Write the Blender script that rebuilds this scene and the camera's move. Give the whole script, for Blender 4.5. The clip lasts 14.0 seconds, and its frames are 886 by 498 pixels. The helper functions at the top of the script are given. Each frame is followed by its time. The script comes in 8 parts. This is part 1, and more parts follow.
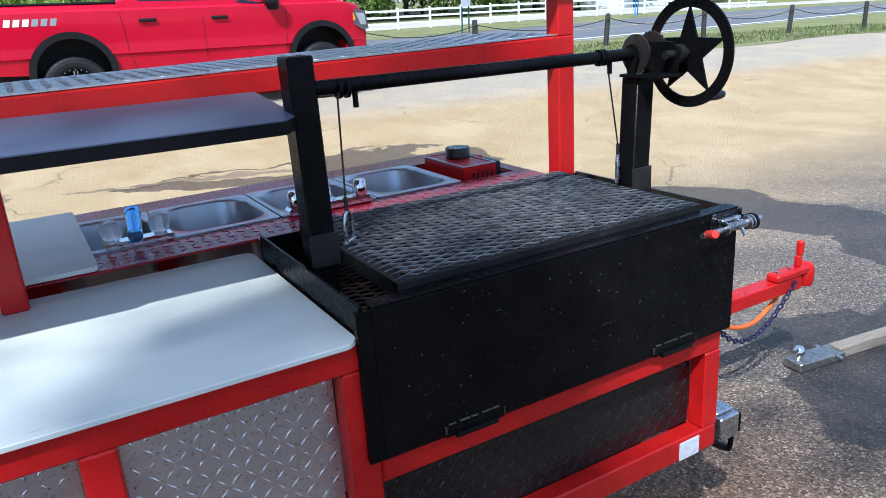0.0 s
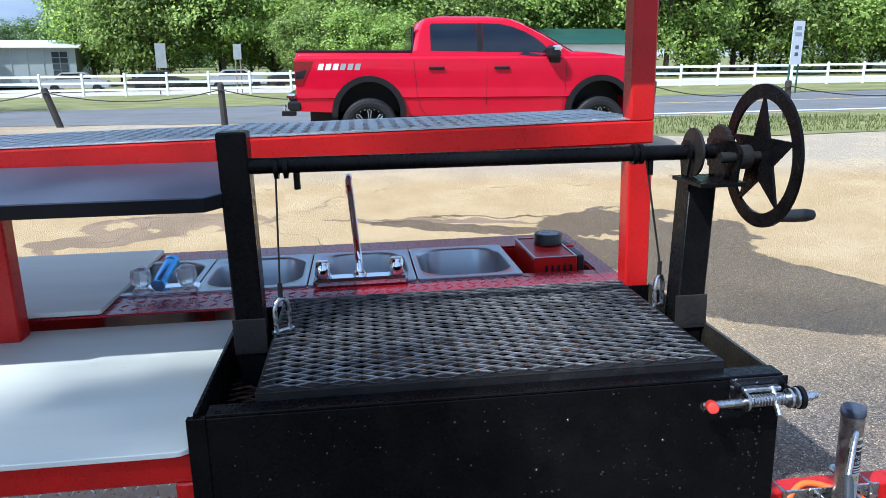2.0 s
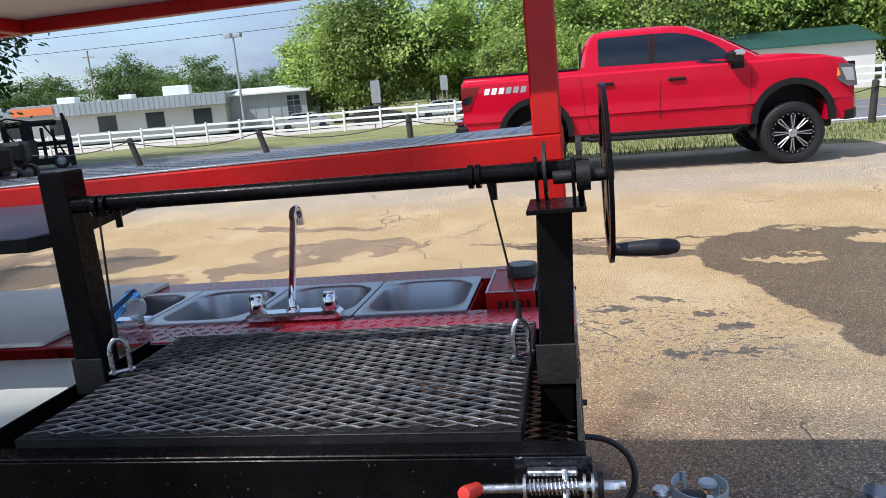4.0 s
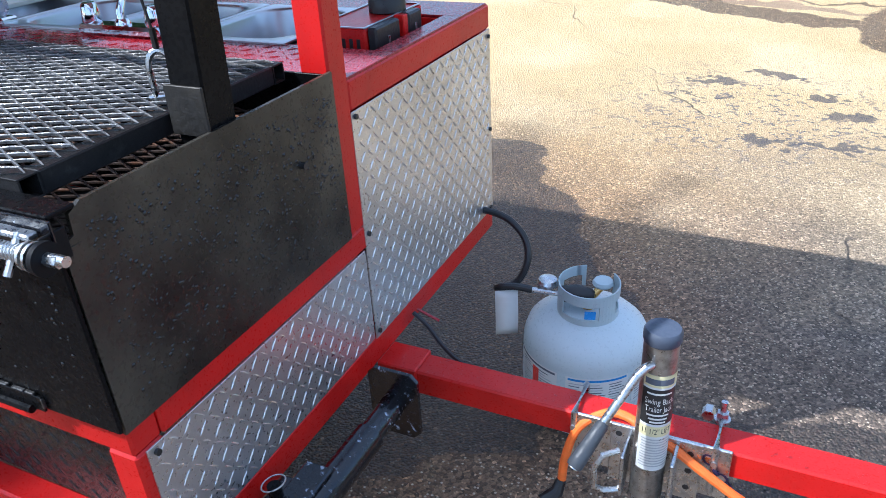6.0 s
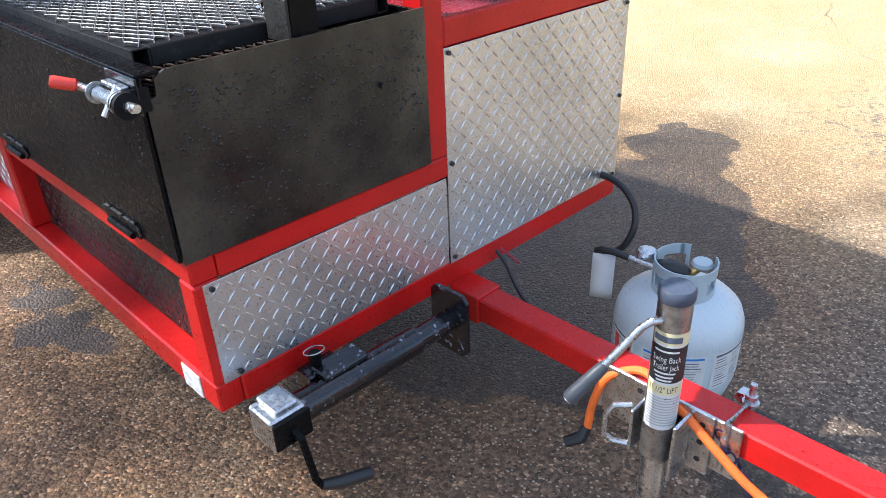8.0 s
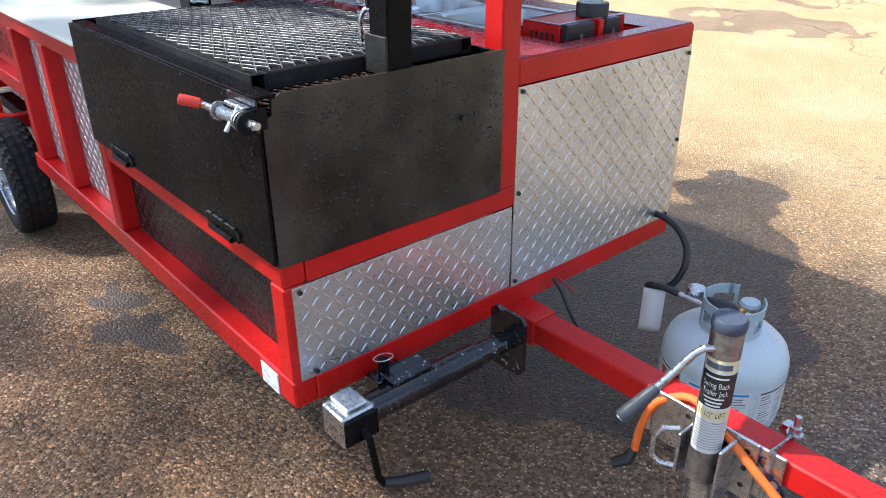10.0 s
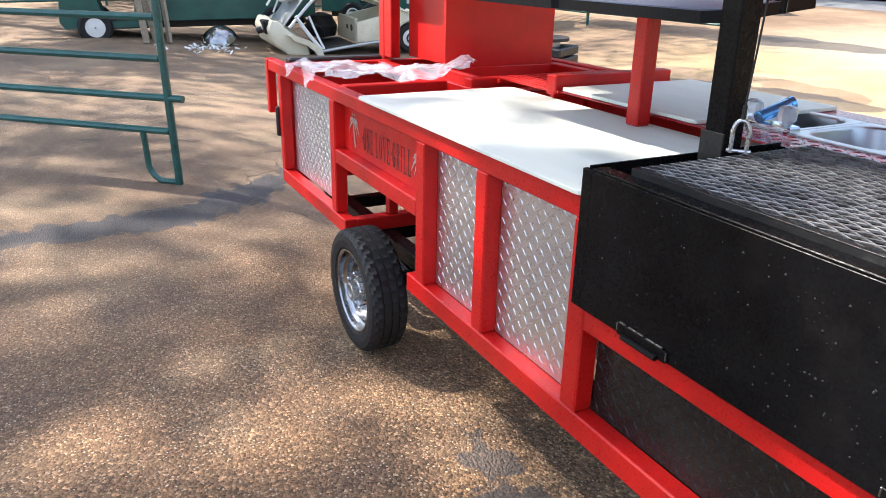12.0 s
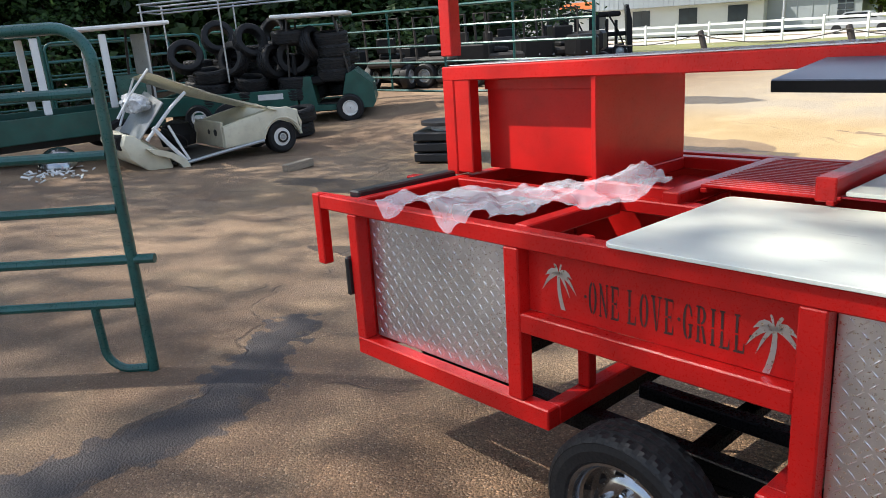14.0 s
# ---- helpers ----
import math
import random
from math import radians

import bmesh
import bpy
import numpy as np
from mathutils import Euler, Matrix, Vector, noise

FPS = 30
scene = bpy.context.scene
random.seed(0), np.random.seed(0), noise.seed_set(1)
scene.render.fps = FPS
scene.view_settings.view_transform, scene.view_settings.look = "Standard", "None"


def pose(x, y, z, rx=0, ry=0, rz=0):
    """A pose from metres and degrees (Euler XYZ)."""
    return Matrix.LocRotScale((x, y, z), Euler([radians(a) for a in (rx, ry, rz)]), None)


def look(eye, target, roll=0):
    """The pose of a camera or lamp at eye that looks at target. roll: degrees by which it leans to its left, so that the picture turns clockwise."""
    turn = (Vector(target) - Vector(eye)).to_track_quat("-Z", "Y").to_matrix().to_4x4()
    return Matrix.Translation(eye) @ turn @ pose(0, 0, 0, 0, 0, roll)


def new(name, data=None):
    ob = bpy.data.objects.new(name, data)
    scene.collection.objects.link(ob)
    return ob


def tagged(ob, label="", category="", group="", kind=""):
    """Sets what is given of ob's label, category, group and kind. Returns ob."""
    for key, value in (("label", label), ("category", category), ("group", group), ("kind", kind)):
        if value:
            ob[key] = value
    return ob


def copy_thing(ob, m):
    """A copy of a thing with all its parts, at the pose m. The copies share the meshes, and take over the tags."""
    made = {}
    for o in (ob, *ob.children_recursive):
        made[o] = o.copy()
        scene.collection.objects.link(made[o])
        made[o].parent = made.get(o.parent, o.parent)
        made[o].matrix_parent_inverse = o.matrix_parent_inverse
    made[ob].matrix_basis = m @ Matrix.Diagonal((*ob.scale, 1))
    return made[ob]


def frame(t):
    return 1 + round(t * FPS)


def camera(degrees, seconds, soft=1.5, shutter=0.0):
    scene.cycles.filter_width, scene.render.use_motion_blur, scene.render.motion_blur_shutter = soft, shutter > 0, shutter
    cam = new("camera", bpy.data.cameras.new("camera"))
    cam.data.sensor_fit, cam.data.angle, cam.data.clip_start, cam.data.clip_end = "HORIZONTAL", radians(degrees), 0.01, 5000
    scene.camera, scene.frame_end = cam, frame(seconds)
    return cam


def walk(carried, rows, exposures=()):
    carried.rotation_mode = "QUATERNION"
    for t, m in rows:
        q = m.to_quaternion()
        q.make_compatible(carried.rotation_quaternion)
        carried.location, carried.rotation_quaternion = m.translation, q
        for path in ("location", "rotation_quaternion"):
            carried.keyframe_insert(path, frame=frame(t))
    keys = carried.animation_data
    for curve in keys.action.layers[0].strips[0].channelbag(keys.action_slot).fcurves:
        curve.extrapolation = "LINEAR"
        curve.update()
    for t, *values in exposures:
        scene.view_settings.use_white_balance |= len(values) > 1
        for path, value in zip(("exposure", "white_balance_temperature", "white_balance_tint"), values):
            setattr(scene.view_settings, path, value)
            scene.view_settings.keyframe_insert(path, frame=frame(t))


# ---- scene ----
cam = camera(62.1, 14.0, soft=0.8)
PATH = [
    (0, (-1.4, -1.068, 1.463), (-0.447, 0.567, 0.815), -1.9),
    (0.5, (-1.22, -1.014, 1.452), (-0.269, 0.609, 0.773), -1.0),
    (1, (-1.075, -0.991, 1.491), (-0.239, 0.729, 0.908), -0.3),
    (1.5, (-0.867, -1.013, 1.489), (-0.348, 0.842, 0.948), -1.4),
    (2, (-0.693, -1.063, 1.501), (-0.466, 0.857, 0.987), -0.1),
    (2.2, (-0.641, -1.056, 1.504), (-0.448, 0.872, 1.008), -0.9),
    (4.3, (0.086, -0.826, 1.445), (-0.286, 1.091, 1.013), -4.7),
    (4.5, (0.145, -0.774, 1.43), (-0.213, 1.113, 0.872), -4.9),
    (5, (0.317, -0.635, 1.37), (-0.056, 1.113, 0.472), -5.4),
    (5.5, (0.552, -0.575, 1.345), (-0.172, 1.012, 0.366), -2.0),
    (6, (0.657, -0.445, 1.336), (-0.1, 1.093, 0.304), -2.9),
    (6.5, (0.752, -0.318, 1.328), (-0.044, 1.171, 0.255), -1.8),
    (7, (0.887, -0.253, 1.319), (-0.388, 0.875, 0.269), -4.6),
    (7.5, (0.939, -0.303, 1.3), (-0.316, 0.838, 0.242), -4.4),
    (7.7, (0.966, -0.355, 1.296), (-0.28, 0.8, 0.241), -3.7),
    (9.8, (1.05, -0.5, 1.324), (-0.193, 0.738, 0.364), -0.2),
    (10, (1.035, -0.525, 1.329), (-0.303, 0.614, 0.373), -0.8),
    (10.5, (0.938, -0.569, 1.33), (-0.57, 0.348, 0.389), -1.1),
    (11, (0.712, -0.556, 1.357), (-0.891, 0.259, 0.483), -2.9),
    (11.5, (0.452, -0.697, 1.357), (-1.187, 0.13, 0.563), -0.6),
    (12, (0.166, -0.916, 1.379), (-1.472, -0.066, 0.609), 0.4),
    (12.5, (-0.196, -0.998, 1.367), (-1.811, -0.091, 0.614), -1.1),
    (13, (-0.54, -1.137, 1.403), (-2.097, -0.052, 0.772), -0.5),
    (13.5, (-0.835, -1.318, 1.432), (-2.294, -0.086, 0.838), -0.7),
    (14, (-1.234, -1.401, 1.411), (-2.658, -0.125, 0.823), -4.0),
]
EXPOSURE = [(0, 0.70, 5050, 9), (2, 0.76, 5150, 8), (4.5, 0.44, 5750, 13), (5, 0.68, 5350, 9), (6, 1.26, 5200, 9), (7.5, 1.44, 5650, 10), (10, 1.26, 5750, 10), (11, 1.74, 6000, 9), (12, 1.72, 6250, 12), (12.5, 1.36, 6350, 13), (13, 1.06, 6300, 13), (14, 0.94, 6200, 10)]
walk(cam, [(t, look(eye, target, roll)) for t, eye, target, roll in PATH], EXPOSURE)

# ---- world, sun and exposure ----
SUN_WAY = Vector((0.65, 0.53, -1.0)).normalized()
world = bpy.data.worlds.new("sky")
scene.world = world
world.use_nodes = True
wn, wl = world.node_tree.nodes, world.node_tree.links
wn.clear()
w_out = wn.new("ShaderNodeOutputWorld")
w_bg = wn.new("ShaderNodeBackground")
w_sky = wn.new("ShaderNodeTexSky")
w_sky.sky_type, w_sky.sun_disc = "NISHITA", False
w_sky.sun_elevation = math.asin(-SUN_WAY.z)
w_sky.sun_rotation = math.atan2(-SUN_WAY.x, -SUN_WAY.y)
w_sky.dust_density, w_sky.air_density = 0.5, 1.0
w_co = wn.new("ShaderNodeTexCoord")
w_map = wn.new("ShaderNodeMapping")
w_map.inputs["Scale"].default_value = (1.0, 1.0, 3.2)
w_noise = wn.new("ShaderNodeTexNoise")
w_noise.inputs["Scale"].default_value, w_noise.inputs["Detail"].default_value = 2.6, 7.0
w_ramp = wn.new("ShaderNodeValToRGB")
w_ramp.color_ramp.elements[0].position, w_ramp.color_ramp.elements[1].position = 0.40, 0.68
w_mix = wn.new("ShaderNodeMixRGB")
w_sep = wn.new("ShaderNodeSeparateXYZ")
w_alt = wn.new("ShaderNodeValToRGB")
w_alt.color_ramp.elements[0].position, w_alt.color_ramp.elements[1].position = 0.10, 0.60
w_alt.color_ramp.elements[0].color, w_alt.color_ramp.elements[1].color = (2.6, 3.05, 3.75, 1), (6.6, 6.9, 7.4, 1)
wl.new(w_co.outputs["Generated"], w_sep.inputs["Vector"])
wl.new(w_sep.outputs["Z"], w_alt.inputs["Fac"])
wl.new(w_alt.outputs["Color"], w_mix.inputs["Color2"])
wl.new(w_co.outputs["Generated"], w_map.inputs["Vector"])
wl.new(w_map.outputs["Vector"], w_noise.inputs["Vector"])
wl.new(w_noise.outputs["Fac"], w_ramp.inputs["Fac"])
wl.new(w_ramp.outputs["Color"], w_mix.inputs["Fac"])
wl.new(w_sky.outputs["Color"], w_mix.inputs["Color1"])
wl.new(w_mix.outputs["Color"], w_bg.inputs["Color"])
wl.new(w_bg.outputs["Background"], w_out.inputs["Surface"])
w_bg.inputs["Strength"].default_value = 0.115

sun_data = bpy.data.lights.new("sun", "SUN")
sun_data.energy, sun_data.angle, sun_data.color = 4.3, radians(0.6), (1.0, 0.92, 0.80)
sun = new("sun", sun_data)
sun.matrix_world = look((-40, -25, 50), Vector((-40, -25, 50)) + SUN_WAY)


# ---- materials ----
def shade(name, color, rough=0.5, metal=0.0, var=0.15, scale=6.0, bump=0.0, bump_scale=60.0, coat=0.0,
          color2=None, mix_at=(0.45, 0.7), mix_scale=None, rough_var=0.15, spec=0.5, stretch=(1, 1, 1), per_object=0.0, alpha=1.0, transmission=0.0, ior=1.5):
    """A surface with fine grain, broad variation and, if color2 is given, patches of a second colour."""
    m = bpy.data.materials.new(name)
    m.use_nodes = True
    n, l = m.node_tree.nodes, m.node_tree.links
    b = n["Principled BSDF"]
    b.inputs["Metallic"].default_value = metal
    b.inputs["Coat Weight"].default_value = coat
    b.inputs["Coat Roughness"].default_value = 0.08
    b.inputs["IOR"].default_value = ior
    b.inputs["Specular IOR Level"].default_value = spec
    b.inputs["Transmission Weight"].default_value = transmission
    b.inputs["Alpha"].default_value = alpha
    co = n.new("ShaderNodeTexCoord")
    mp = n.new("ShaderNodeMapping")
    mp.inputs["Scale"].default_value = stretch
    l.new(co.outputs["Object"], mp.inputs["Vector"])
    broad = n.new("ShaderNodeTexNoise")
    broad.inputs["Scale"].default_value, broad.inputs["Detail"].default_value = scale, 5.0
    fine = n.new("ShaderNodeTexNoise")
    fine.inputs["Scale"].default_value, fine.inputs["Detail"].default_value = bump_scale, 4.0
    for t in (broad, fine):
        l.new(mp.outputs["Vector"], t.inputs["Vector"])
    grey = n.new("ShaderNodeMapRange")
    grey.inputs["To Min"].default_value, grey.inputs["To Max"].default_value = 1 - var, 1 + var
    grey.inputs["From Min"].default_value, grey.inputs["From Max"].default_value = 0.3, 0.7
    l.new(broad.outputs["Fac"], grey.inputs["Value"])
    mul = n.new("ShaderNodeVectorMath")
    mul.operation = "MULTIPLY"
    source = None
    if color2:
        patch = n.new("ShaderNodeTexNoise")
        patch.inputs["Scale"].default_value, patch.inputs["Detail"].default_value = mix_scale or scale * 2.3, 8.0
        patch.inputs["Roughness"].default_value = 0.65
        l.new(mp.outputs["Vector"], patch.inputs["Vector"])
        ramp = n.new("ShaderNodeValToRGB")
        ramp.color_ramp.elements[0].position, ramp.color_ramp.elements[1].position = mix_at
        ramp.color_ramp.elements[0].color, ramp.color_ramp.elements[1].color = (*color, 1), (*color2, 1)
        l.new(patch.outputs["Fac"], ramp.inputs["Fac"])
        l.new(ramp.outputs["Color"], mul.inputs[0])
    else:
        mul.inputs[0].default_value = color
    l.new(grey.outputs["Result"], mul.inputs[1])
    last = mul
    if per_object:
        info = n.new("ShaderNodeObjectInfo")
        rr = n.new("ShaderNodeMapRange")
        rr.inputs["To Min"].default_value, rr.inputs["To Max"].default_value = 1 - per_object, 1 + per_object
        l.new(info.outputs["Random"], rr.inputs["Value"])
        mul2 = n.new("ShaderNodeVectorMath")
        mul2.operation = "MULTIPLY"
        l.new(mul.outputs["Vector"], mul2.inputs[0])
        l.new(rr.outputs["Result"], mul2.inputs[1])
        last = mul2
    l.new(last.outputs["Vector"], b.inputs["Base Color"])
    rg = n.new("ShaderNodeMapRange")
    rg.inputs["From Min"].default_value, rg.inputs["From Max"].default_value = 0.3, 0.7
    rg.inputs["To Min"].default_value, rg.inputs["To Max"].default_value = max(0.02, rough - rough_var), min(1.0, rough + rough_var)
    l.new(fine.outputs["Fac"], rg.inputs["Value"])
    l.new(rg.outputs["Result"], b.inputs["Roughness"])
    if bump:
        bp = n.new("ShaderNodeBump")
        bp.inputs["Strength"].default_value, bp.inputs["Distance"].default_value = min(1.0, bump), 0.004
        l.new(fine.outputs["Fac"], bp.inputs["Height"])
        l.new(bp.outputs["Normal"], b.inputs["Normal"])
    return m


RED = shade("red_paint", (0.49, 0.0085, 0.007), 0.36, 0, 0.14, 5, 0.12, 220, coat=0.08, color2=(0.39, 0.0075, 0.006), mix_at=(0.5, 0.75), spec=0.28)
RED_DARK = shade("red_deck_paint", (0.27, 0.010, 0.018), 0.26, 0, 0.2, 7, 0.1, 180, coat=0.12, spec=0.32)
BLACK = shade("black_painted_steel", (0.004, 0.004, 0.0045), 0.30, 0.0, 0.35, 5, 0.08, 150, color2=(0.009, 0.0085, 0.008), mix_at=(0.5, 0.8), spec=0.09)
# wet black steel; its pale blue second colour paints the glints of drops
BLACK_WET_GLINTS = shade("wet_black_steel_with_glints", (0.004, 0.004, 0.006), 0.20, 0.0, 0.35, 5, 0.2, 120, coat=0.35, color2=(0.30, 0.33, 0.40), mix_at=(0.61, 0.67), mix_scale=60, rough_var=0.12)
WELD = shade("worn_weld", (0.14, 0.135, 0.13), 0.35, 0.8, 0.4, 30, 0.2, 200)
SOOT = shade("sooty_steel", (0.018, 0.016, 0.014), 0.55, 0.35, 0.35, 4, 0.25, 120, color2=(0.05, 0.043, 0.034), mix_at=(0.5, 0.85))
# the brown second colour paints cloudy reflections as well as oil smudges
OILED = shade("oiled_steel_sheet", (0.010, 0.009, 0.008), 0.34, 0.2, 0.45, 3, 0.1, 160, spec=0.40, color2=(0.092, 0.080, 0.058), mix_at=(0.38, 0.72), mix_scale=3.2)
GRATE = shade("grate_steel", (0.20, 0.196, 0.192), 0.36, 0.5, 0.4, 30, 0.3, 260, color2=(0.05, 0.048, 0.046), mix_at=(0.45, 0.7), mix_scale=26)
GRATE_FRAME = shade("grate_frame_steel", (0.018, 0.017, 0.017), 0.45, 0.2, 0.3, 12, 0.2, 200, spec=0.25, color2=(0.05, 0.047, 0.045), mix_at=(0.55, 0.75))
COAL_RUST = shade("coal_grate_rust", (0.03, 0.016, 0.010), 0.85, 0.1, 0.4, 9, 0.4, 90, color2=(0.15, 0.06, 0.026), mix_at=(0.5, 0.72))
ALU = shade("aluminium_tread", (0.66, 0.665, 0.68), 0.36, 0.96, 0.14, 4, 0.12, 140, color2=(0.52, 0.525, 0.54), mix_at=(0.45, 0.75), mix_scale=5)
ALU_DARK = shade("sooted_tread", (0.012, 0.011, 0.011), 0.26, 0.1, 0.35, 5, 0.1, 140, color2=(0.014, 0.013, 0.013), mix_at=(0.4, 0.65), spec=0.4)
BOARD = shade("white_plastic_board", (0.68, 0.70, 0.62), 0.55, 0, 0.05, 3, 0.0, 90, color2=(0.58, 0.59, 0.53), mix_at=(0.645, 0.70), mix_scale=9, stretch=(0.8, 4.0, 1), rough_var=0.03, spec=0.35)
SLATE = shade("slate_plastic_board", (0.085, 0.105, 0.155), 0.42, 0, 0.06, 4, 0.0, 180, rough_var=0.01)
SLATE_EDGE = shade("black_board_edge", (0.006, 0.006, 0.007), 0.5, 0, 0.2, 8, 0.0, 180, spec=0.15)
STAINLESS = shade("stainless", (0.47, 0.48, 0.50), 0.30, 0.85, 0.05, 5, 0.0, 300, rough_var=0.02)
CHROME = shade("chrome", (0.72, 0.73, 0.75), 0.09, 1.0, 0.04, 9, 0.0, 60, rough_var=0.05)
ZINC = shade("zinc_plated", (0.55, 0.56, 0.57), 0.33, 1.0, 0.15, 20, 0.08, 150, color2=(0.40, 0.40, 0.40), mix_at=(0.45, 0.7))
RUBBER = shade("tyre_rubber", (0.010, 0.010, 0.011), 0.62, 0, 0.25, 12, 0.3, 120, color2=(0.022, 0.020, 0.018), mix_at=(0.55, 0.8), spec=0.35)
RIM_CHROME = shade("road_worn_chrome", (0.36, 0.365, 0.38), 0.20, 1.0, 0.15, 9, 0.05, 60, color2=(0.36, 0.36, 0.36), mix_at=(0.5, 0.75), rough_var=0.08)
PLASTIC = shade("black_plastic", (0.014, 0.014, 0.015), 0.42, 0, 0.15, 10, 0.1, 200)
RED_GRIP = shade("red_rubber_grip", (0.70, 0.05, 0.03), 0.35, 0, 0.06, 15, 0.05, 200)
TANK = shade("tank_paint", (0.52, 0.58, 0.60), 0.36, 0, 0.07, 5, 0.08, 160, color2=(0.50, 0.53, 0.53), mix_at=(0.62, 0.9))
COLLAR = shade("tank_collar_paint", (0.40, 0.47, 0.49), 0.38, 0, 0.07, 8, 0.08, 160)
LABEL = shade("paper_label", (0.66, 0.66, 0.64), 0.55, 0, 0.06, 12, 0.05, 90)
LABEL_BLACK = shade("label_black", (0.02, 0.02, 0.02), 0.45, 0, 0.1, 12)
LABEL_TEXT = shade("label_ink", (0.10, 0.11, 0.14), 0.6, 0, 0.1, 12)
LABEL_WHITE = shade("label_white_ink", (0.72, 0.71, 0.66), 0.5, 0, 0.05, 12)
LABEL_YELLOW = shade("label_yellow", (0.70, 0.62, 0.35), 0.5, 0, 0.05, 12)
BLUE = shade("blue_plastic", (0.06, 0.28, 0.70), 0.25, 0, 0.1, 12)
BLUE_FILM = shade("blue_filmed_chrome", (0.16, 0.45, 0.85), 0.14, 0.75, 0.1, 12, rough_var=0.04)
ORANGE = shade("orange_cord", (0.85, 0.16, 0.02), 0.55, 0, 0.12, 40, 0.3, 300)
PURPLE_CHAIN = shade("coated_chain", (0.025, 0.022, 0.07), 0.4, 0.3, 0.2, 30)
BRASS = shade("brass", (0.55, 0.38, 0.14), 0.3, 1.0, 0.1, 20)
CLEAR = shade("clear_acrylic", (0.90, 0.92, 0.95), 0.16, 0, 0.02, 9, 0.25, 90, transmission=0.72, rough_var=0.05, ior=1.45)
FILM_GREY = shade("grey_film", (0.55, 0.57, 0.60), 0.28, 0, 0.25, 14, 0.4, 40)
FILM = shade("clear_film", (0.80, 0.83, 0.92), 0.09, 0, 0.03, 9, 0.0, 60, alpha=0.30, rough_var=0.06)
WATER = shade("water_beads", (0.9, 0.92, 0.95), 0.04, 0, 0.02, 9, 0, 60, transmission=1.0, rough_var=0.02, ior=1.33)
WET_BLACK = shade("oily_beads", (0.012, 0.011, 0.010), 0.06, 0, 0.2, 9, 0, 60, rough_var=0.03)
REFLECTOR = shade("reflector_white", (0.75, 0.75, 0.75), 0.3, 0, 0.05, 60)
GATE_GREEN = shade("gate_green_paint", (0.012, 0.085, 0.075), 0.35, 0.1, 0.25, 6, 0.15, 150, coat=0.2, color2=(0.02, 0.06, 0.05), mix_at=(0.5, 0.8))
CART_GREEN = shade("cart_green", (0.012, 0.075, 0.058), 0.42, 0, 0.2, 5, 0.05, 150, color2=(0.03, 0.07, 0.055), mix_at=(0.5, 0.8))
CREAM = shade("cart_cream", (0.62, 0.58, 0.44), 0.35, 0, 0.1, 5, 0.05, 150, color2=(0.45, 0.40, 0.30), mix_at=(0.55, 0.85))
TRUCK_RED = shade("truck_red", (0.46, 0.0012, 0.021), 0.25, 0.0, 0.05, 3, 0.0, 60, coat=0.40, rough_var=0.03, spec=0.12)
DARK_GLASS = shade("tinted_glass", (0.008, 0.011, 0.018), 0.06, 0, 0.1, 3, 0, 60, rough_var=0.02, ior=1.52)
TRIM_BLACK = shade("black_trim", (0.010, 0.010, 0.011), 0.5, 0, 0.15, 10, 0.1, 150, spec=0.2)
LAMP_GLASS = shade("lamp_glass", (0.10, 0.10, 0.11), 0.08, 0.2, 0.1, 9, rough_var=0.03)
CLEAR_LENS = shade("headlight_lens", (0.55, 0.57, 0.60), 0.06, 0.6, 0.1, 9, rough_var=0.03)
AMBER = shade("amber_lens", (0.75, 0.25, 0.02), 0.12, 0, 0.1, 9, rough_var=0.03)
TAIL = shade("tail_lens", (0.16, 0.01, 0.012), 0.1, 0, 0.1, 9, rough_var=0.03)
WHITE_PAINT = shade("white_fence_paint", (0.76, 0.76, 0.73), 0.5, 0, 0.08, 2, 0.1, 60)
WALL_PALE = shade("pale_siding", (0.60, 0.60, 0.56), 0.7, 0, 0.06, 0.5, 0.1, 20)
ROOF_GREEN = shade("green_roof_metal", (0.02, 0.075, 0.06), 0.5, 0.1, 0.1, 0.5, 0.1, 20)
ROOF_GREY = shade("grey_roof_metal", (0.34, 0.37, 0.38), 0.5, 0.2, 0.1, 0.5, 0.1, 20)
ROOF_WHITE = shade("white_roof_metal", (0.70, 0.71, 0.70), 0.45, 0.1, 0.06, 1, 0.1, 20)
WINDOW = shade("window_glass", (0.05, 0.06, 0.07), 0.12, 0, 0.2, 1, rough_var=0.05)
WOOD = shade("weathered_wood", (0.27, 0.22, 0.16), 0.85, 0, 0.2, 8, 0.5, 70, stretch=(1, 8, 8), color2=(0.17, 0.14, 0.11), mix_at=(0.45, 0.7), per_object=0.15)
POST_DARK = shade("dark_post", (0.035, 0.030, 0.026), 0.75, 0, 0.2, 6, 0.3, 60)
SIGN_BLUE = shade("sign_blue", (0.02, 0.22, 0.60), 0.4, 0, 0.04, 6)
SIGN_WHITE = shade("sign_white", (0.72, 0.73, 0.73), 0.4, 0, 0.04, 6)
SIGN_BACK = shade("sign_back", (0.42, 0.44, 0.45), 0.4, 0.6, 0.08, 6)
CONE_ORANGE = shade("cone_faded", (0.55, 0.40, 0.26), 0.6, 0, 0.15, 12)
CONE_WHITE = shade("cone_band", (0.70, 0.68, 0.62), 0.6, 0, 0.1, 12)
BARK = shade("bark", (0.10, 0.075, 0.055), 0.9, 0, 0.3, 3, 0.8, 30, stretch=(1, 1, 0.25))


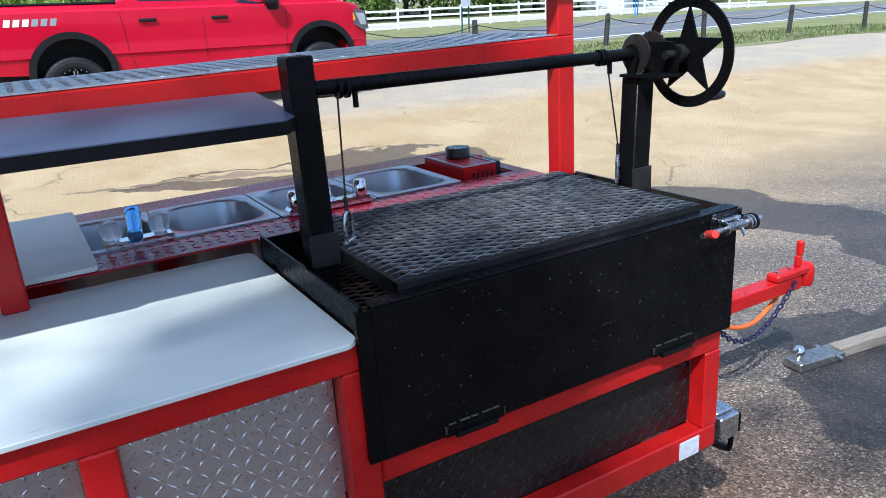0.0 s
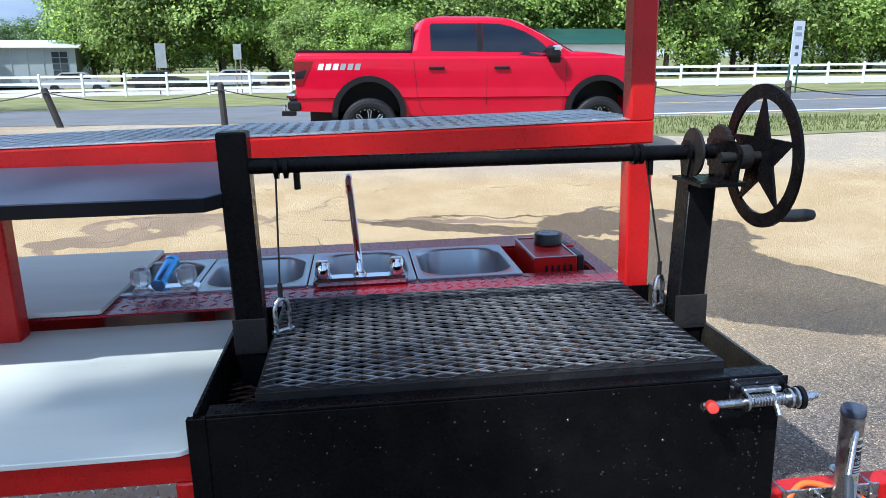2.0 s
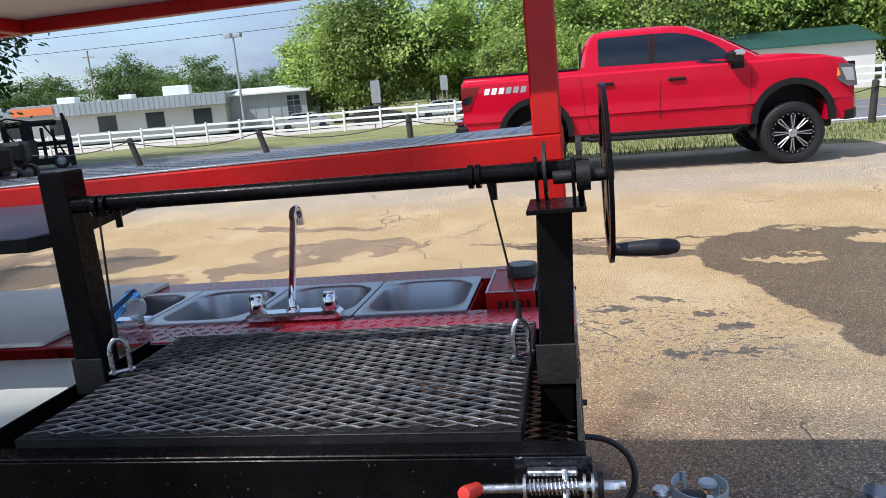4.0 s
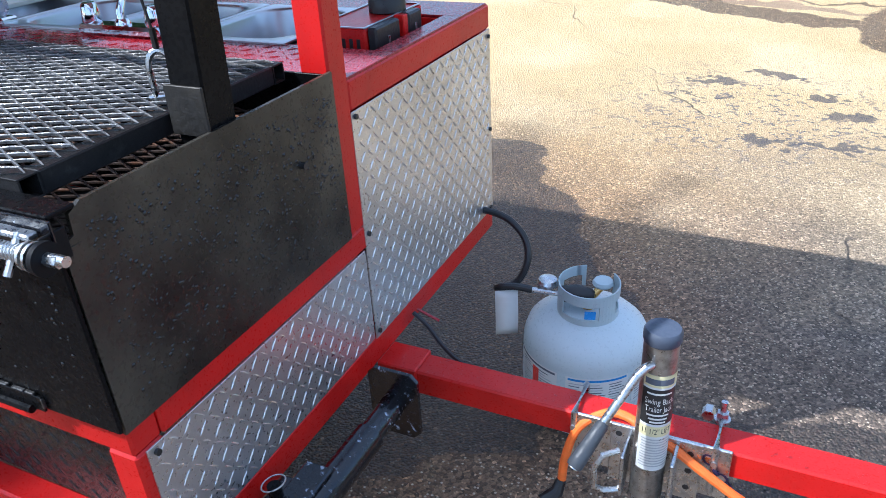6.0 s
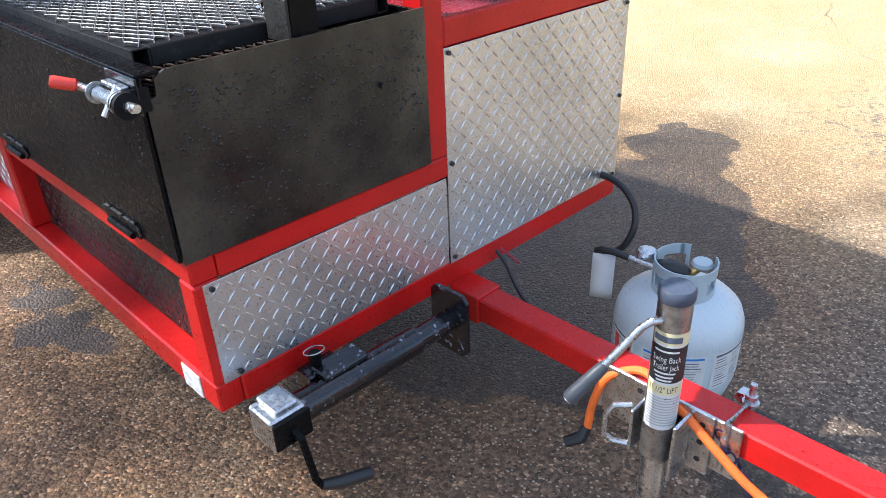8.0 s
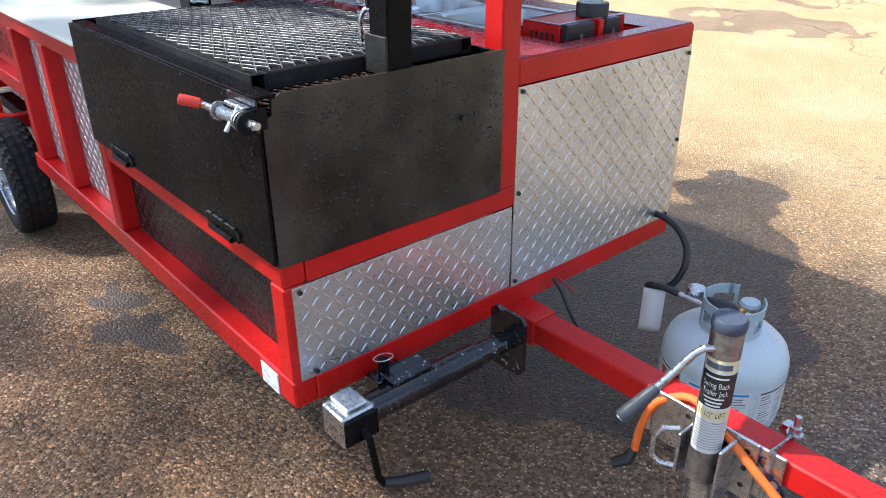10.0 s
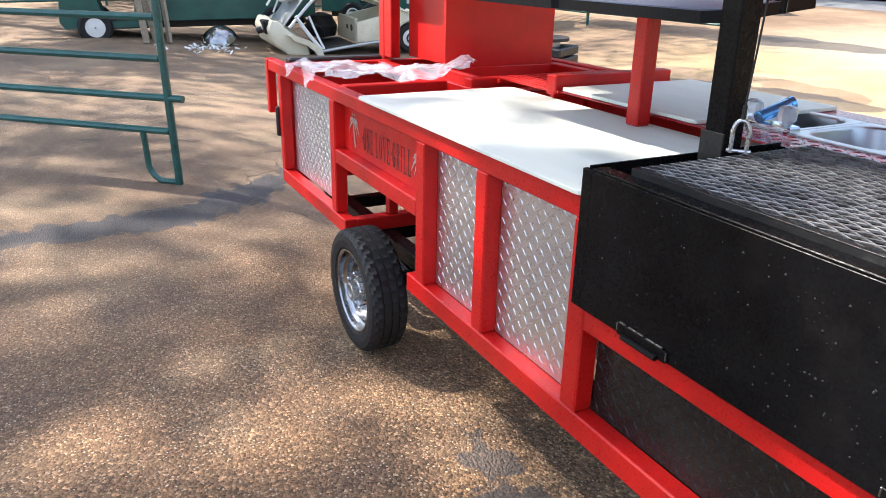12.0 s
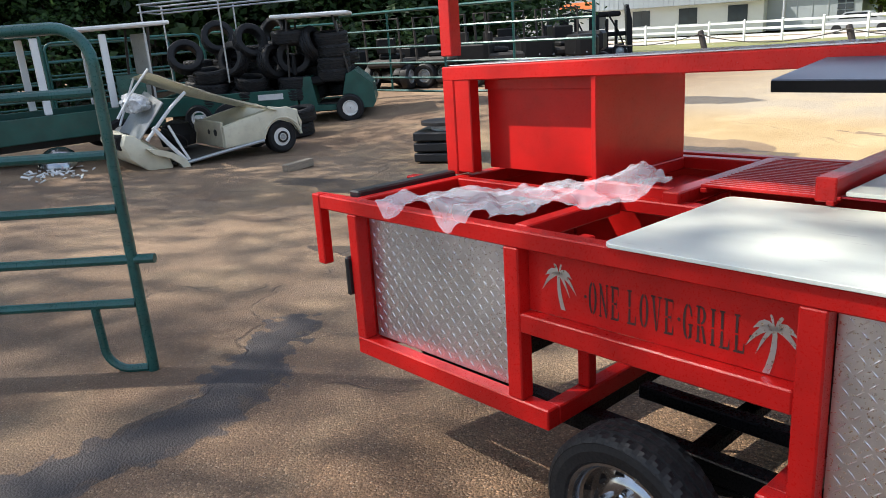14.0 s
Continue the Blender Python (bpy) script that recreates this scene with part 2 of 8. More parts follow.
def leaf_material(name, dark, light, rough=0.55):
    m = bpy.data.materials.new(name)
    m.use_nodes = True
    n, l = m.node_tree.nodes, m.node_tree.links
    b = n["Principled BSDF"]
    geo = n.new("ShaderNodeNewGeometry")
    info = n.new("ShaderNodeObjectInfo")
    ramp = n.new("ShaderNodeValToRGB")
    ramp.color_ramp.elements[0].color, ramp.color_ramp.elements[1].color = (*dark, 1), (*light, 1)
    l.new(geo.outputs["Random Per Island"], ramp.inputs["Fac"])
    rr = n.new("ShaderNodeMapRange")
    rr.inputs["To Min"].default_value, rr.inputs["To Max"].default_value = 0.7, 1.25
    l.new(info.outputs["Random"], rr.inputs["Value"])
    mul = n.new("ShaderNodeVectorMath")
    mul.operation = "MULTIPLY"
    l.new(ramp.outputs["Color"], mul.inputs[0])
    l.new(rr.outputs["Result"], mul.inputs[1])
    l.new(mul.outputs["Vector"], b.inputs["Base Color"])
    b.inputs["Roughness"].default_value = rough
    tr = n.new("ShaderNodeBsdfTranslucent")
    l.new(mul.outputs["Vector"], tr.inputs["Color"])
    mix = n.new("ShaderNodeMixShader")
    mix.inputs["Fac"].default_value = 0.45
    l.new(b.outputs["BSDF"], mix.inputs[1])
    l.new(tr.outputs["BSDF"], mix.inputs[2])
    l.new(mix.outputs["Shader"], n["Material Output"].inputs["Surface"])
    return m


LEAF = leaf_material("leaves_green", (0.065, 0.125, 0.025), (0.48, 0.61, 0.13))
LEAF_MID = leaf_material("leaves_mid_green", (0.04, 0.08, 0.022), (0.20, 0.30, 0.075))
LEAF_DEEP = leaf_material("leaves_deep_green", (0.018, 0.045, 0.014), (0.07, 0.14, 0.035))
GRASS_BLADE = leaf_material("grass_blades", (0.09, 0.13, 0.03), (0.26, 0.30, 0.08))


def ground_material():
    """Worn brown asphalt with aggregate, sandy film, cracks, and damp stains of their own shape, some with shadow
    painted in.
    """
    m = bpy.data.materials.new("worn_asphalt")
    m.use_nodes = True
    n, l = m.node_tree.nodes, m.node_tree.links
    b = n["Principled BSDF"]
    co = n.new("ShaderNodeTexCoord")

    def tex(kind, scale, detail=4.0, vec=None, **more):
        t = n.new(kind)
        t.inputs["Scale"].default_value = scale
        if "Detail" in t.inputs and kind == "ShaderNodeTexNoise":
            t.inputs["Detail"].default_value = detail
        l.new(vec or co.outputs["Object"], t.inputs["Vector"])
        return t

    def ramp(src, stops):
        r = n.new("ShaderNodeValToRGB")
        e = r.color_ramp.elements
        while len(e) < len(stops):
            e.new(0.5)
        for k, (p, c) in enumerate(stops):
            e[k].position = p
            e[k].color = (*c, 1) if isinstance(c, tuple) else (c, c, c, 1)
        l.new(src, r.inputs["Fac"])
        return r.outputs["Color"]

    def mixc(fac, a, c, mode="MIX"):
        x = n.new("ShaderNodeMixRGB")
        x.blend_type = mode
        for sock, v in (("Fac", fac), ("Color1", a), ("Color2", c)):
            if isinstance(v, (int, float)):
                x.inputs[sock].default_value = v
            elif isinstance(v, tuple):
                x.inputs[sock].default_value = (*v, 1)
            else:
                l.new(v, x.inputs[sock])
        return x.outputs["Color"]

    def maths(op, a, c=None):
        x = n.new("ShaderNodeMath")
        x.operation = op
        for k, v in enumerate((a, c)):
            if v is None:
                continue
            if isinstance(v, (int, float)):
                x.inputs[k].default_value = v
            else:
                l.new(v, x.inputs[k])
        return x.outputs[0]

    # wobbling coordinates for ragged stain outlines
    wob = tex("ShaderNodeTexNoise", 2.2, 6)
    sub = n.new("ShaderNodeVectorMath")
    sub.operation = "SUBTRACT"
    l.new(wob.outputs["Color"], sub.inputs[0])
    sub.inputs[1].default_value = (0.5, 0.5, 0.5)
    scl = n.new("ShaderNodeVectorMath")
    scl.operation = "SCALE"
    l.new(sub.outputs["Vector"], scl.inputs[0])
    scl.inputs["Scale"].default_value = 0.55
    add = n.new("ShaderNodeVectorMath")
    add.operation = "ADD"
    l.new(co.outputs["Object"], add.inputs[0])
    l.new(scl.outputs["Vector"], add.inputs[1])

    # a finer wobble for the small oil spots
    wob2 = tex("ShaderNodeTexNoise", 11.0, 6)
    sub2 = n.new("ShaderNodeVectorMath")
    sub2.operation = "SUBTRACT"
    l.new(wob2.outputs["Color"], sub2.inputs[0])
    sub2.inputs[1].default_value = (0.5, 0.5, 0.5)
    scl2 = n.new("ShaderNodeVectorMath")
    scl2.operation = "SCALE"
    l.new(sub2.outputs["Vector"], scl2.inputs[0])
    scl2.inputs["Scale"].default_value = 0.42
    add2 = n.new("ShaderNodeVectorMath")
    add2.operation = "ADD"
    l.new(co.outputs["Object"], add2.inputs[0])
    l.new(scl2.outputs["Vector"], add2.inputs[1])

    def blob(x, y, rx, ry, turn=0, soft=0.02, vec=None):
        mp = n.new("ShaderNodeMapping")
        mp.vector_type = "TEXTURE"
        mp.inputs["Location"].default_value = (x, y, 0)
        mp.inputs["Rotation"].default_value = (0, 0, radians(turn))
        mp.inputs["Scale"].default_value = (rx, ry, 1000)
        l.new((vec or add).outputs["Vector"], mp.inputs["Vector"])
        ln = n.new("ShaderNodeVectorMath")
        ln.operation = "LENGTH"
        l.new(mp.outputs["Vector"], ln.inputs[0])
        mr = n.new("ShaderNodeMapRange")
        mr.inputs["From Min"].default_value, mr.inputs["From Max"].default_value = 1 + soft, 1 - soft
        l.new(ln.outputs["Value"], mr.inputs["Value"])
        return mr.outputs["Result"]

    def union(blobs):
        total = blobs[0]
        for other in blobs[1:]:
            total = maths("MAXIMUM", total, other)
        return total

    # wet patches, plus the trailer's shadow painted in beside it
    damp = union([blob(*v) for v in DAMP_SHADE])
    oil = union([blob(*v, soft=0.12, vec=add2) for v in OIL])
    spill = blob(0.65, 4.0, 1.0, 0.85, 0, 0.5)
    mud = union([blob(*v) for v in WET_SAND])
    dry = union([blob(*v, vec=add2) for v in DRY])
    damp = maths("MULTIPLY", damp, maths("SUBTRACT", 1.0, dry))
    film = tex("ShaderNodeTexNoise", 1.5, 7, add.outputs["Vector"])
    mud = maths("MULTIPLY", mud, ramp(film.outputs["Fac"], [(0.40, 0.0), (0.42, 1.0)]))

    broad = tex("ShaderNodeTexNoise", 0.35, 6)
    mid = tex("ShaderNodeTexNoise", 1.7, 8)
    grit = tex("ShaderNodeTexVoronoi", 112)
    grit2 = tex("ShaderNodeTexNoise", 210, 3)
    base = ramp(broad.outputs["Fac"], [(0.35, (0.185, 0.100, 0.049)), (0.5, (0.250, 0.140, 0.068)), (0.65, (0.315, 0.185, 0.094))])
    # paler sandy concrete away from the near yard
    far = n.new("ShaderNodeSeparateXYZ")
    l.new(add.outputs["Vector"], far.inputs["Vector"])
    farm = n.new("ShaderNodeMapRange")
    farm.inputs["From Min"].default_value, farm.inputs["From Max"].default_value = 1.8, 4.2
    l.new(far.outputs["Y"], farm.inputs["Value"])
    rear = n.new("ShaderNodeMapRange")
    rear.inputs["From Min"].default_value, rear.inputs["From Max"].default_value = -9.5, -6.0
    l.new(far.outputs["X"], rear.inputs["Value"])
    sandy = maths("MULTIPLY", farm.outputs["Result"], rear.outputs["Result"])
    apron = n.new("ShaderNodeMapRange")
    apron.inputs["From Min"].default_value, apron.inputs["From Max"].default_value = 7.9, 8.9
    l.new(far.outputs["Y"], apron.inputs["Value"])
    side = n.new("ShaderNodeMapRange")
    side.inputs["From Min"].default_value, side.inputs["From Max"].default_value = 0.0, 1.2
    l.new(far.outputs["X"], side.inputs["Value"])
    base = mixc(side.outputs["Result"], base, ramp(broad.outputs["Fac"], [(0.35, (0.150, 0.122, 0.096)), (0.65, (0.225, 0.185, 0.145))]))
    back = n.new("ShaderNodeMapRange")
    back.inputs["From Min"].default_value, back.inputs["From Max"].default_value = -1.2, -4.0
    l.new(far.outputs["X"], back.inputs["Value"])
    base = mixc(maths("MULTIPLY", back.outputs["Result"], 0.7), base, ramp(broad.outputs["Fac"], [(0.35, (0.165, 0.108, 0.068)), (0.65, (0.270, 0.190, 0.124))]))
    base = mixc(sandy, base, ramp(mid.outputs["Fac"], [(0.30, (0.43, 0.298, 0.138)), (0.70, (0.50, 0.362, 0.188))]))
    base = mixc(maths("MULTIPLY", maths("MULTIPLY", apron.outputs["Result"], sandy), 0.6), base, (0.40, 0.365, 0.31))
    base = mixc(maths("MULTIPLY", ramp(mid.outputs["Fac"], [(0.45, 0.0), (0.62, 1.0)]), maths("MULTIPLY", maths("SUBTRACT", 1.0, farm.outputs["Result"]), 0.3)), base, (0.10, 0.078, 0.06))
    dust = tex("ShaderNodeTexNoise", 1.1, 9, add.outputs["Vector"])
    base = mixc(maths("MULTIPLY", ramp(dust.outputs["Fac"], [(0.50, 0.0), (0.64, 1.0)]), 0.45), base, mixc(sandy, (0.36, 0.255, 0.15), (0.60, 0.455, 0.255)))
    base = mixc(maths("MULTIPLY", ramp(dust.outputs["Fac"], [(0.34, 1.0), (0.46, 0.0)]), maths("MULTIPLY", maths("SUBTRACT", 1.0, farm.outputs["Result"]), 0.4)), base, (0.105, 0.072, 0.050))
    base = mixc(maths("MULTIPLY", mud, 0.85), base, mixc(ramp(mid.outputs["Fac"], [(0.42, 0.0), (0.58, 1.0)]), (0.20, 0.135, 0.085), (0.27, 0.185, 0.115)))
    fleck = tex("ShaderNodeTexNoise", 13, 6, add2.outputs["Vector"])
    base = mixc(maths("MULTIPLY", maths("MULTIPLY", ramp(fleck.outputs["Fac"], [(0.565, 0.0), (0.585, 1.0)]), spill), 0.8), base, (0.085, 0.078, 0.085))
    stone = ramp(grit.outputs["Color"], [(0.05, 0.30), (0.45, 0.80), (0.78, 1.30), (0.95, 2.9)])
    grain = maths("SUBTRACT", 1.0, maths("MULTIPLY", maths("MULTIPLY", farm.outputs["Result"], maths("SUBTRACT", 1.0, damp)), 0.8))
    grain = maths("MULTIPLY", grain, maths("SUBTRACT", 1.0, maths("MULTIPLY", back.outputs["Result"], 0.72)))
    base = mixc(grain, base, stone, "MULTIPLY")
    pebble = tex("ShaderNodeTexVoronoi", 88)
    spot = maths("MULTIPLY", ramp(pebble.outputs["Distance"], [(0.22, 1.0), (0.34, 0.0)]), ramp(pebble.outputs["Color"], [(0.58, 0.0), (0.66, 1.0)]))
    base = mixc(maths("MULTIPLY", spot, maths("MULTIPLY", grain, 0.9)), base, (0.56, 0.45, 0.32))
    base = mixc(0.5, base, ramp(grit2.outputs["Fac"], [(0.3, 0.35), (0.7, 1.6)]), "MULTIPLY")
    crack = tex("ShaderNodeTexVoronoi", 0.22, vec=add.outputs["Vector"])
    crack.feature = "DISTANCE_TO_EDGE"
    crackm = maths("MULTIPLY", ramp(crack.outputs["Distance"], [(0.0, 1.0), (0.0018, 0.0)]), ramp(mid.outputs["Fac"], [(0.48, 0.0), (0.6, 1.0)]))
    base = mixc(maths("MULTIPLY", crackm, 0.6), base, (0.05, 0.04, 0.033))
    base = mixc(maths("MULTIPLY", damp, 0.95), base, mixc(1.0, base, (0.29, 0.285, 0.295), "MULTIPLY"))
    base = mixc(maths("MULTIPLY", oil, 0.80), base, (0.050, 0.045, 0.046))
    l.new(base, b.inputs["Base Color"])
    rg = maths("SUBTRACT", 0.86, maths("MULTIPLY", maths("MULTIPLY", damp, maths("SUBTRACT", 1.0, oil)), 0.36))
    rg = maths("SUBTRACT", rg, maths("MULTIPLY", oil, 0.15))
    l.new(rg, b.inputs["Roughness"])
    bp = n.new("ShaderNodeBump")
    bp.inputs["Strength"].default_value, bp.inputs["Distance"].default_value = 1.0, 0.006
    hgt = maths("SUBTRACT", grit2.outputs["Fac"], maths("MULTIPLY", grit.outputs["Distance"], 1.2))
    hgt = maths("SUBTRACT", hgt, maths("MULTIPLY", crackm, 2.0))
    l.new(hgt, bp.inputs["Height"])
    l.new(bp.outputs["Normal"], b.inputs["Normal"])
    return m


# x, y, two radii, turn
DAMP_SHADE = [
    (2.15, 5.82, 1.10, 0.88, -8), (2.20, 4.80, 0.80, 1.05, 15), (2.55, 3.90, 0.88, 0.90, 25), (3.45, 2.95, 0.62, 0.80, 30), (3.60, 2.05, 0.45, 0.75, 8), (3.35, 1.15, 0.42, 0.55, -20),
    (2.55, 0.62, 0.85, 0.22, 4), (1.72, 0.82, 0.34, 0.20, 10), (0.45, 6.12, 1.15, 0.15, -16), (0.60, 6.50, 1.3, 0.022, -2),
    # damp ground by the trailer, its shadow darkened in with the wet
    (-0.25, 1.9, 0.32, 0.85, 20), (0.0, 1.2, 0.25, 0.5, 0), (0.75, 1.02, 0.50, 0.20, 4), (0.05, 1.35, 0.32, 0.45, 0), (-0.62, 2.78, 0.26, 0.28, 0), (-0.45, 1.45, 0.62, 1.0, 10),
    (-6.5, 5.8, 2.2, 0.5, 20), (-9.0, 9.0, 3.0, 0.6, 10), (-7.2, 3.4, 1.8, 0.35, 15), (-5.4, 1.6, 0.6, 0.12, 20), (1.3, 0.3, 0.5, 0.25, 30),
    (-3.82, -0.95, 0.13, 0.45, -4), (-3.80, -0.50, 0.14, 0.32, 8), (-4.00, -0.12, 0.14, 0.30, 38), (-4.35, 0.28, 0.12, 0.32, 40),
]
# x, y, two radii, turn
WET_SAND = [(-2.5, 6.55, 0.95, 0.42, 4), (-3.2, 6.05, 0.75, 0.22, 10), (-3.3, 7.5, 1.1, 0.12, -10), (0.1, 6.42, 1.2, 0.06, -6), (-4.6, 5.6, 1.2, 0.25, 8), (-6.2, 6.6, 1.6, 0.35, 6), (-9.5, 3.6, 2.6, 0.8, 20), (-8.0, 1.6, 1.8, 0.3, 25)]
# dry islands in the damp patch
DRY = [(1.80, 5.68, 0.34, 0.085, -6), (2.05, 5.86, 0.13, 0.045, 0), (2.80, 6.25, 0.30, 0.16, 10), (2.20, 6.66, 0.20, 0.05, 0), (1.30, 6.62, 0.12, 0.04, 0)]
OIL = [
    (0.26, 4.52, 0.17, 0.07, 12), (0.62, 4.74, 0.17, 0.055, -14), (0.90, 4.37, 0.10, 0.055, 0), (1.06, 4.06, 0.13, 0.07, -12), (0.62, 3.54, 0.13, 0.055, -28), (0.98, 3.56, 0.24, 0.042, 14), (1.23, 3.78, 0.05, 0.03, 0), (0.10, 4.22, 0.09, 0.03, 0), (0.35, 4.2, 0.08, 0.025, 20),
    (-1.33, 0.02, 0.11, 0.075, 0), (-1.07, 0.0, 0.16, 0.075, 20),
    (-3.80, -1.35, 0.13, 0.30, 4), (-3.82, -0.95, 0.15, 0.42, -4), (-3.80, -0.52, 0.16, 0.34, 8), (-4.00, -0.14, 0.15, 0.32, 38), (-4.35, 0.26, 0.13, 0.34, 40),
]
GROUND = ground_material()
GRASS = shade("grass_ground", (0.16, 0.17, 0.045), 0.95, 0, 0.3, 0.7, 0.6, 30, color2=(0.24, 0.22, 0.09), mix_at=(0.4, 0.7), mix_scale=1.2)
ROAD_LINE = shade("faded_yellow_line", (0.42, 0.30, 0.12), 0.8, 0, 0.3, 3, 0.1, 60)
ROAD = shade("road_asphalt", (0.15, 0.15, 0.15), 0.85, 0, 0.12, 0.4, 0.3, 60, color2=(0.11, 0.11, 0.115), mix_at=(0.45, 0.7))


# ---- building helpers ----
def box(bm, x0, x1, y0, y1, z0, z1, bev=0.003, m=None):
    """A box with chamfered edges."""
    made = bmesh.ops.create_cube(bm, size=1.0)["verts"]
    c = Vector(((x0 + x1) / 2, (y0 + y1) / 2, (z0 + z1) / 2))
    s = (abs(x1 - x0), abs(y1 - y0), abs(z1 - z0))
    for v in made:
        v.co = Vector((v.co.x * s[0], v.co.y * s[1], v.co.z * s[2])) + c
    if bev:
        edges = list({e for v in made for e in v.link_edges})
        made = [v for v in bmesh.ops.bevel(bm, geom=edges, offset=min(bev, min(s) * 0.3), segments=1, affect="EDGES", profile=0.5)["verts"]]
    if m:
        for v in made:
            v.co = m @ v.co
    return bm


def frame_of(d):
    d = d.normalized()
    a = Vector((0, 0, 1)) if abs(d.z) < 0.9 else Vector((1, 0, 0))
    u = d.cross(a).normalized()
    return u, d.cross(u).normalized()


def pipe(bm, pts, r, seg=10, cap=True, closed=False):
    """A round bar swept along points; r is one radius or one for each point."""
    pts = [Vector(p) for p in pts]
    k = len(pts)
    rr = r if isinstance(r, (list, tuple)) else [r] * k
    rings, u = [], None
    for i, p in enumerate(pts):
        if closed:
            d = pts[(i + 1) % k] - pts[i - 1]
        else:
            d = pts[min(i + 1, k - 1)] - pts[max(i - 1, 0)]
        d.normalize()
        if u is None:
            u, _ = frame_of(d)
        u = (u - d * u.dot(d)).normalized()
        w = d.cross(u)
        rings.append([bm.verts.new(p + rr[i] * (math.cos(2 * math.pi * j / seg) * u + math.sin(2 * math.pi * j / seg) * w)) for j in range(seg)])
    for i in range(k if closed else k - 1):
        a, c = rings[i], rings[(i + 1) % k]
        for j in range(seg):
            bm.faces.new((a[j], a[(j + 1) % seg], c[(j + 1) % seg], c[j]))
    if cap and not closed:
        bm.faces.new(rings[0][::-1])
        bm.faces.new(rings[-1])
    return bm


def eased(pts, per=5):
    """A finer run of points on a smooth curve through the given ones."""
    p = [Vector(v) for v in pts]
    p = [p[0] * 2 - p[1]] + p + [p[-1] * 2 - p[-2]]
    out = []
    for i in range(1, len(p) - 2):
        for k in range(per):
            t = k / per
            out.append(0.5 * (2 * p[i] + (p[i + 1] - p[i - 1]) * t + (2 * p[i - 1] - 5 * p[i] + 4 * p[i + 1] - p[i + 2]) * t * t + (3 * p[i] - p[i - 1] - 3 * p[i + 1] + p[i + 2]) * t ** 3))
    return out + [p[-2]]


def rod(bm, a, b, r, seg=14, r2=None):
    return pipe(bm, [a, b], [r, r if r2 is None else r2], seg)


def lathe(bm, profile, at=(0, 0, 0), axis="z", seg=28, closed=False, cap=True):
    """Turn a profile of (radius, height) round an axis through at."""
    rings = []
    for r, h in profile:
        ring = []
        for j in range(seg):
            a = 2 * math.pi * j / seg
            p = (r * math.cos(a), r * math.sin(a), h)
            if axis == "y":
                p = (p[0], p[2], -p[1])
            elif axis == "x":
                p = (p[2], p[0], p[1])
            ring.append(bm.verts.new(Vector(at) + Vector(p)))
        rings.append(ring)
    last = len(rings) if closed else len(rings) - 1
    for i in range(last):
        a, c = rings[i], rings[(i + 1) % len(rings)]
        for j in range(seg):
            bm.faces.new((a[j], a[(j + 1) % seg], c[(j + 1) % seg], c[j]))
    if cap and not closed:
        if profile[0][0] > 1e-6:
            bm.faces.new(rings[0][::-1])
        if profile[-1][0] > 1e-6:
            bm.faces.new(rings[-1])
    return bm


def prism(bm, outline, axis, a, b):
    """Extrude an outline of 2D points along an axis from a to b. axis y: (x, z); x: (y, z); z: (x, y)."""
    def at(p, h):
        return {"y": (p[0], h, p[1]), "x": (h, p[0], p[1]), "z": (p[0], p[1], h)}[axis]
    lo = [bm.verts.new(at(p, a)) for p in outline]
    hi = [bm.verts.new(at(p, b)) for p in outline]
    k = len(outline)
    for i in range(k):
        bm.faces.new((lo[i], lo[(i + 1) % k], hi[(i + 1) % k], hi[i]))
    bm.faces.new(lo[::-1])
    bm.faces.new(hi)
    return bm


def make_mesh(bm, name, material, smooth=35):
    bmesh.ops.recalc_face_normals(bm, faces=bm.faces)
    me = bpy.data.meshes.new(name)
    bm.to_mesh(me)
    bm.free()
    if material:
        me.materials.append(material)
    if smooth:
        me.polygons.foreach_set("use_smooth", [True] * len(me.polygons))
        me.set_sharp_from_angle(angle=radians(smooth))
    return me


def part(name, bm, material, parent, label="", smooth=35):
    ob = new(name, make_mesh(bm, name, material, smooth))
    ob.parent = parent
    if label:
        ob["label"] = label
    return ob


def bx(name, parent, material, x0, x1, y0, y1, z0, z1, bev=0.003, label="", m=None):
    return part(name, box(bmesh.new(), x0, x1, y0, y1, z0, z1, bev, m), material, parent, label)


def thing(name, m, label, category, group="", kind=""):
    ob = new(name)
    ob.empty_display_size = 0.1
    ob.matrix_world = m
    return tagged(ob, label, category, group, kind)


def words(text, size, material, parent, m, name="lettering", depth=0.0006, align="CENTER", squeeze=1.0, thin=0.0):
    """Flat letters, made into a mesh."""
    cu = bpy.data.curves.new(name, "FONT")
    cu.body, cu.size, cu.extrude, cu.align_x, cu.align_y = text, size, depth, align, "CENTER"
    cu.offset = -thin
    tmp = new(name, cu)
    deps = bpy.context.evaluated_depsgraph_get()
    me = bpy.data.meshes.new_from_object(tmp.evaluated_get(deps))
    bpy.data.objects.remove(tmp)
    me.transform(Matrix.Diagonal((squeeze, 1, 1, 1)))
    me.materials.clear()
    me.materials.append(material)
    ob = new(name, me)
    ob.parent = parent
    ob.matrix_local = m
    return ob


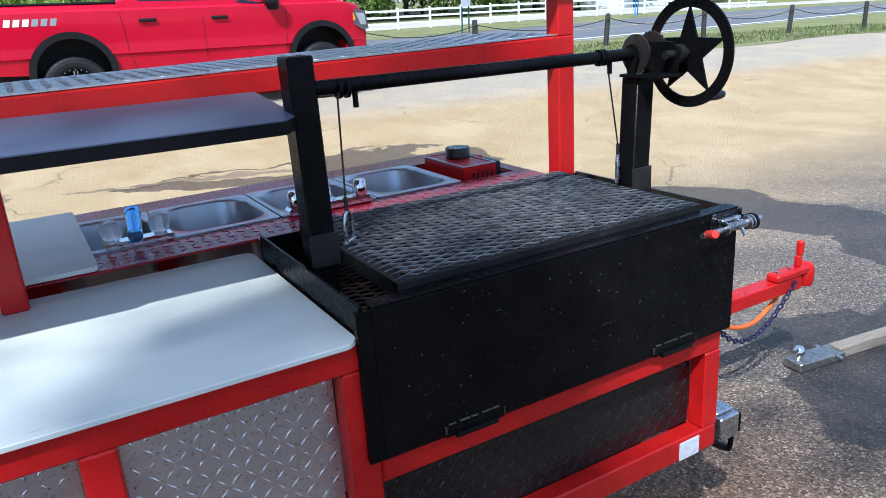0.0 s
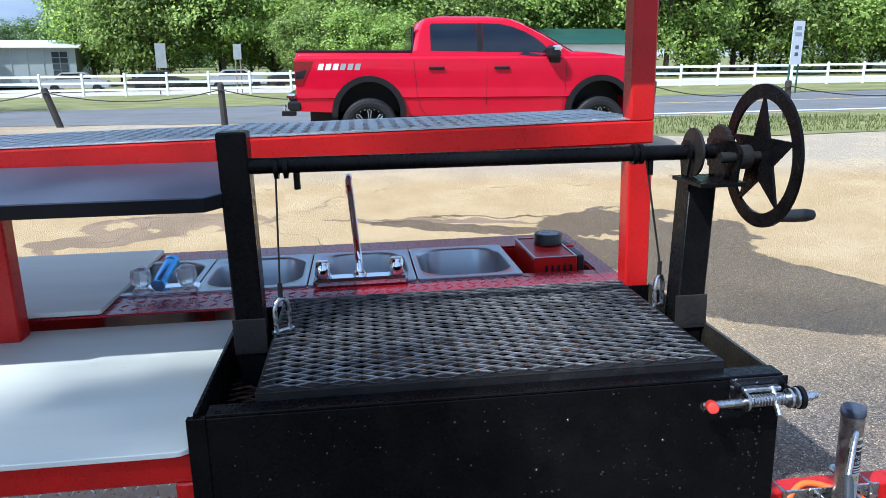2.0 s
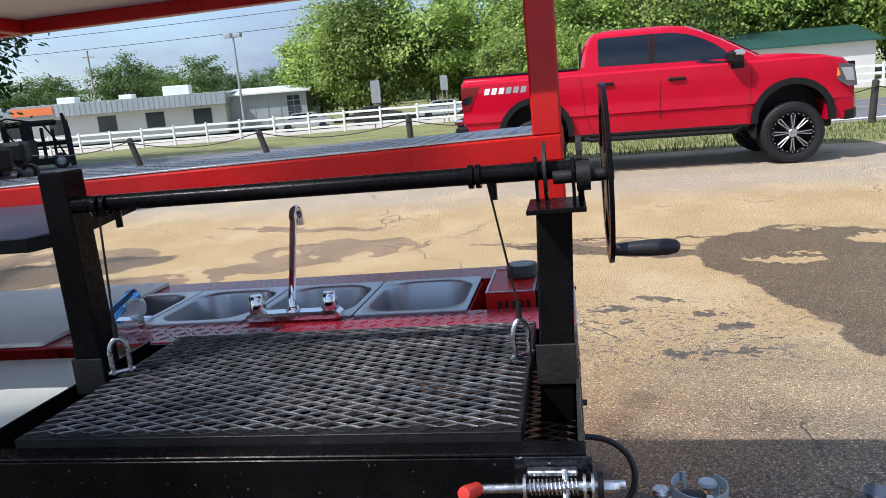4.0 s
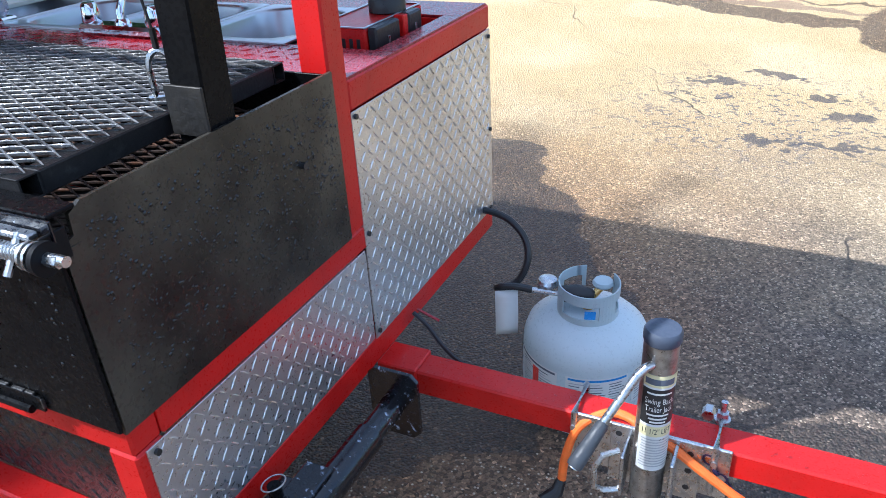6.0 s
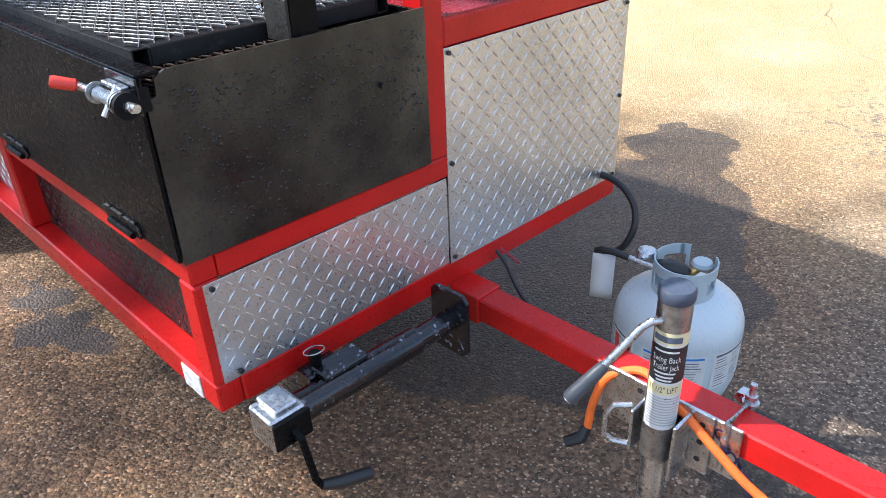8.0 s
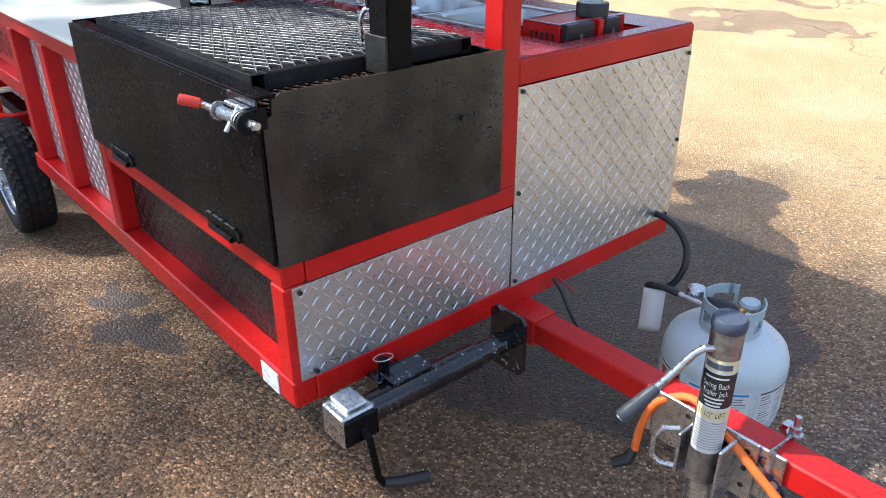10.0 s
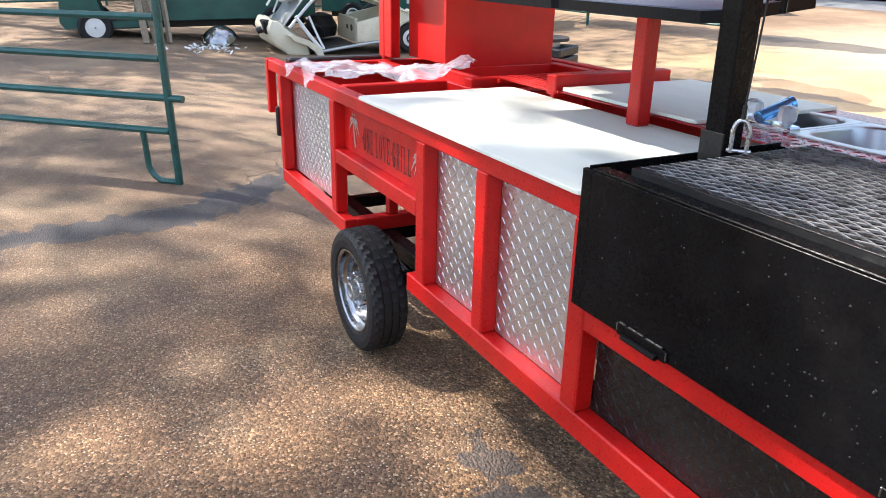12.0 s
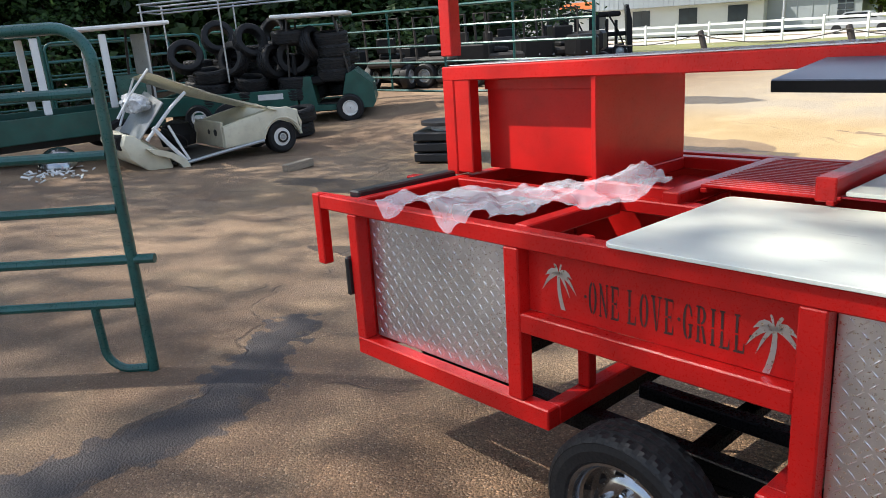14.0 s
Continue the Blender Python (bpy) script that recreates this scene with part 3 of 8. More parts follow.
def lug_mesh(w, h, pitch=0.025, long=0.0255, wide=0.0046, high=0.0013, skip=()):
    """The raised lozenges of a tread plate of w by h, in its own plane."""
    bm = bmesh.new()
    nx, ny = int(w / pitch), int(h / pitch)
    ox, oy = (w - nx * pitch) / 2 + pitch / 2, (h - ny * pitch) / 2 + pitch / 2
    for i in range(nx):
        for j in range(ny):
            a = radians(45 if (i + j) % 2 else -45)
            c, s = math.cos(a), math.sin(a)
            cx, cy = ox + i * pitch, oy + j * pitch

            def at(u, v, z):
                return bm.verts.new((cx + u * c - v * s, cy + u * s + v * c, z))
            e0, e1 = at(-long / 2, 0, 0), at(long / 2, 0, 0)
            s0, s1 = at(0, -wide / 2, 0), at(0, wide / 2, 0)
            t0, t1 = at(-long * 0.28, 0, high), at(long * 0.28, 0, high)
            bm.faces.new((e0, s0, t0)), bm.faces.new((s0, t1, t0)), bm.faces.new((s0, e1, t1))
            bm.faces.new((e1, s1, t1)), bm.faces.new((s1, t0, t1)), bm.faces.new((s1, e0, t0))
    return bm


def tread_plate(parent, material, m, w, h, label="", pitch=0.025):
    """A sheet w by h with its corner at m, face up along m's z, with raised lugs on it."""
    sheet = bx("tread_plate", parent, material, 0, w, 0, h, -0.003, 0, 0.0006, label)
    sheet.matrix_local = m
    lugs = part("tread_pattern", lug_mesh(w, h, pitch), material, sheet, smooth=0)
    lugs["kind"] = "stuff"
    lugs.matrix_local = Matrix.Translation((0, 0, 0.0003))
    return sheet


def arc(c, r, a0, a1, n, plane="xz"):
    out = []
    for i in range(n + 1):
        a = radians(a0 + (a1 - a0) * i / n)
        u, v = r * math.cos(a), r * math.sin(a)
        out.append({"xz": (c[0] + u, c[1], c[2] + v), "yz": (c[0], c[1] + u, c[2] + v), "xy": (c[0] + u, c[1] + v, c[2])}[plane])
    return out


TRAILER = pose(0, 0, 0, -1.5, -1.15, 0)


# ---- ground and setting ----
def clamp(v, low, high):
    return min(max(v, low), high)


def ground_height(x, y):
    """A shallow drainage dip beyond the trailer, then level to the road and falling away to the white fence."""
    rise = 0.004 * clamp(y - 1.5, 0, 4.5) - 0.0045 * clamp(y - 6, 0, 4)
    near = clamp((y + 0.2) / 4.8, 0, 1)
    far = clamp((9.8 - y) / 5.2, 0, 1)
    dip = -0.29 * (1 - (1 - near) ** 1.6) * far * far * (3 - 2 * far)
    slope = clamp(0.0345 - 0.00038 * (x + 19), 0.010, 0.045)
    return rise + dip - slope * (clamp(y - 15.5, 0, 30.5) + 0.4 * clamp(y - 46, 0, 16))


def build_ground():
    xs = [-400, -200, -100, -60, -40, -28, -20] + [-14 + 1.5 * i for i in range(24)] + [24, 30, 40, 60, 100, 200, 400]
    ys = [-300, -100, -50, -25, -12, -6, -3, -1.5, -0.6] + [-0.2 + 0.3 * i for i in range(36)] + [10.8 + 1.5 * i for i in range(17)] + [40, 46, 54, 64, 78, 100, 150, 250, 500]
    bm = bmesh.new()
    grid = [[bm.verts.new((x, y, ground_height(x, y))) for y in ys] for x in xs]
    for i in range(len(xs) - 1):
        for j in range(len(ys) - 1):
            bm.faces.new((grid[i][j], grid[i + 1][j], grid[i + 1][j + 1], grid[i][j + 1]))
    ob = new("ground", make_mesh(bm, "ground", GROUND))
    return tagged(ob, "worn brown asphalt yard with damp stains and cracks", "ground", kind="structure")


def strip(name, near, far, lift, material, label, category, bumpy=0.0):
    """A sheet that follows the ground between two polylines of equal length."""
    bm = bmesh.new()
    rows = []
    for (ax, ay), (cx, cy) in zip(near, far):
        row = []
        for k in range(7):
            x, y = ax + (cx - ax) * k / 6, ay + (cy - ay) * k / 6
            h = ground_height(x, y) + lift * (0.25 if k in (0, 6) else 1) + bumpy * noise.noise((x * 0.8, y * 0.8, 0))
            row.append(bm.verts.new((x, y, h)))
        rows.append(row)
    for a, c in zip(rows, rows[1:]):
        for k in range(6):
            bm.faces.new((a[k], c[k], c[k + 1], a[k + 1]))
    return tagged(new(name, make_mesh(bm, name, material)), label, category, kind="structure")


def fence_y(x):
    return 45.9 - 0.03 * (x + 19)


def road_near(x):
    return 16.0 + 0.18 * clamp(x, 0, 40)


def road_far(x):
    return 27.3 + 0.27 * clamp(x, -30, 38)


build_ground()
xs_far = [-90, -60, -40, -25, -15, -8, -2, 4, 10, 16, 22, 30, 40, 55, 75, 100]
strip("road", [(x, road_near(x)) for x in xs_far], [(x, road_far(x)) for x in xs_far], 0.012, ROAD, "grey asphalt public road", "road")
xs_line = [3, 6, 10, 16, 22, 30, 40, 55, 75, 100]
strip("road_edge_line", [(x, road_near(x) + 0.45) for x in xs_line], [(x, road_near(x) + 0.59) for x in xs_line], 0.022, SIGN_WHITE, "worn white edge line on the road", "road marking")
strip("road_centre_line", [(x, 0.5 * (road_near(x) + road_far(x))) for x in xs_line], [(x, 0.5 * (road_near(x) + road_far(x)) + 0.12) for x in xs_line], 0.022, ROAD_LINE, "faded yellow centre line on the road", "road marking")
strip("grass_verge", [(x, 12.3 + 0.4 * math.sin(x * 0.7)) for x in range(-1, 60, 2)], [(x, road_near(x) - 0.3) for x in range(-1, 60, 2)], 0.03, GRASS, "patchy green grass verge beside the road", "grass", 0.02)
strip("grass_bank", [(x, road_far(x) - 0.1) for x in xs_far], [(x, fence_y(x) + 2) for x in xs_far], 0.03, GRASS, "mown grass bank below the white fence", "grass", 0.03)
strip("gravel_lane", [(x, fence_y(x) + 2) for x in xs_far], [(x, fence_y(x) + 12) for x in xs_far], 0.02, shade("pale_lane", (0.46, 0.42, 0.36), 0.9, 0, 0.1, 0.5, 0.3, 30), "pale lane behind the fence", "lane")
strip("far_meadow", [(x * 2, fence_y(x * 2) + 12) for x in xs_far], [(x * 3, 420) for x in xs_far], 0.03, GRASS, "far green meadow", "grass", 0.05)

# ---- the trailer: a red box-tube frame ----
trailer = thing("food_trailer", TRAILER, "bright red welded steel-tube food trailer with aluminium tread panels", "trailer")
NF = -0.03
T2 = 0.05


def tube(name, x0, x1, y0, y1, z0, z1, label="", mat=None, parent=None):
    return bx(name, parent or trailer, mat or RED, x0, x1, y0, y1, z0, z1, 0.004, label)


# bottom rails
tube("bottom_rail", -1.813, 0.0, NF, NF + T2, 0.362, 0.424)
tube("bottom_rail", -3.255, -2.385, NF, NF + T2, 0.362, 0.424)
tube("bottom_rail", -0.05, 0.003, NF + T2, 1.21, 0.362, 0.424)
tube("bottom_rail", -3.255, 0.0, 1.16, 1.21, 0.362, 0.424)
tube("bottom_rail", -3.255, -3.206, NF + T2, 1.16, 0.362, 0.424)
tube("cross_rail", -1.813, -1.759, NF + T2, 1.16, 0.362, 0.420)
tube("cross_rail", -2.435, -2.385, NF + T2, 1.16, 0.362, 0.420)
# near posts
tube("post", -0.05, 0.002, NF, NF + T2, 0.424, 0.632)
tube("post", -0.972, -0.915, NF, NF + T2, 0.424, 0.872)
tube("post", -1.388, -1.334, NF, NF + T2, 0.424, 0.872)
tube("post", -1.748, -1.692, NF, NF + T2, 0.424, 0.872)
tube("post", -2.532, -2.478, NF, NF + T2, 0.424, 0.872)
tube("post", -3.255, -3.206, NF, NF + T2, 0.424, 0.872)
tube("inner_post", -2.430, -2.390, 0.16, 0.20, 0.42, 0.872)
tube("inner_post", -1.807, -1.764, 0.16, 0.20, 0.42, 0.872)
# near top rail and rail below the sign
tube("top_rail", -3.44, -0.915, NF, NF + T2, 0.872, 0.922)
tube("sign_rail", -2.478, -1.748, NF + 0.001, NF + T2, 0.632, 0.688)
tube("box_rail", -0.915, 0.0, NF + 0.001, NF + T2, 0.632, 0.682)
tube("box_rail", -0.05, 0.004, NF + T2, 0.562, 0.632, 0.680)
tube("box_rail", -0.915, -0.05, 0.512, 0.562, 0.632, 0.680)
# rear hanger tube
tube("rear_stub", -3.455, -3.412, NF - 0.004, NF + 0.036, 0.665, 0.925)
tube("rear_top_rail", -3.255, -3.206, NF + T2, 1.21, 0.872, 0.922)
tube("cross_tube", -2.532, -2.483, NF + T2, 0.46, 0.872, 0.924)
tube("cross_tube", -2.343, -2.289, 0.46, 1.16, 0.91, 0.955)
tube("cross_tube", -3.44, -3.255, 0.40, 0.45, 0.872, 0.922)
tube("far_top_rail", -3.255, 0.0, 1.16, 1.21, 0.902, 0.955)
tube("mid_rail", -3.206, -0.896, 0.455, 0.505, 0.880, 0.9215)
for px in (-3.255, -2.535, -1.748, -0.965, -0.05):
    tube("far_post", px, px + T2, 1.16, 1.21, 0.424, 0.902)
# unseen sheets, added so that no sun reaches the ground inside the bay
for px, px2 in ((-3.255, -2.535), (-2.535, -1.748), (-1.748, -0.965), (-0.965, -0.05)):
    bx("far_light_blocker", trailer, RED, px + T2 + 0.001, px2 - 0.001, 1.178, 1.184, 0.425, 0.901, 0.001, "added red sheet keeping sun out through the far side")
bx("rear_panel", trailer, RED, -3.235, -3.23, NF + T2 + 0.001, 1.159, 0.425, 0.871, 0.001, "red sheet panel closing the rear")
bx("far_ledge", trailer, RED, -2.659, -1.856, 1.111, 1.159, 0.925, 0.931, 0.001)
# front face
tube("front_top_rail", -0.05, 0.003, 0.562, 1.21, 0.902, 0.958)
tube("front_post", -0.052, 0.004, 0.508, 0.562, 0.680, 1.297)
tube("front_post", -0.052, 0.004, 0.508, 0.562, 1.367, 1.782)
tube("rear_post", -3.315, -3.255, 0.508, 0.562, 0.922, 1.297)
tube("rear_post", -3.315, -3.255, 0.508, 0.562, 1.367, 1.782)
tube("mid_post", -1.462, -1.412, 0.510, 0.560, 0.9345, 1.297)
# canopy roof on the posts
canopy = thing("canopy_roof", TRAILER, "white sheet canopy roof in a red tube frame", "roof")
bx("roof_panel", canopy, ROOF_WHITE, -3.316, 0.03, 0.32, 1.22, 1.822, 1.834, 0.002)
for y0 in (0.32, 1.18):
    bx("roof_rail", canopy, RED, -3.316, 0.03, y0, y0 + 0.04, 1.782, 1.822, 0.003)
for x0 in (-3.316, -1.65, -0.01):
    bx("roof_rail", canopy, RED, x0, x0 + 0.04, 0.36, 1.18, 1.782, 1.822, 0.003)
# upper beam with a tread-plate shelf, a little lower towards the rear
DROOP = Matrix.Translation((-1.0, 0, 1.332)) @ Matrix.Rotation(radians(-0.7), 4, "Y") @ Matrix.Translation((1.0, 0, -1.332))
for y0, y1 in ((0.507, 0.563), (0.905, 0.950)):
    bx("upper_beam", trailer, RED, -3.315, 0.004, y0, y1, 1.305, 1.357, 0.004, "", DROOP)
for px in (-3.28, -2.2, -1.1, -0.05):
    bx("shelf_bearer", trailer, RED, px, px + 0.045, 0.5632, 0.9048, 1.308, 1.352, 0.003, "", DROOP)
tread_plate(trailer, ALU, DROOP @ Matrix.Translation((-3.275, 0.512, 1.362)), 3.265, 0.435, "silver aluminium tread plate shelf", 0.034)
for sx in (-0.99, -1.24, -1.55, -1.83):
    bx("hinge", trailer, RED, sx, sx + 0.035, 0.496, 0.5065, 1.296, 1.3105, 0.002, "", DROOP)

# tread panels
YP = Matrix(((1, 0, 0, 0), (0, 0, -1, 0), (0, 1, 0, 0), (0, 0, 0, 1)))   # plate facing -y
XP = Matrix(((0, 0, 1, 0), (1, 0, 0, 0), (0, 1, 0, 0), (0, 0, 0, 1)))    # plate facing +x


def near_panel(x0, x1, z0, z1, inset, mat, label=""):
    return tread_plate(trailer, mat, Matrix.Translation((x0, NF + inset, z0)) @ YP, x1 - x0, z1 - z0, label)


near_panel(-1.331, -0.975, 0.426, 0.870, 0.046, ALU, "silver aluminium tread panel")
near_panel(-1.689, -1.391, 0.426, 0.870, 0.046, ALU, "silver aluminium tread panel")
near_panel(-3.204, -2.535, 0.426, 0.870, 0.056, ALU, "silver aluminium tread panel")
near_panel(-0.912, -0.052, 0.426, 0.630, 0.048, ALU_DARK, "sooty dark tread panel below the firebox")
tread_plate(trailer, ALU, Matrix.Translation((0.0045, NF + 0.016, 0.425)) @ XP, 0.568, 0.206, "silver aluminium tread panel")
tread_plate(trailer, ALU, Matrix.Translation((0.0055, 0.5585, 0.420)) @ XP, 0.6475, 0.482, "silver aluminium tread panel")
for yy, zz in ((0.57, 0.892), (1.195, 0.885), (1.195, 0.65), (0.57, 0.66), (0.57, 0.435), (1.19, 0.43), (0.02, 0.437), (0.0, 0.62)):
    bm = rod(bmesh.new(), (0.005, yy, zz), (0.010, yy, zz), 0.005, 10)
    part("screw", bm, PLASTIC, trailer)

# deck with sink pans
DZ = 0.962
PANS = [(-0.250, -0.520), (-0.532, -0.802), (-0.814, -1.084), (-1.096, -1.366)]
for dx0, dx1, dy0, dy1 in ((-1.90, -1.376, 0.588, 1.162), (-1.376, -0.915, 0.588, 0.742), (-0.915, -0.0525, 0.564, 0.742), (-1.376, 0.0, 1.055, 1.20), (-0.045, 0.0, 0.742, 1.055), (-0.052, 0.0, 0.564, 0.7415)):
    bx("deck_plate", trailer, RED_DARK, dx0, dx1, dy0, dy1, DZ - 0.006, DZ, 0.001, "dark red painted tread-plate deck")
lug = part("tread_pattern", lug_mesh(1.30, 0.145, 0.030), RED_DARK, trailer, smooth=0)
lug["kind"] = "stuff"
lug.matrix_local = Matrix.Translation((-1.372, 0.592, DZ + 0.0003))
tube("well_wall", -0.248, -0.243, 0.742, 1.055, 0.86, DZ - 0.006)
tube("well_wall", -0.25, -0.045, 1.05, 1.055, 0.86, DZ - 0.006)
tube("well_floor", -0.25, -0.045, 0.742, 1.055, 0.855, 0.86)
tube("deck_skirt", -0.887, -0.052, 0.564, 0.568, 0.70, DZ - 0.006)

# tray, grille and cupboard at the rear
tube("tray_side", -1.960, -1.905, 0.575, 1.10, 0.945, 1.012)
bars = thing("grille", TRAILER, "red painted steel slat grille set into the trailer top", "grille")
for k in range(20):
    bx("slat", bars, RED, -2.287, -1.895, 0.580 + k * 0.0265, 0.591 + k * 0.0265, 0.952, 0.962, 0.002)
for xx in (-2.275, -1.92):
    bx("slat_bearer", bars, RED, xx - 0.008, xx + 0.012, 0.57, 1.105, 0.938, 0.952, 0.002)
tube("well_frame", -2.659, -2.343, 1.06, 1.11, 0.91, 0.955)
tube("well_frame", -2.659, -2.61, 0.505, 1.06, 0.91, 0.955)
tube("well_pan", -2.61, -2.343, 0.505, 1.06, 0.880, 0.888)
tube("well_frame", -2.61, -2.343, 0.506, 0.535, 0.888, 0.955)
cup = bmesh.new()
box(cup, -2.634, -2.615, 0.515, 1.06, 0.955, 1.2968, 0.002)
box(cup, -3.226, -2.634, 1.04, 1.06, 0.93, 1.2968, 0.002)
part("cupboard_wall", cup, RED, trailer, "smooth red sheet-steel cupboard")
tube("cupboard_post", -3.2545, -3.172, 0.510, 0.560, 0.935, 1.2968)
part("cupboard_back", box(bmesh.new(), -3.172, -2.634, 0.605, 0.620, 0.945, 1.265, 0.002), RED, trailer)
part("cupboard_head", box(bmesh.new(), -3.172, -2.634, 0.590, 0.604, 1.240, 1.2965, 0.002), RED, trailer)

# chassis and axle below
for yy in (0.12, 1.02):
    tube("chassis_rail", -3.089, -0.1, yy, yy + 0.06, 0.300, 0.362, "", BLACK)
for xx in (-2.9, -2.45, -1.6, -0.9):
    tube("chassis_cross", xx, xx + 0.05, 0.18, 1.02, 0.305, 0.358, "", BLACK)
tube("axle", -2.137, -2.083, 0.04, 1.2, 0.24, 0.285, "", BLACK)
for yy in (0.14, 1.04):
    pts = [(-2.42 + 0.61 * k / 12, yy, 0.335 - 0.07 * math.sin(math.pi * k / 12)) for k in range(13)]
    part("leaf_spring", pipe(bmesh.new(), pts, 0.018, 6), BLACK, trailer)
tube("floor_tray", -2.321, -1.824, 0.50, 1.10, 0.372, 0.380, "", BLACK)
tube("axle_strut", -2.289, -1.835, 0.26, 0.31, 0.385, 0.425, "", BLACK)

hose_pts = [(-3.05, 0.30, 0.40), (-2.94, 0.30, 0.44), (-2.83, 0.33, 0.55), (-2.75, 0.38, 0.68), (-2.69, 0.42, 0.80), (-2.67, 0.44, 0.87)]
part("drain_hose", pipe(bmesh.new(), eased(hose_pts), 0.011, 10), PLASTIC, trailer, "black rubber hose inside the open bay")

# reflectors and rear lamp
bx("reflector", trailer, REFLECTOR, -0.130, -0.062, NF - 0.003, NF, 0.365, 0.414, 0.001, "white reflective sticker")
part("tail_lamp", box(bmesh.new(), -3.275, -3.255, -0.045, 0.035, 0.58, 0.72, 0.006), PLASTIC, trailer, "black oval tail lamp")


# the sign panel, with stencil letters and palm trees
sign = bx("sign_panel", trailer, RED, -2.476, -1.750, NF + 0.042, NF + 0.046, 0.69, 0.870, 0.0005, "red steel sign panel with cut-out lettering")
CUT = shade("cut_out_dark", (0.045, 0.014, 0.011), 0.8, 0, 0.3, 20)


def letter_shapes(ch):
    """Pieces of a narrow serif stencil letter in a unit box."""
    def bar(x0, x1, z0, z1):
        return [(x0, z0), (x1, z0), (x1, z1), (x0, z1)]

    def bow(cx, cz, rx, rz, wx, wz, a0, a1):
        pts = [radians(a0 + (a1 - a0) * k / 8) for k in range(9)]
        return [(cx + rx * math.cos(a), cz + rz * math.sin(a)) for a in pts] + [(cx + (rx - wx) * math.cos(a), cz + (rz - wz) * math.sin(a)) for a in pts[::-1]]

    def stem(x, w=0.22, serif=True):
        out = [bar(x, x + w, 0.0, 0.46), bar(x, x + w, 0.51, 1.0)]
        if serif:
            out += [bar(x - 0.12, x, 0.0, 0.05), bar(x + w, x + w + 0.12, 0.0, 0.05), bar(x - 0.12, x, 0.95, 1.0), bar(x + w, x + w + 0.12, 0.95, 1.0)]
        return out

    if ch == "O":
        return [bow(0.5, 0.5, 0.46, 0.5, 0.24, 0.07, 100, 260), bow(0.5, 0.5, 0.46, 0.5, 0.24, 0.07, -80, 80)]
    if ch == "N":
        return [bar(0.08, 0.18, 0, 0.94), bar(-0.02, 0.28, 0, 0.05), [(0.0, 1.0), (0.24, 1.0), (0.90, 0.0), (0.72, 0.0)], bar(0.82, 0.92, 0.1, 1.0), bar(0.72, 1.02, 0.95, 1.0)]
    if ch in "EL":
        out = stem(0.14) + [bar(0.42, 0.86, 0.0, 0.07), [(0.80, 0.07), (0.92, 0.0), (0.92, 0.28), (0.86, 0.28)]]
        if ch == "E":
            out += [bar(0.42, 0.86, 0.93, 1.0), [(0.80, 0.93), (0.90, 1.0), (0.90, 0.74), (0.85, 0.74)], bar(0.40, 0.66, 0.46, 0.53), bar(0.66, 0.72, 0.36, 0.62)]
        return out
    if ch == "V":
        return [[(0.04, 1.0), (0.28, 1.0), (0.58, 0.0), (0.46, 0.0)], bar(-0.06, 0.40, 0.95, 1.0), [(0.78, 0.94), (0.88, 0.94), (0.60, 0.0), (0.56, 0.06)], bar(0.66, 1.0, 0.95, 1.0)]
    if ch == "G":
        return [bow(0.5, 0.5, 0.46, 0.5, 0.24, 0.07, 100, 262), bow(0.5, 0.5, 0.44, 0.5, 0.16, 0.07, 20, 82), bar(0.66, 0.88, 0.06, 0.42), bar(0.56, 0.98, 0.40, 0.45), bow(0.5, 0.5, 0.42, 0.5, 0.12, 0.07, -80, -35)]
    if ch == "R":
        return stem(0.12) + [bow(0.42, 0.75, 0.46, 0.25, 0.22, 0.06, -82, 82), [(0.46, 0.47), (0.66, 0.47), (0.98, 0.0), (0.74, 0.0)]]
    if ch == "I":
        return stem(0.16)
    return [bow(0.2, 0.5, 0.16, 0.055, 0.159, 0.054, 0, 359)]


step, px = 0.0333, -2.292
for ch in "*ONE LOVE*GRILL*":
    if ch == " ":
        px += step * 0.45
        continue
    bm = bmesh.new()
    for shape in letter_shapes(ch):
        bm.faces.new([bm.verts.new((px + 0.0268 * u, NF + 0.0408, 0.722 + 0.088 * v)) for u, v in shape])
    part("letter" if ch != "*" else "dot", bm, CUT, sign, smooth=0)
    px += step * {"*": 0.42, "I": 0.66}.get(ch, 1.0)


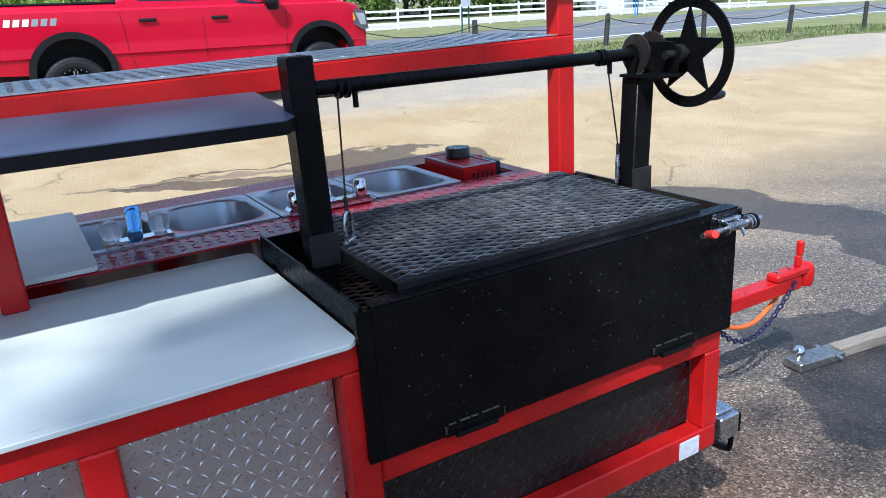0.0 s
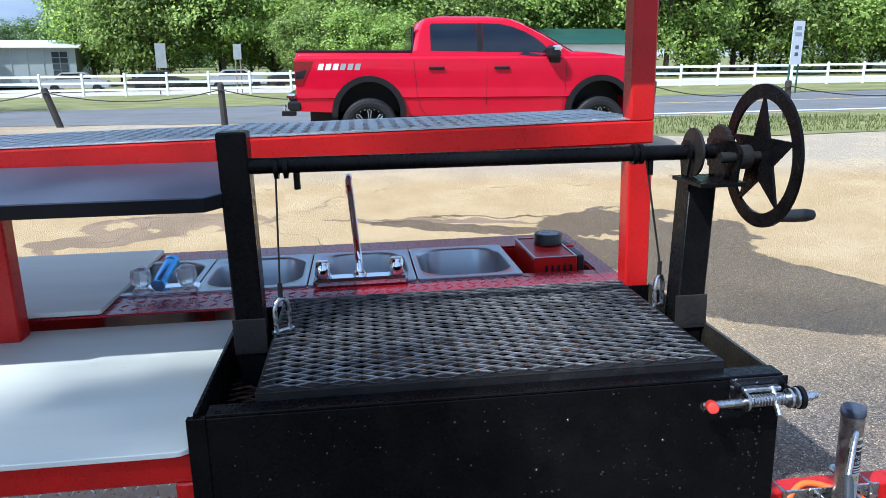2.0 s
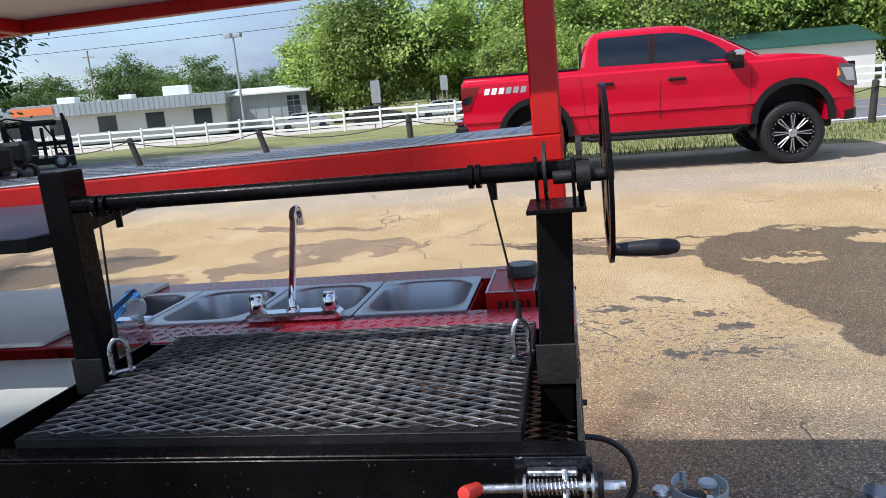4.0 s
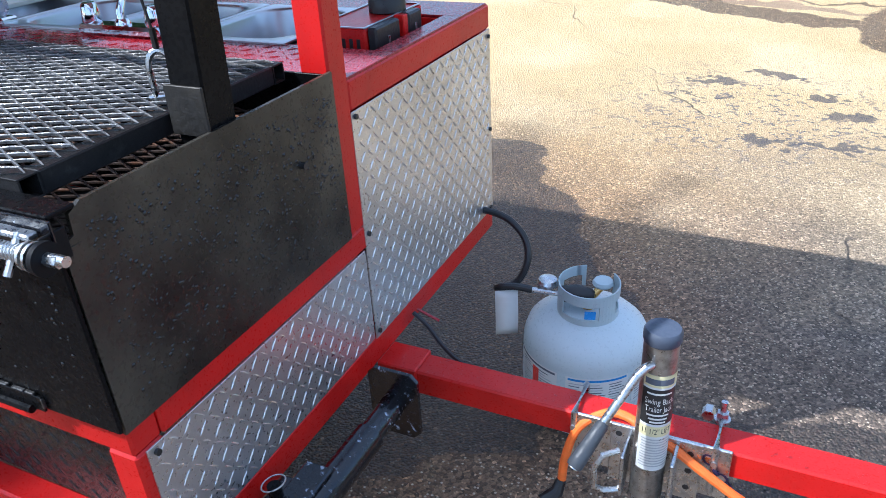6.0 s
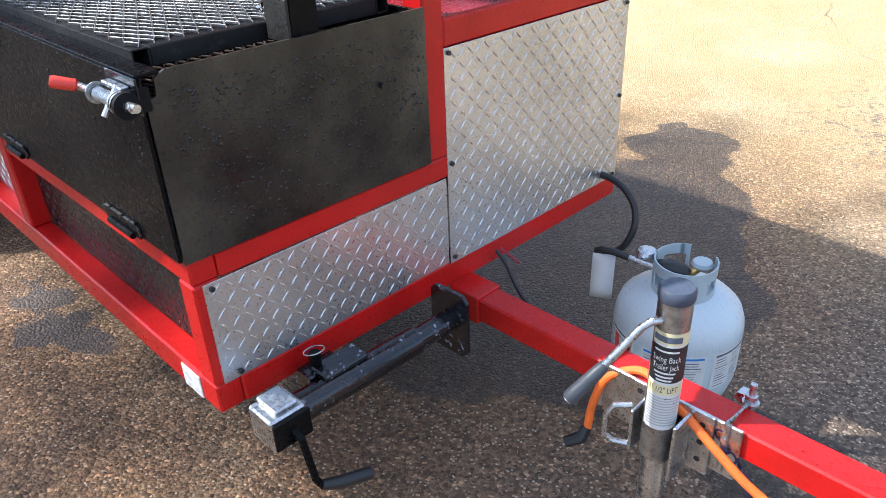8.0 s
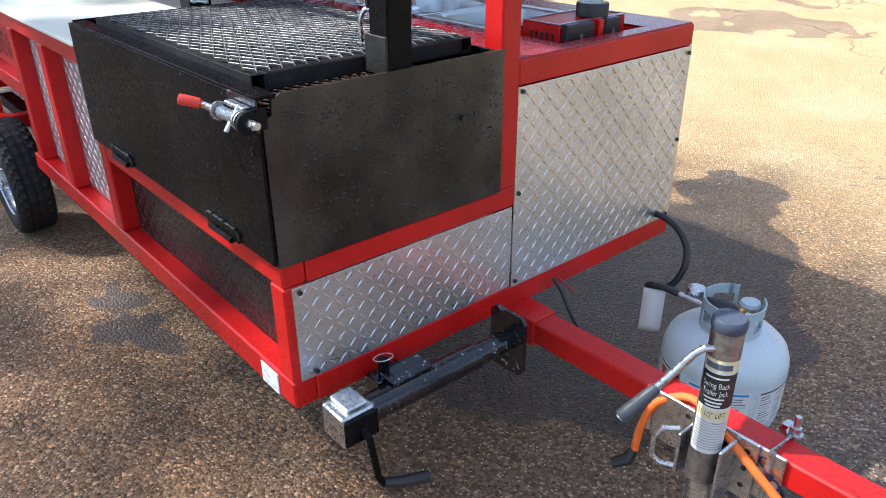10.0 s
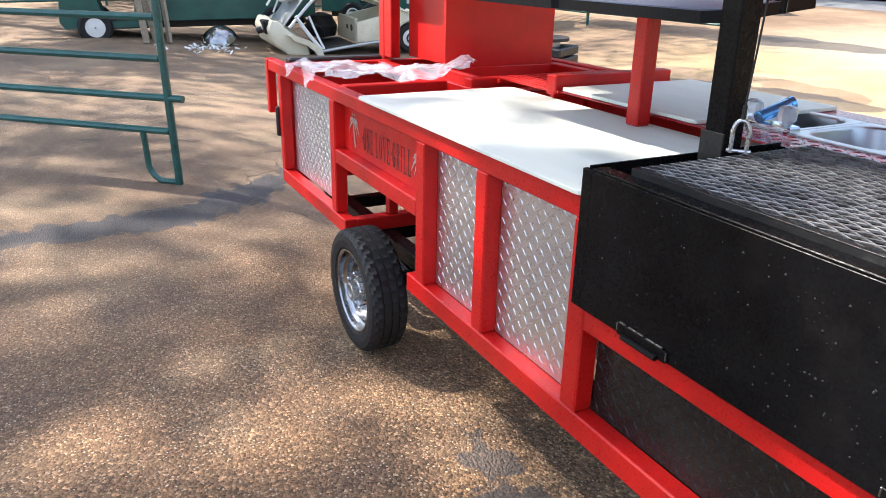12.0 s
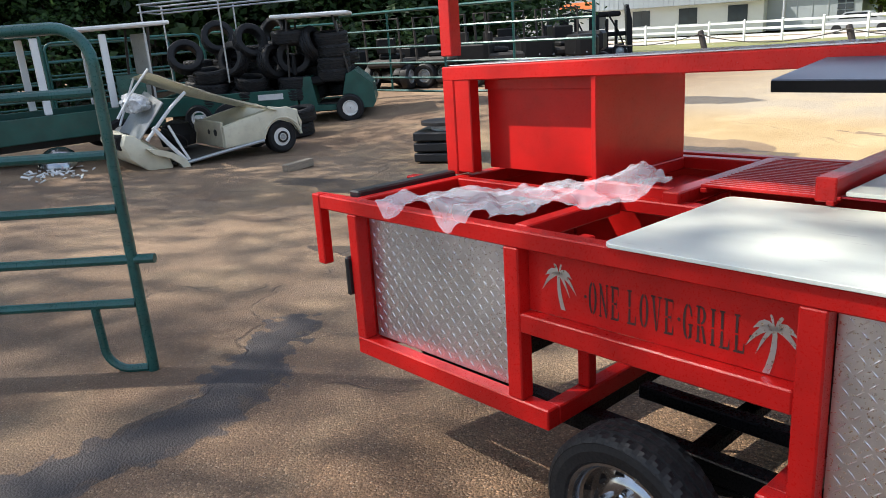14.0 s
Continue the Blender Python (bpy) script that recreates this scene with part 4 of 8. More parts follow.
def palm(cx, cz, s, flip=1):
    """A palm cut-out: a bowed trunk and seven drooping fronds."""
    bm = bmesh.new()
    y = NF + 0.0405

    def quad(pts):
        bm.faces.new([bm.verts.new((cx + s * u * flip, y, cz + s * v)) for u, v in pts])
    trunk = [(0.10 + 0.16 * (k / 6) * (k / 6 - 1.6), -0.55 + 0.72 * k / 6, 0.055 - 0.022 * k / 6) for k in range(7)]
    for (u0, v0, w0), (u1, v1, w1) in zip(trunk, trunk[1:]):
        quad([(u0 - w0, v0), (u0 + w0, v0), (u1 + w1, v1), (u1 - w1, v1)])
    hx, hz = trunk[-1][0], trunk[-1][1]
    for a, ln, droop in ((8, 0.42, 0.42), (38, 0.40, 0.30), (75, 0.30, 0.10), (112, 0.32, 0.12), (145, 0.40, 0.30), (176, 0.42, 0.42), (-30, 0.30, 0.30)):
        ca, sa = math.cos(radians(a)), math.sin(radians(a))
        rib = [(hx + ln * q * ca, hz + ln * q * sa - droop * q * q) for q in (0, 0.25, 0.5, 0.75, 1.0)]
        wide = (0.020, 0.055, 0.060, 0.045, 0.004)
        for k in range(4):
            quad([(rib[k][0], rib[k][1] + wide[k]), (rib[k + 1][0], rib[k + 1][1] + wide[k + 1]), (rib[k + 1][0], rib[k + 1][1] - wide[k + 1]), (rib[k][0], rib[k][1] - wide[k])])
    part("palm_cut_out", bm, ALU, sign, "palm tree cut-out", smooth=0)


palm(-2.372, 0.788, 0.135)
palm(-1.806, 0.772, 0.145, -1)


# ---- wheel ----
def tyre_mesh(radius, rim_r, width, axis="y", seg=108, deep=0.006):
    """One tyre with bulged walls, three grooves and notched shoulders."""
    h, dr = width / 2, radius - rim_r
    half = [(rim_r, 0.78), (rim_r + 0.07 * dr, 0.93), (rim_r + 0.12 * dr, 0.94), (rim_r + 0.15 * dr, 0.99), (rim_r + 0.5 * dr, 1.06), (rim_r + 0.74 * dr, 1.01), (rim_r + 0.77 * dr, 1.025), (radius - 0.16 * dr, 0.97),
            (radius - 0.07 * dr, 0.88), (radius - 0.02 * dr, 0.74), (radius, 0.50), (radius - deep, 0.47), (radius - deep, 0.40), (radius, 0.37), (radius, 0.07), (radius - deep, 0.05)]
    prof = [(r, -y * h) for r, y in half] + [(r, y * h) for r, y in half[::-1]]
    notch = {7, 8, 9, 10}
    n = len(prof)
    bm = lathe(bmesh.new(), prof, axis=axis, seg=seg, closed=True)
    bm.verts.ensure_lookup_table()
    for i in range(n):
        k = i if i < n // 2 else n - 1 - i
        cut = deep * 0.9 if k in notch else (deep * 0.55 if k in (13, 14) else 0)
        if not cut:
            continue
        for j in range(seg):
            if (j + (k if i < n // 2 else -k)) % 3 == 0:
                v = bm.verts[i * seg + j]
                a = 2 * math.pi * j / seg
                flat = Vector((math.cos(a), 0, -math.sin(a))) if axis == "y" else Vector((math.cos(a), math.sin(a), 0))
                v.co -= flat * cut
    return bm


def wheel(name, m, radius, rim_r, width, label, parent, rim_mat=RIM_CHROME, lugs=True, holes=8):
    w = new(name)
    w.parent = parent
    w.matrix_local = m
    if label:
        w["label"] = label
    h = width / 2
    # axis is local y, outer face towards -y
    part("tyre", tyre_mesh(radius, rim_r, width, "y", 108, 0.0072), RUBBER, w, "black treaded rubber tyre", 14)
    rim = lathe(bmesh.new(), [(rim_r + 0.002, -h * 0.70), (rim_r + 0.006, -h * 0.86), (rim_r + 0.004, -h * 0.93), (rim_r - 0.003, -h * 0.94), (rim_r - 0.008, -h * 0.86), (rim_r * 0.945, -h * 0.70), (rim_r * 0.93, -h * 0.52),
                              (rim_r * 0.90, -h * 0.44), (rim_r * 0.865, -h * 0.40), (rim_r * 0.85, -h * 0.10), (rim_r * 0.82, h * 0.0), (rim_r * 0.72, -h * 0.04), (rim_r * 0.64, -h * 0.16), (rim_r * 0.56, -h * 0.30),
                              (rim_r * 0.46, -h * 0.35), (rim_r * 0.33, -h * 0.33), (rim_r * 0.30, -h * 0.20), (rim_r * 0.29, h * 0.3)], axis="y", seg=48, cap=False)
    part("rim", rim, rim_mat, w, "polished dished rim" if rim_mat is RIM_CHROME else "")
    part("barrel", lathe(bmesh.new(), [(rim_r * 0.82, h * 0.02), (rim_r * 0.90, h * 0.5), (rim_r + 0.002, h * 0.80)], axis="y", seg=32, cap=False), ZINC, w)
    hub = lathe(bmesh.new(), [(rim_r * 0.285, -h * 0.1), (rim_r * 0.27, -h * 0.62), (rim_r * 0.22, -h * 0.66), (rim_r * 0.215, -h * 1.02), (rim_r * 0.19, -h * 1.06), (rim_r * 0.15, -h * 1.06), (rim_r * 0.145, -h * 1.0), (rim_r * 0.02, -h * 0.99)], axis="y", seg=28)
    part("hub", hub, ZINC, w, "dull grey hub cap")
    if lugs:
        for k in range(5):
            a = 2 * math.pi * k / 5 + 0.3
            p = Vector((rim_r * 0.44 * math.cos(a), -h * 0.34, rim_r * 0.44 * math.sin(a)))
            nut = rod(bmesh.new(), p, p + Vector((0, -0.020, 0)), 0.0105, 6)
            lathe(nut, [(0.0085, -0.020), (0.0075, -0.027), (0.003, -0.031)], p, "y", 10)
            part("lug_nut", nut, CHROME, w)
    for k in range(holes):
        a = 2 * math.pi * k / holes
        mm = Matrix.Rotation(a, 4, "Y") @ Matrix.Translation((rim_r * 0.665, -h * 0.105, 0)) @ Matrix.Rotation(radians(-32), 4, "Z") @ Matrix.Diagonal((0.75, 1, 1.25, 1))
        bm = rod(bmesh.new(), (0, 0.010, 0), (0, -0.006, 0), rim_r * 0.075, 14)
        bmesh.ops.transform(bm, matrix=mm, verts=bm.verts)
        part("rim_hole", bm, PLASTIC, w)
    return w


wheel("wheel", TRAILER.inverted() @ pose(-2.110, -0.045, 0.214), 0.226, 0.150, 0.130, "black trailer tyre on a polished steel rim", trailer, holes=10)
wheel("wheel", TRAILER.inverted() @ pose(-2.110, 1.22, 0.130, 0, 0, 180), 0.226, 0.150, 0.130, "black trailer tyre on the hidden side", trailer, holes=10)


# ---- firebox, grate and crank lift ----
firebox = thing("firebox", TRAILER, "black steel open-top charcoal firebox with hinged front", "grill")
bx("front_door", firebox, BLACK, -0.912, 0.012, -0.045, -0.039, 0.690, 0.985, 0.0015, "matt black steel drop door")
bx("door_flange", firebox, BLACK, -0.912, 0.014, -0.045, -0.008, 0.9855, 0.991, 0.0015)
bx("corner_post", firebox, BLACK, -0.942, -0.9125, -0.044, -0.0312, 0.690, 0.985, 0.001)
bm = prism(bmesh.new(), [(-0.036, 0.682), (0.508, 0.682), (0.508, 0.989), (0.002, 0.989), (-0.016, 0.980), (-0.018, 0.955), (-0.036, 0.950)], "x", 0.004, 0.010)
part("side_wall", bm, OILED, firebox, "bare dark oiled steel side sheet with water beads", 20)
bx("side_wall", firebox, BLACK, -0.932, -0.926, -0.036, 0.508, 0.690, 0.992, 0.001)
bx("back_wall", firebox, BLACK, -0.932, 0.004, 0.500, 0.506, 0.690, 0.985, 0.001)
bx("floor_plate", firebox, SOOT, -0.932, 0.004, -0.036, 0.500, 0.684, 0.689, 0.001)
bx("corner_strap", firebox, OILED, 0.0102, 0.0115, -0.036, -0.012, 0.690, 0.945, 0.0003)
for hx in (-0.787, -0.247):
    h = bx("hinge", firebox, BLACK, hx, hx + 0.133, -0.050, -0.046, 0.690, 0.714, 0.001, "welded strap hinge")
    for k in range(5):
        bx("bare_weld", h, WELD, hx + 0.006 + k * 0.025, hx + 0.022 + k * 0.025 + 0.006 * (k % 2), -0.0512, -0.0462, 0.7158, 0.7182, 0.0006)
    bx("bare_weld", h, WELD, hx - 0.0015, hx + 0.0015, -0.0508, -0.0462, 0.698, 0.714, 0.0006)
    bx("bare_weld", h, WELD, hx + 0.1315, hx + 0.1345, -0.0508, -0.0462, 0.696, 0.712, 0.0006)
    part("hinge_pin", rod(bmesh.new(), (hx + 0.02, -0.053, 0.692), (hx + 0.113, -0.053, 0.692), 0.006, 8), BLACK, h)
part("bolt", rod(bmesh.new(), (0.009, 0.392, 0.872), (0.020, 0.392, 0.872), 0.006, 8), PLASTIC, firebox)
part("bolt", rod(bmesh.new(), (0.009, 0.43, 0.872), (0.012, 0.43, 0.872), 0.004, 8), PLASTIC, firebox)


def expanded(bm, x0, x1, y0, y1, z, cell_x, cell_y, thick, warp=0.0, open_part=0.86):
    """Expanded-metal mesh: staggered lozenges, each with a rounded opening and rolled edges."""
    nx, ny = round((x1 - x0) / cell_x), round((y1 - y0) / cell_y)
    px, py = (x1 - x0) / nx, (y1 - y0) / ny
    rim = [(1, 0), (0.5, 0.5), (0, 1), (-0.5, 0.5), (-1, 0), (-0.5, -0.5), (0, -1), (0.5, -0.5)]
    hole = [(0.86, 0), (0.5 * open_part + 0.01, 0.5 * open_part), (0, 0.83), (-0.5 * open_part - 0.01, 0.5 * open_part), (-0.86, 0), (-0.5 * open_part - 0.01, -0.5 * open_part), (0, -0.83), (0.5 * open_part + 0.01, -0.5 * open_part)]
    for j in range(2 * ny - 1):
        odd = j % 2
        for i in range(nx - odd):
            cx, cy = x0 + (i + 0.5 + 0.5 * odd) * px, y0 + (j + 1) * py / 2
            zz = z + warp * noise.noise((cx * 3, cy * 3, 0))
            outer = [bm.verts.new((cx + u * px / 2, cy + v * py / 2, zz + (0.0009 if k % 2 else 0))) for k, (u, v) in enumerate(rim)]
            inner = [bm.verts.new((cx + u * px / 2, cy + v * py / 2, zz - 0.0006)) for u, v in hole]
            under = [bm.verts.new((p.co.x, p.co.y, zz - thick)) for p in inner]
            for k in range(8):
                q = (k + 1) % 8
                bm.faces.new((outer[k], outer[q], inner[q], inner[k]))
                bm.faces.new((inner[k], inner[q], under[q], under[k]))
    return bm


grate = thing("cooking_grate", TRAILER, "dark expanded-metal cooking grate in a square-tube frame", "grate")
GX0, GX1, GY0, GY1, GZ = -0.842, -0.070, -0.008, 0.490, 1.005
part("grate_mesh", expanded(bmesh.new(), GX0 + 0.004, GX1 - 0.004, GY0 + 0.004, GY1 - 0.004, GZ + 0.0015, 0.0530, 0.0240, 0.0040, 0.001), GRATE, grate, "worn grey expanded metal", 25)
for y0, y1 in ((GY0, GY0 + 0.028), (GY1 - 0.028, GY1)):
    bm = bmesh.new()
    box(bm, GX0, GX1, y0, y1, GZ - 0.003, GZ - 0.0005, 0.0006)
    box(bm, GX0, GX1, y0, y1, GZ - 0.031, GZ - 0.0285, 0.0006)
    box(bm, GX0, GX1, y0, y0 + 0.0025, GZ - 0.0284, GZ - 0.0031, 0)
    box(bm, GX0, GX1, y1 - 0.0025, y1, GZ - 0.0284, GZ - 0.0031, 0)
    part("frame_tube", bm, GRATE_FRAME, grate)
for x0 in (GX0, GX1 - 0.028):
    part("frame_tube", box(bmesh.new(), x0, x0 + 0.028, GY0 + 0.0285, GY1 - 0.0285, GZ - 0.031, GZ - 0.0005, 0.002), GRATE_FRAME, grate)

coal = thing("coal_grate", TRAILER, "rusty expanded-metal coal grate low in the firebox", "grate")
part("grate_mesh", expanded(bmesh.new(), -0.924, 0.0, -0.03, 0.495, 0.915, 0.053, 0.0240, 0.003, 0.004, 0.84), COAL_RUST, coal, "brown rusty mesh", 0)
for xx in (-0.90, -0.45, -0.03):
    part("support_bar", box(bmesh.new(), xx, xx + 0.02, -0.032, 0.497, 0.888, 0.906, 0.002), SOOT, coal)

lift = thing("crank_lift", TRAILER, "black steel crank lift with star handwheel and cables", "winch")


def lift_post(x0, x1, y0, top, lean):
    """A square-tube upright that leans a little along x above its foot plate."""
    skew = Matrix.Identity(4)
    skew[0][2], skew[0][3] = lean, -lean * 1.0
    p = bx("upright", lift, BLACK, x0, x1, y0, y0 + 0.056, 0.70, top, 0.003, "black square-tube upright", skew)
    bx("foot_plate", p, SOOT, x0 - 0.004, x1 + 0.004, y0 - 0.006, y0 - 0.001, 0.980, 1.048, 0.001)
    return p


lift_post(-0.906, -0.853, 0.236, 1.392, -0.012)
lift_post(-0.053, 0.003, 0.222, 1.270, 0.045)
part("shaft", rod(bmesh.new(), (-0.87, 0.252, 1.330), (0.045, 0.249, 1.325), 0.0145, 18), BLACK, lift, "black round winding shaft")
for xx in (-0.81, -0.793, -0.142, -0.130):
    part("collar", lathe(bmesh.new(), [(0.0145, -0.004), (0.0195, -0.004), (0.0195, 0.004), (0.0145, 0.004)], (xx, 0.249, 1.325), "x", 18, True), BLACK, lift)
for xx in (-0.775, -0.108):
    part("cable_peg", rod(bmesh.new(), (xx, 0.249, 1.315), (xx, 0.249, 1.285), 0.006, 8), BLACK, lift)


def disc(name, x, r, t, holes, mat, label, cy=0.249, cz=1.325, teeth=0):
    bm = bmesh.new()
    k = 48
    out = []
    for j in range(k):
        a = 2 * math.pi * j / k
        rr = r + (0.004 if teeth and j % 2 else 0)
        out.append((cy + rr * math.cos(a), cz + rr * math.sin(a)))
    prism(bm, out, "x", x, x + t)
    ob = part(name, bm, mat, lift, label)
    for h in range(holes):
        a = 2 * math.pi * h / holes + 0.5
        yy, zz = cy + r * 0.62 * math.cos(a), cz + r * 0.62 * math.sin(a)
        part("hole", rod(bmesh.new(), (x - 0.0006, yy, zz), (x + t + 0.0006, yy, zz), r * 0.14, 12), PLASTIC, ob)
    return ob


disc("flange_disc", -0.026, 0.046, 0.005, 5, SOOT, "drilled steel disc")
disc("gear", 0.026, 0.047, 0.009, 0, SOOT, "dark toothed gear", teeth=1)
bx("bearing_bracket", lift, BLACK, -0.052, 0.036, 0.150, 0.275, 1.2705, 1.278, 0.001)
part("bearing_plate", prism(bmesh.new(), [(0.238, 1.2785), (0.260, 1.2785)] + [(0.249 + 0.024 * math.cos(a), 1.325 + 0.024 * math.sin(a)) for a in np.linspace(-0.5, math.pi + 0.5, 12)], "x", -0.040, -0.035), BLACK, lift, "rounded bearing lug")
part("bearing_plate", prism(bmesh.new(), [(0.156, 1.2785), (0.262, 1.2785), (0.268, 1.33), (0.250, 1.35), (0.170, 1.35), (0.150, 1.33)], "x", 0.017, 0.022), BLACK, lift, "rounded bearing lug")
part("pinion", rod(bmesh.new(), (0.024, 0.168, 1.322), (0.044, 0.168, 1.322), 0.022, 14), SOOT, lift)
part("wheel_axle", rod(bmesh.new(), (-0.010, 0.168, 1.322), (0.078, 0.168, 1.322), 0.010, 12), SOOT, lift)

# star handwheel, standing across the shaft
HWX, HWY, HWZ, HWR = 0.064, 0.166, 1.322, 0.130
bm = bmesh.new()
k = 64
ro, ri = HWR, HWR * 0.80
ring_pts = []
for x in (HWX, HWX + 0.006):
    ring_pts.append([[bm.verts.new((x, HWY + r * math.cos(2 * math.pi * j / k), HWZ + r * math.sin(2 * math.pi * j / k))) for j in range(k)] for r in (ro, ri)])
for j in range(k):
    j2 = (j + 1) % k
    (ao, ai), (co, ci) = ring_pts
    bm.faces.new((ao[j], ao[j2], ai[j2], ai[j])), bm.faces.new((co[j], ci[j], ci[j2], co[j2]))
    bm.faces.new((ao[j], co[j], co[j2], ao[j2])), bm.faces.new((ai[j], ai[j2], ci[j2], ci[j]))
handwheel = part("handwheel", bm, BLACK, lift, "flat black steel ring")
star = []
for j in range(10):
    a = math.pi / 2 + math.pi * j / 5
    rr = HWR * 0.84 if j % 2 == 0 else HWR * 0.335
    star.append((HWY + rr * math.cos(a), HWZ + rr * math.sin(a)))
part("star", prism(bmesh.new(), star, "x", HWX + 0.0005, HWX + 0.0055), BLACK, handwheel, "five-pointed star spoke plate", 0)
hy, hz = HWY - HWR * 0.25, HWZ - HWR * 0.82
part("crank_handle", lathe(bmesh.new(), [(0.004, 0.0), (0.009, 0.002), (0.010, 0.02), (0.012, 0.05), (0.012, 0.075), (0.009, 0.088), (0.004, 0.092)], (HWX + 0.006, hy, hz), "x", 14), PLASTIC, handwheel, "black plastic grip")


def cable(x, top, low):
    c = part("cable", pipe(bmesh.new(), [(x, 0.249, 1.322), (x + top, 0.245, low)], 0.0020, 6), SOOT, lift, "thin steel cable")
    part("sleeve", rod(bmesh.new(), (x + top, 0.245, low + 0.005), (x + top, 0.245, low - 0.022), 0.0045, 8), SOOT, c)
    def at(u, z):
        return (x + top + 0.75 * u, 0.245 + 0.62 * u, z)
    pts = [at(-0.015, low - 0.090)] + [at(-0.016 * math.cos(a), low - 0.050 + 0.026 * math.sin(a)) for a in np.linspace(-0.2, math.pi + 0.2, 11)] + [at(0.015, low - 0.090)]
    part("shackle", pipe(bmesh.new(), pts, 0.0045, 8), ZINC, c, "zinc U shackle")
    part("shackle_pin", rod(bmesh.new(), at(-0.024, low - 0.086), at(0.024, low - 0.086), 0.004, 8), ZINC, c)
    return c


cable(-0.812, -0.008, 1.105)
cable(-0.118, 0.036, 1.108)

# door latch
latch = thing("spring_latch", TRAILER @ Matrix.Translation((0.026, 0, 0.010)), "zinc spring-bolt latch with red grip on the firebox door", "latch")
bx("bracket", latch, BLACK_WET_GLINTS, -0.105, -0.005, -0.049, -0.0455, 0.925, 0.978, 0.001)
part("bolt_rod", rod(bmesh.new(), (-0.165, -0.075, 0.948), (0.034, -0.069, 0.950), 0.0062, 12), ZINC, latch)
part("grip", lathe(bmesh.new(), [(0.0065, 0), (0.0092, 0.003), (0.0098, 0.032), (0.0085, 0.037), (0.004, 0.038)], (0, 0, 0), "z", 16), RED_GRIP, latch, "bright red rubber grip").matrix_local = Matrix.Translation((-0.150, -0.0755, 0.949)) @ Euler((radians(62), radians(-50), 0)).to_matrix().to_4x4()
coil = [(-0.085 + 0.062 * i / 96, -0.072 + 0.0095 * math.cos(i * 0.78), 0.949 + 0.0095 * math.sin(i * 0.78)) for i in range(97)]
part("spring", pipe(bmesh.new(), coil, 0.0014, 5), ZINC, latch, "coiled steel spring")
for xx, rr in ((-0.092, 0.016), (-0.018, 0.016), (-0.008, 0.017)):
    part("washer", rod(bmesh.new(), (xx, -0.072, 0.949), (xx + 0.004, -0.072, 0.949), rr, 18), ZINC, latch)
bx("saddle", latch, ZINC, -0.088, -0.024, -0.064, -0.0495, 0.958, 0.966, 0.002, "worn galvanised saddle")
part("keeper", rod(bmesh.new(), (0.000, -0.070, 0.948), (0.007, -0.070, 0.948), 0.019, 24), SLATE_EDGE, latch, "black round keeper washer")
part("bolt_head", rod(bmesh.new(), (0.007, -0.070, 0.948), (0.026, -0.070, 0.949), 0.0075, 6), ZINC, latch)
bx("keeper_bracket", latch, SLATE_EDGE, -0.012, -0.008, -0.062, -0.030, 0.928, 0.964, 0.001, "black angle bracket")
part("stop_pin", rod(bmesh.new(), (-0.040, -0.088, 0.928), (-0.040, -0.060, 0.966), 0.0045, 8), ZINC, latch)

# ---- boards, pans, taps ----
def board(name, x0, x1, y0, y1, z0, z1, mat, r=0.02, m=TRAILER):
    """A rounded-corner board lying flat."""
    bm = bmesh.new()
    out = []
    for cx, cy, a0 in ((x1 - r, y1 - r, 0), (x0 + r, y1 - r, 90), (x0 + r, y0 + r, 180), (x1 - r, y0 + r, 270)):
        out += [(cx + r * math.cos(radians(a0 + 22.5 * i)), cy + r * math.sin(radians(a0 + 22.5 * i))) for i in range(5)]
    prism(bm, out, "z", z0, z1)
    edges = [e for e in bm.edges if abs(e.verts[0].co.z - e.verts[1].co.z) < 1e-6]
    bmesh.ops.bevel(bm, geom=edges, offset=0.0015, segments=1, affect="EDGES", profile=0.5)
    ob = new(name, make_mesh(bm, name, mat, 0))
    ob.matrix_world = m
    return ob


b1 = board("cutting_board", -2.200, -0.936, NF - 0.014, 0.586, 0.924, 0.934, BOARD, 0.03)
tagged(b1, "long white plastic cutting board with knife scratches on the counter", "cutting board")
b2 = board("cutting_board", -1.890, -1.268, 0.590, 1.190, DZ + 0.001, DZ + 0.013, BOARD, 0.012)
tagged(b2, "white plastic cutting board covering a sink pan", "cutting board")


def folding_shelf(x0, x1, y0, label, clip):
    """A flat board on a black-edged core, one near corner clipped off."""
    sag = Matrix.Translation((-0.9, y0, 1.281)) @ Matrix.Rotation(radians(0.3), 4, "Y") @ Matrix.Rotation(radians(6.0), 4, "X") @ Matrix.Translation((0.9, -y0, -1.285))
    sh = thing("folding_shelf", TRAILER @ sag, label, "shelf", "folding shelves")

    def outline(d):
        return [(x0 + d, y0 + d), (x1 - clip - d * 0.4, y0 + d), (x1 - d, y0 + clip + d * 0.4), (x1 - d, 0.500 - d), (x0 + d, 0.500 - d)]
    part("core", prism(bmesh.new(), outline(0), "z", 1.260, 1.2845), SLATE_EDGE, sh, "black board edge", 0)
    part("top_sheet", prism(bmesh.new(), outline(0.001), "z", 1.2848, 1.2875), SLATE, sh, "smooth slate top", 0)
    return sh


folding_shelf(-1.415, -0.900, 0.208, "slate-coloured folding shelf board with black edge under the beam", 0.035)
folding_shelf(-1.925, -1.4165, 0.196, "longer slate-coloured folding shelf board with black edge", 0.014)


